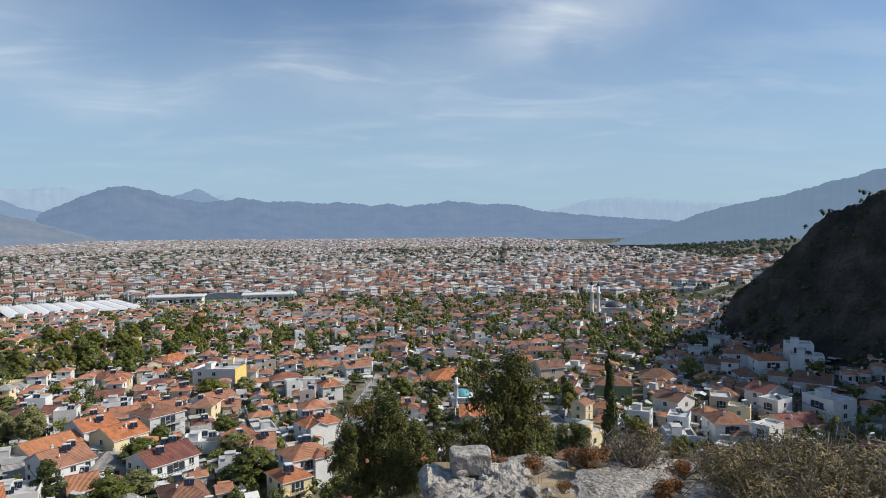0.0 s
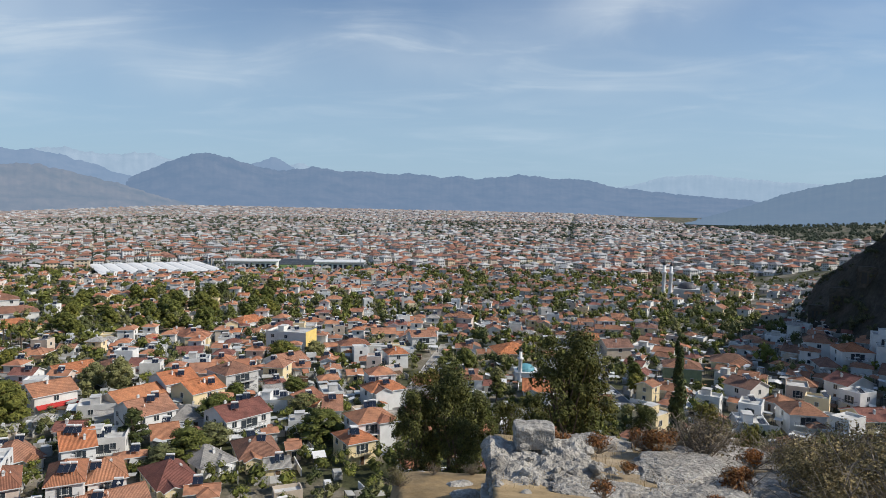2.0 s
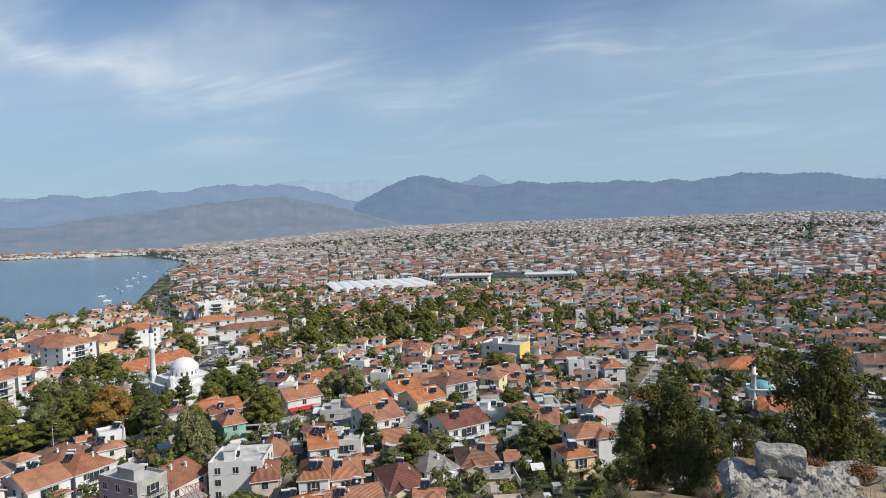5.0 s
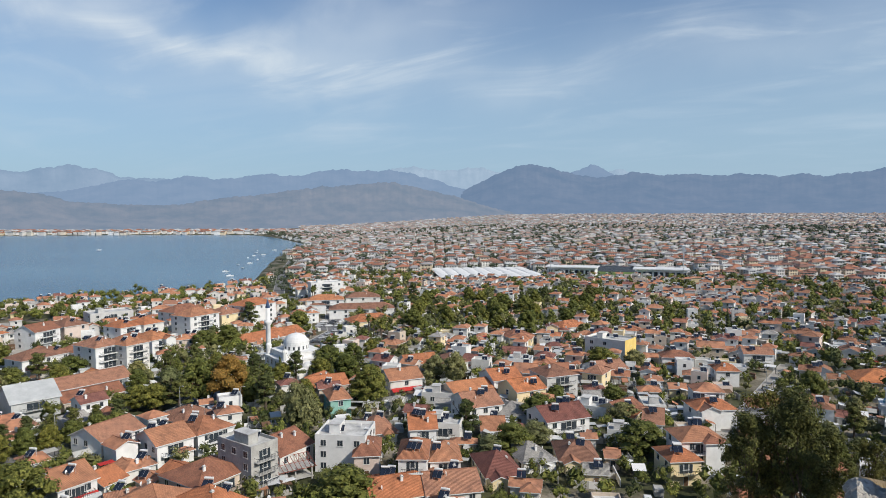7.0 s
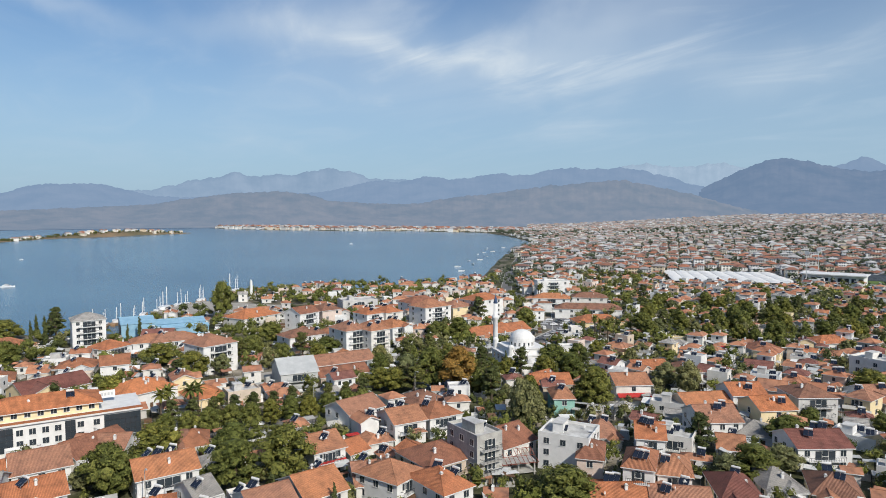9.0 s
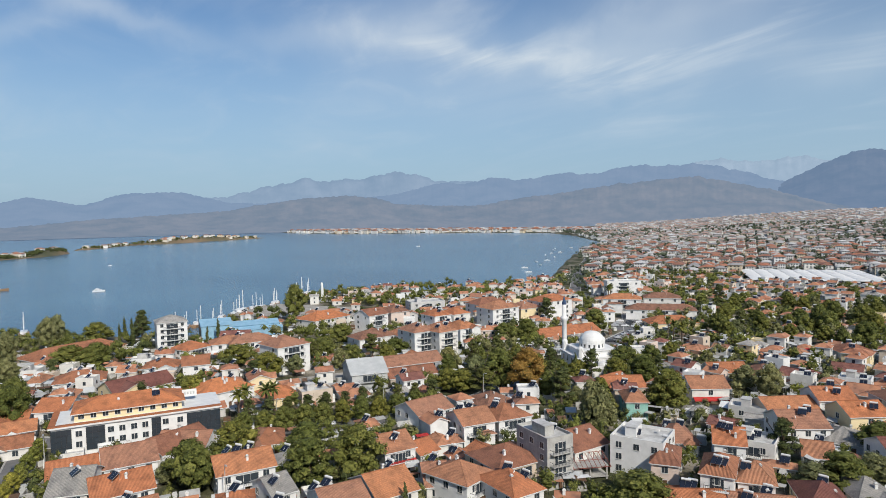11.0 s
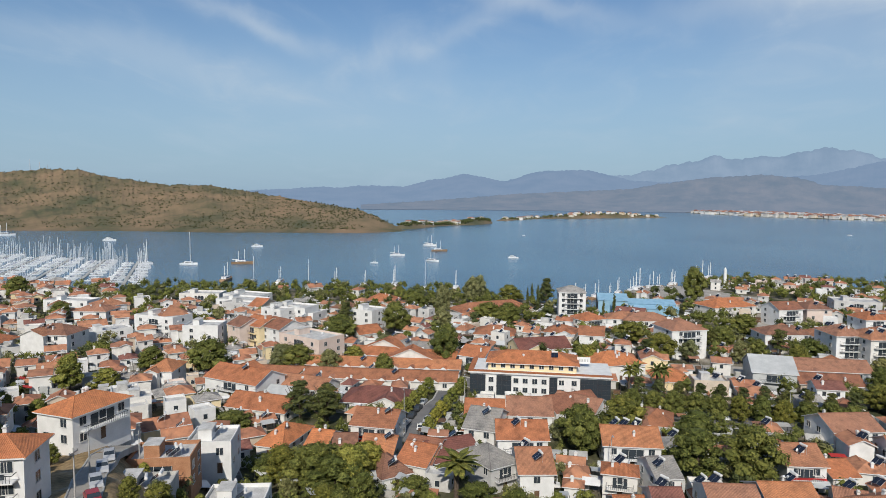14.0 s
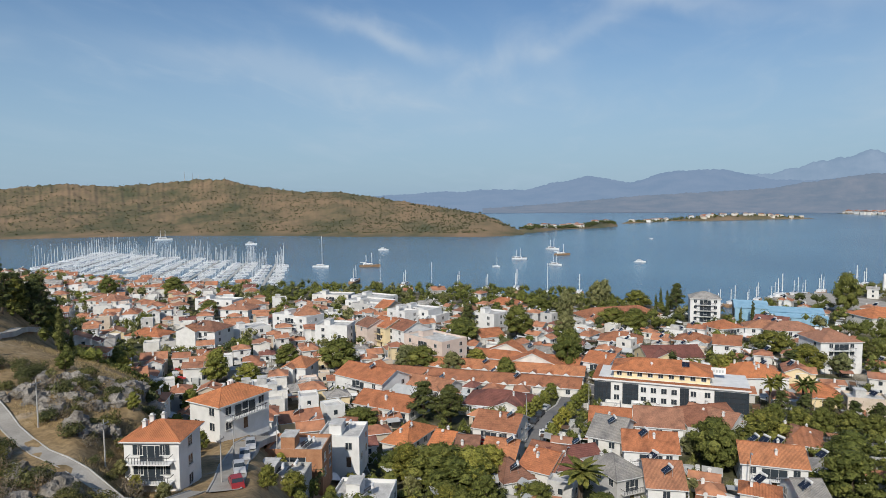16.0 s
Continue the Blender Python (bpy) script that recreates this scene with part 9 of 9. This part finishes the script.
def car_proto(paint, label):
    t = empty("car", pose(0, 0, -460), label, "car", "parked cars")
    g = Geo()
    prof = [(-2.1, 0.35), (-2.15, 0.75), (-1.5, 0.95), (-0.9, 1.42), (0.6, 1.45), (1.2, 0.98), (2.05, 0.82), (2.15, 0.4)]
    for s in (-0.85, 0.85):
        pts = [(x, s * (0.86 if z > 1.1 else 1.0), z) for x, z in prof]
        g.face(pts if s < 0 else pts[::-1], 0)
    for (x0, z0), (x1, z1) in zip(prof, prof[1:]):
        f0, f1 = (0.86 if z0 > 1.1 else 1.0) * 0.85, (0.86 if z1 > 1.1 else 1.0) * 0.85
        g.face([(x0, f0, z0), (x1, f1, z1), (x1, -f1, z1), (x0, -f0, z0)], 0)
    part("body", g, paint, t)
    g = Geo()
    g.face([(-1.45, 0.78, 1.0), (-0.95, 0.7, 1.4), (-0.95, -0.7, 1.4), (-1.45, -0.78, 1.0)][::-1], 0)
    g.face([(0.68, 0.7, 1.42), (1.17, 0.78, 1.02), (1.17, -0.78, 1.02), (0.68, -0.7, 1.42)][::-1], 0)
    g.v = [(x * 1.012, y, z + 0.02) for x, y, z in g.v]
    for s in (-1, 1):
        q = [(-1.25, s * 0.83, 1.0), (1.0, s * 0.83, 1.0), (0.55, s * 0.755, 1.38), (-0.85, s * 0.755, 1.38)]
        g.face(q if s < 0 else q[::-1], 0)
    part("glass", g, M_GLASS, t)
    for x in (-1.35, 1.35):
        for s in (-0.86, 0.7):
            g = Geo()
            g.tube([(x, s, 0.32), (x, s + 0.16, 0.32)], [0.32, 0.32], 10)
            part("wheel", g, M_TYRE, t)
    return t


CARS = [car_proto(car_paint("white_car_paint", (0.75, 0.75, 0.75)), "white parked car at the roadside"),
        car_proto(car_paint("silver_car_paint", (0.42, 0.43, 0.45)), "silver-grey parked car at the roadside"),
        car_proto(car_paint("dark_car_paint", (0.05, 0.055, 0.065)), "dark parked car at the roadside"),
        car_proto(car_paint("red_car_paint", (0.3, 0.03, 0.03)), "dark red parked car at the roadside")]
cr = random.Random(15)


def park(x, y, rot, which=None):
    src = CARS[which] if which is not None else cr.choice(CARS[:3] + CARS[:2])
    copy_thing(src, pose(x, y, ground_z(x, y) + 0.12, 0, 0, rot))


for i in range(5):
    park(-164 - i * 6, -22.3 + 1.0 * i, 168 + cr.uniform(-3, 3))
    park(-167 - i * 6, -16.6 + 1.1 * i, 168 + cr.uniform(-3, 3))
for x, y, rot, c in ((-98, -60.5, 30, 1), (-92, -58, 32, 1), (-84, -54, 35, 1), (-77, -50, 40, 3), (-122, -67, 22, 0), (-135, 14, 85, 0), (-153, 14, 80, 2), (-150, 16, 75, 1), (-183, 58, 78, 0), (-181, 66, 80, 0), (-177, 100, 95, 0)):
    park(x, y, rot, c)
for i in range(5):
    for j in range(3):
        park(-251 + i * 4.2 - j * 4, 254 + i * 3.2 + j * 6, 45 + cr.uniform(-4, 4))
for i in range(6):
    park(29 + i * 1.3, 262 - i * 8, 100)
    park(-222 - i * 4, 222 + i * 9, 62)
for p in CARS:
    for o in list(p.children_recursive) + [p]:
        bpy.data.objects.remove(o)


def pole(x, y, h, lamp=False, wood=False):
    t = empty("street_lamp" if lamp else "utility_pole", pose(x, y, ground_z(x, y)), "tall grey street lamp with a curved arm" if lamp else "grey concrete utility pole with cross-arm", "street lamp" if lamp else "pole", "street lamps" if lamp else "utility poles")
    g = Geo()
    g.tube([(0, 0, -0.5), (0, 0, h)], [0.13, 0.08], 6)
    part("post", g, M_CONC, t)
    g = Geo()
    if lamp:
        g.tube([(0, 0, h), (0.5, 0, h + 0.5), (1.4, 0, h + 0.6)], [0.06, 0.05, 0.05], 5)
        part("arm", g, M_STEEL, t)
        g = Geo()
        g.box(1.2, -0.15, h + 0.5, 1.9, 0.15, h + 0.66, 0, True)
        part("lantern", g, M_STEEL, t)
    else:
        g.box(-0.9, -0.06, h - 0.7, 0.9, 0.06, h - 0.58, 0, True)
        for x_ in (-0.8, 0, 0.8):
            g.box(x_ - 0.05, -0.05, h - 0.58, x_ + 0.05, 0.05, h - 0.4, 0)
        part("cross_arm", g, M_CONC, t)


for x, y, h in ((-73, -79, 7), (-71, -66, 6.5), (-78, -53, 7), (-106, -60, 7), (-92, -60, 7), (58, 152, 9), (64, 158, 8), (-30, 246, 9), (-37, 205, 8), (-108, -128, 8), (45, 200, 8), (-98, -119, 8)):
    pole(x, y, h)
for x, y in ((-172, -22), (-186, 52), (-181, 84), (-140, 62), (-150, 108), (-188, -6), (-160, 128), (-142, 28), (-206, 190), (-176, 118)):
    pole(x, y, 9, True)
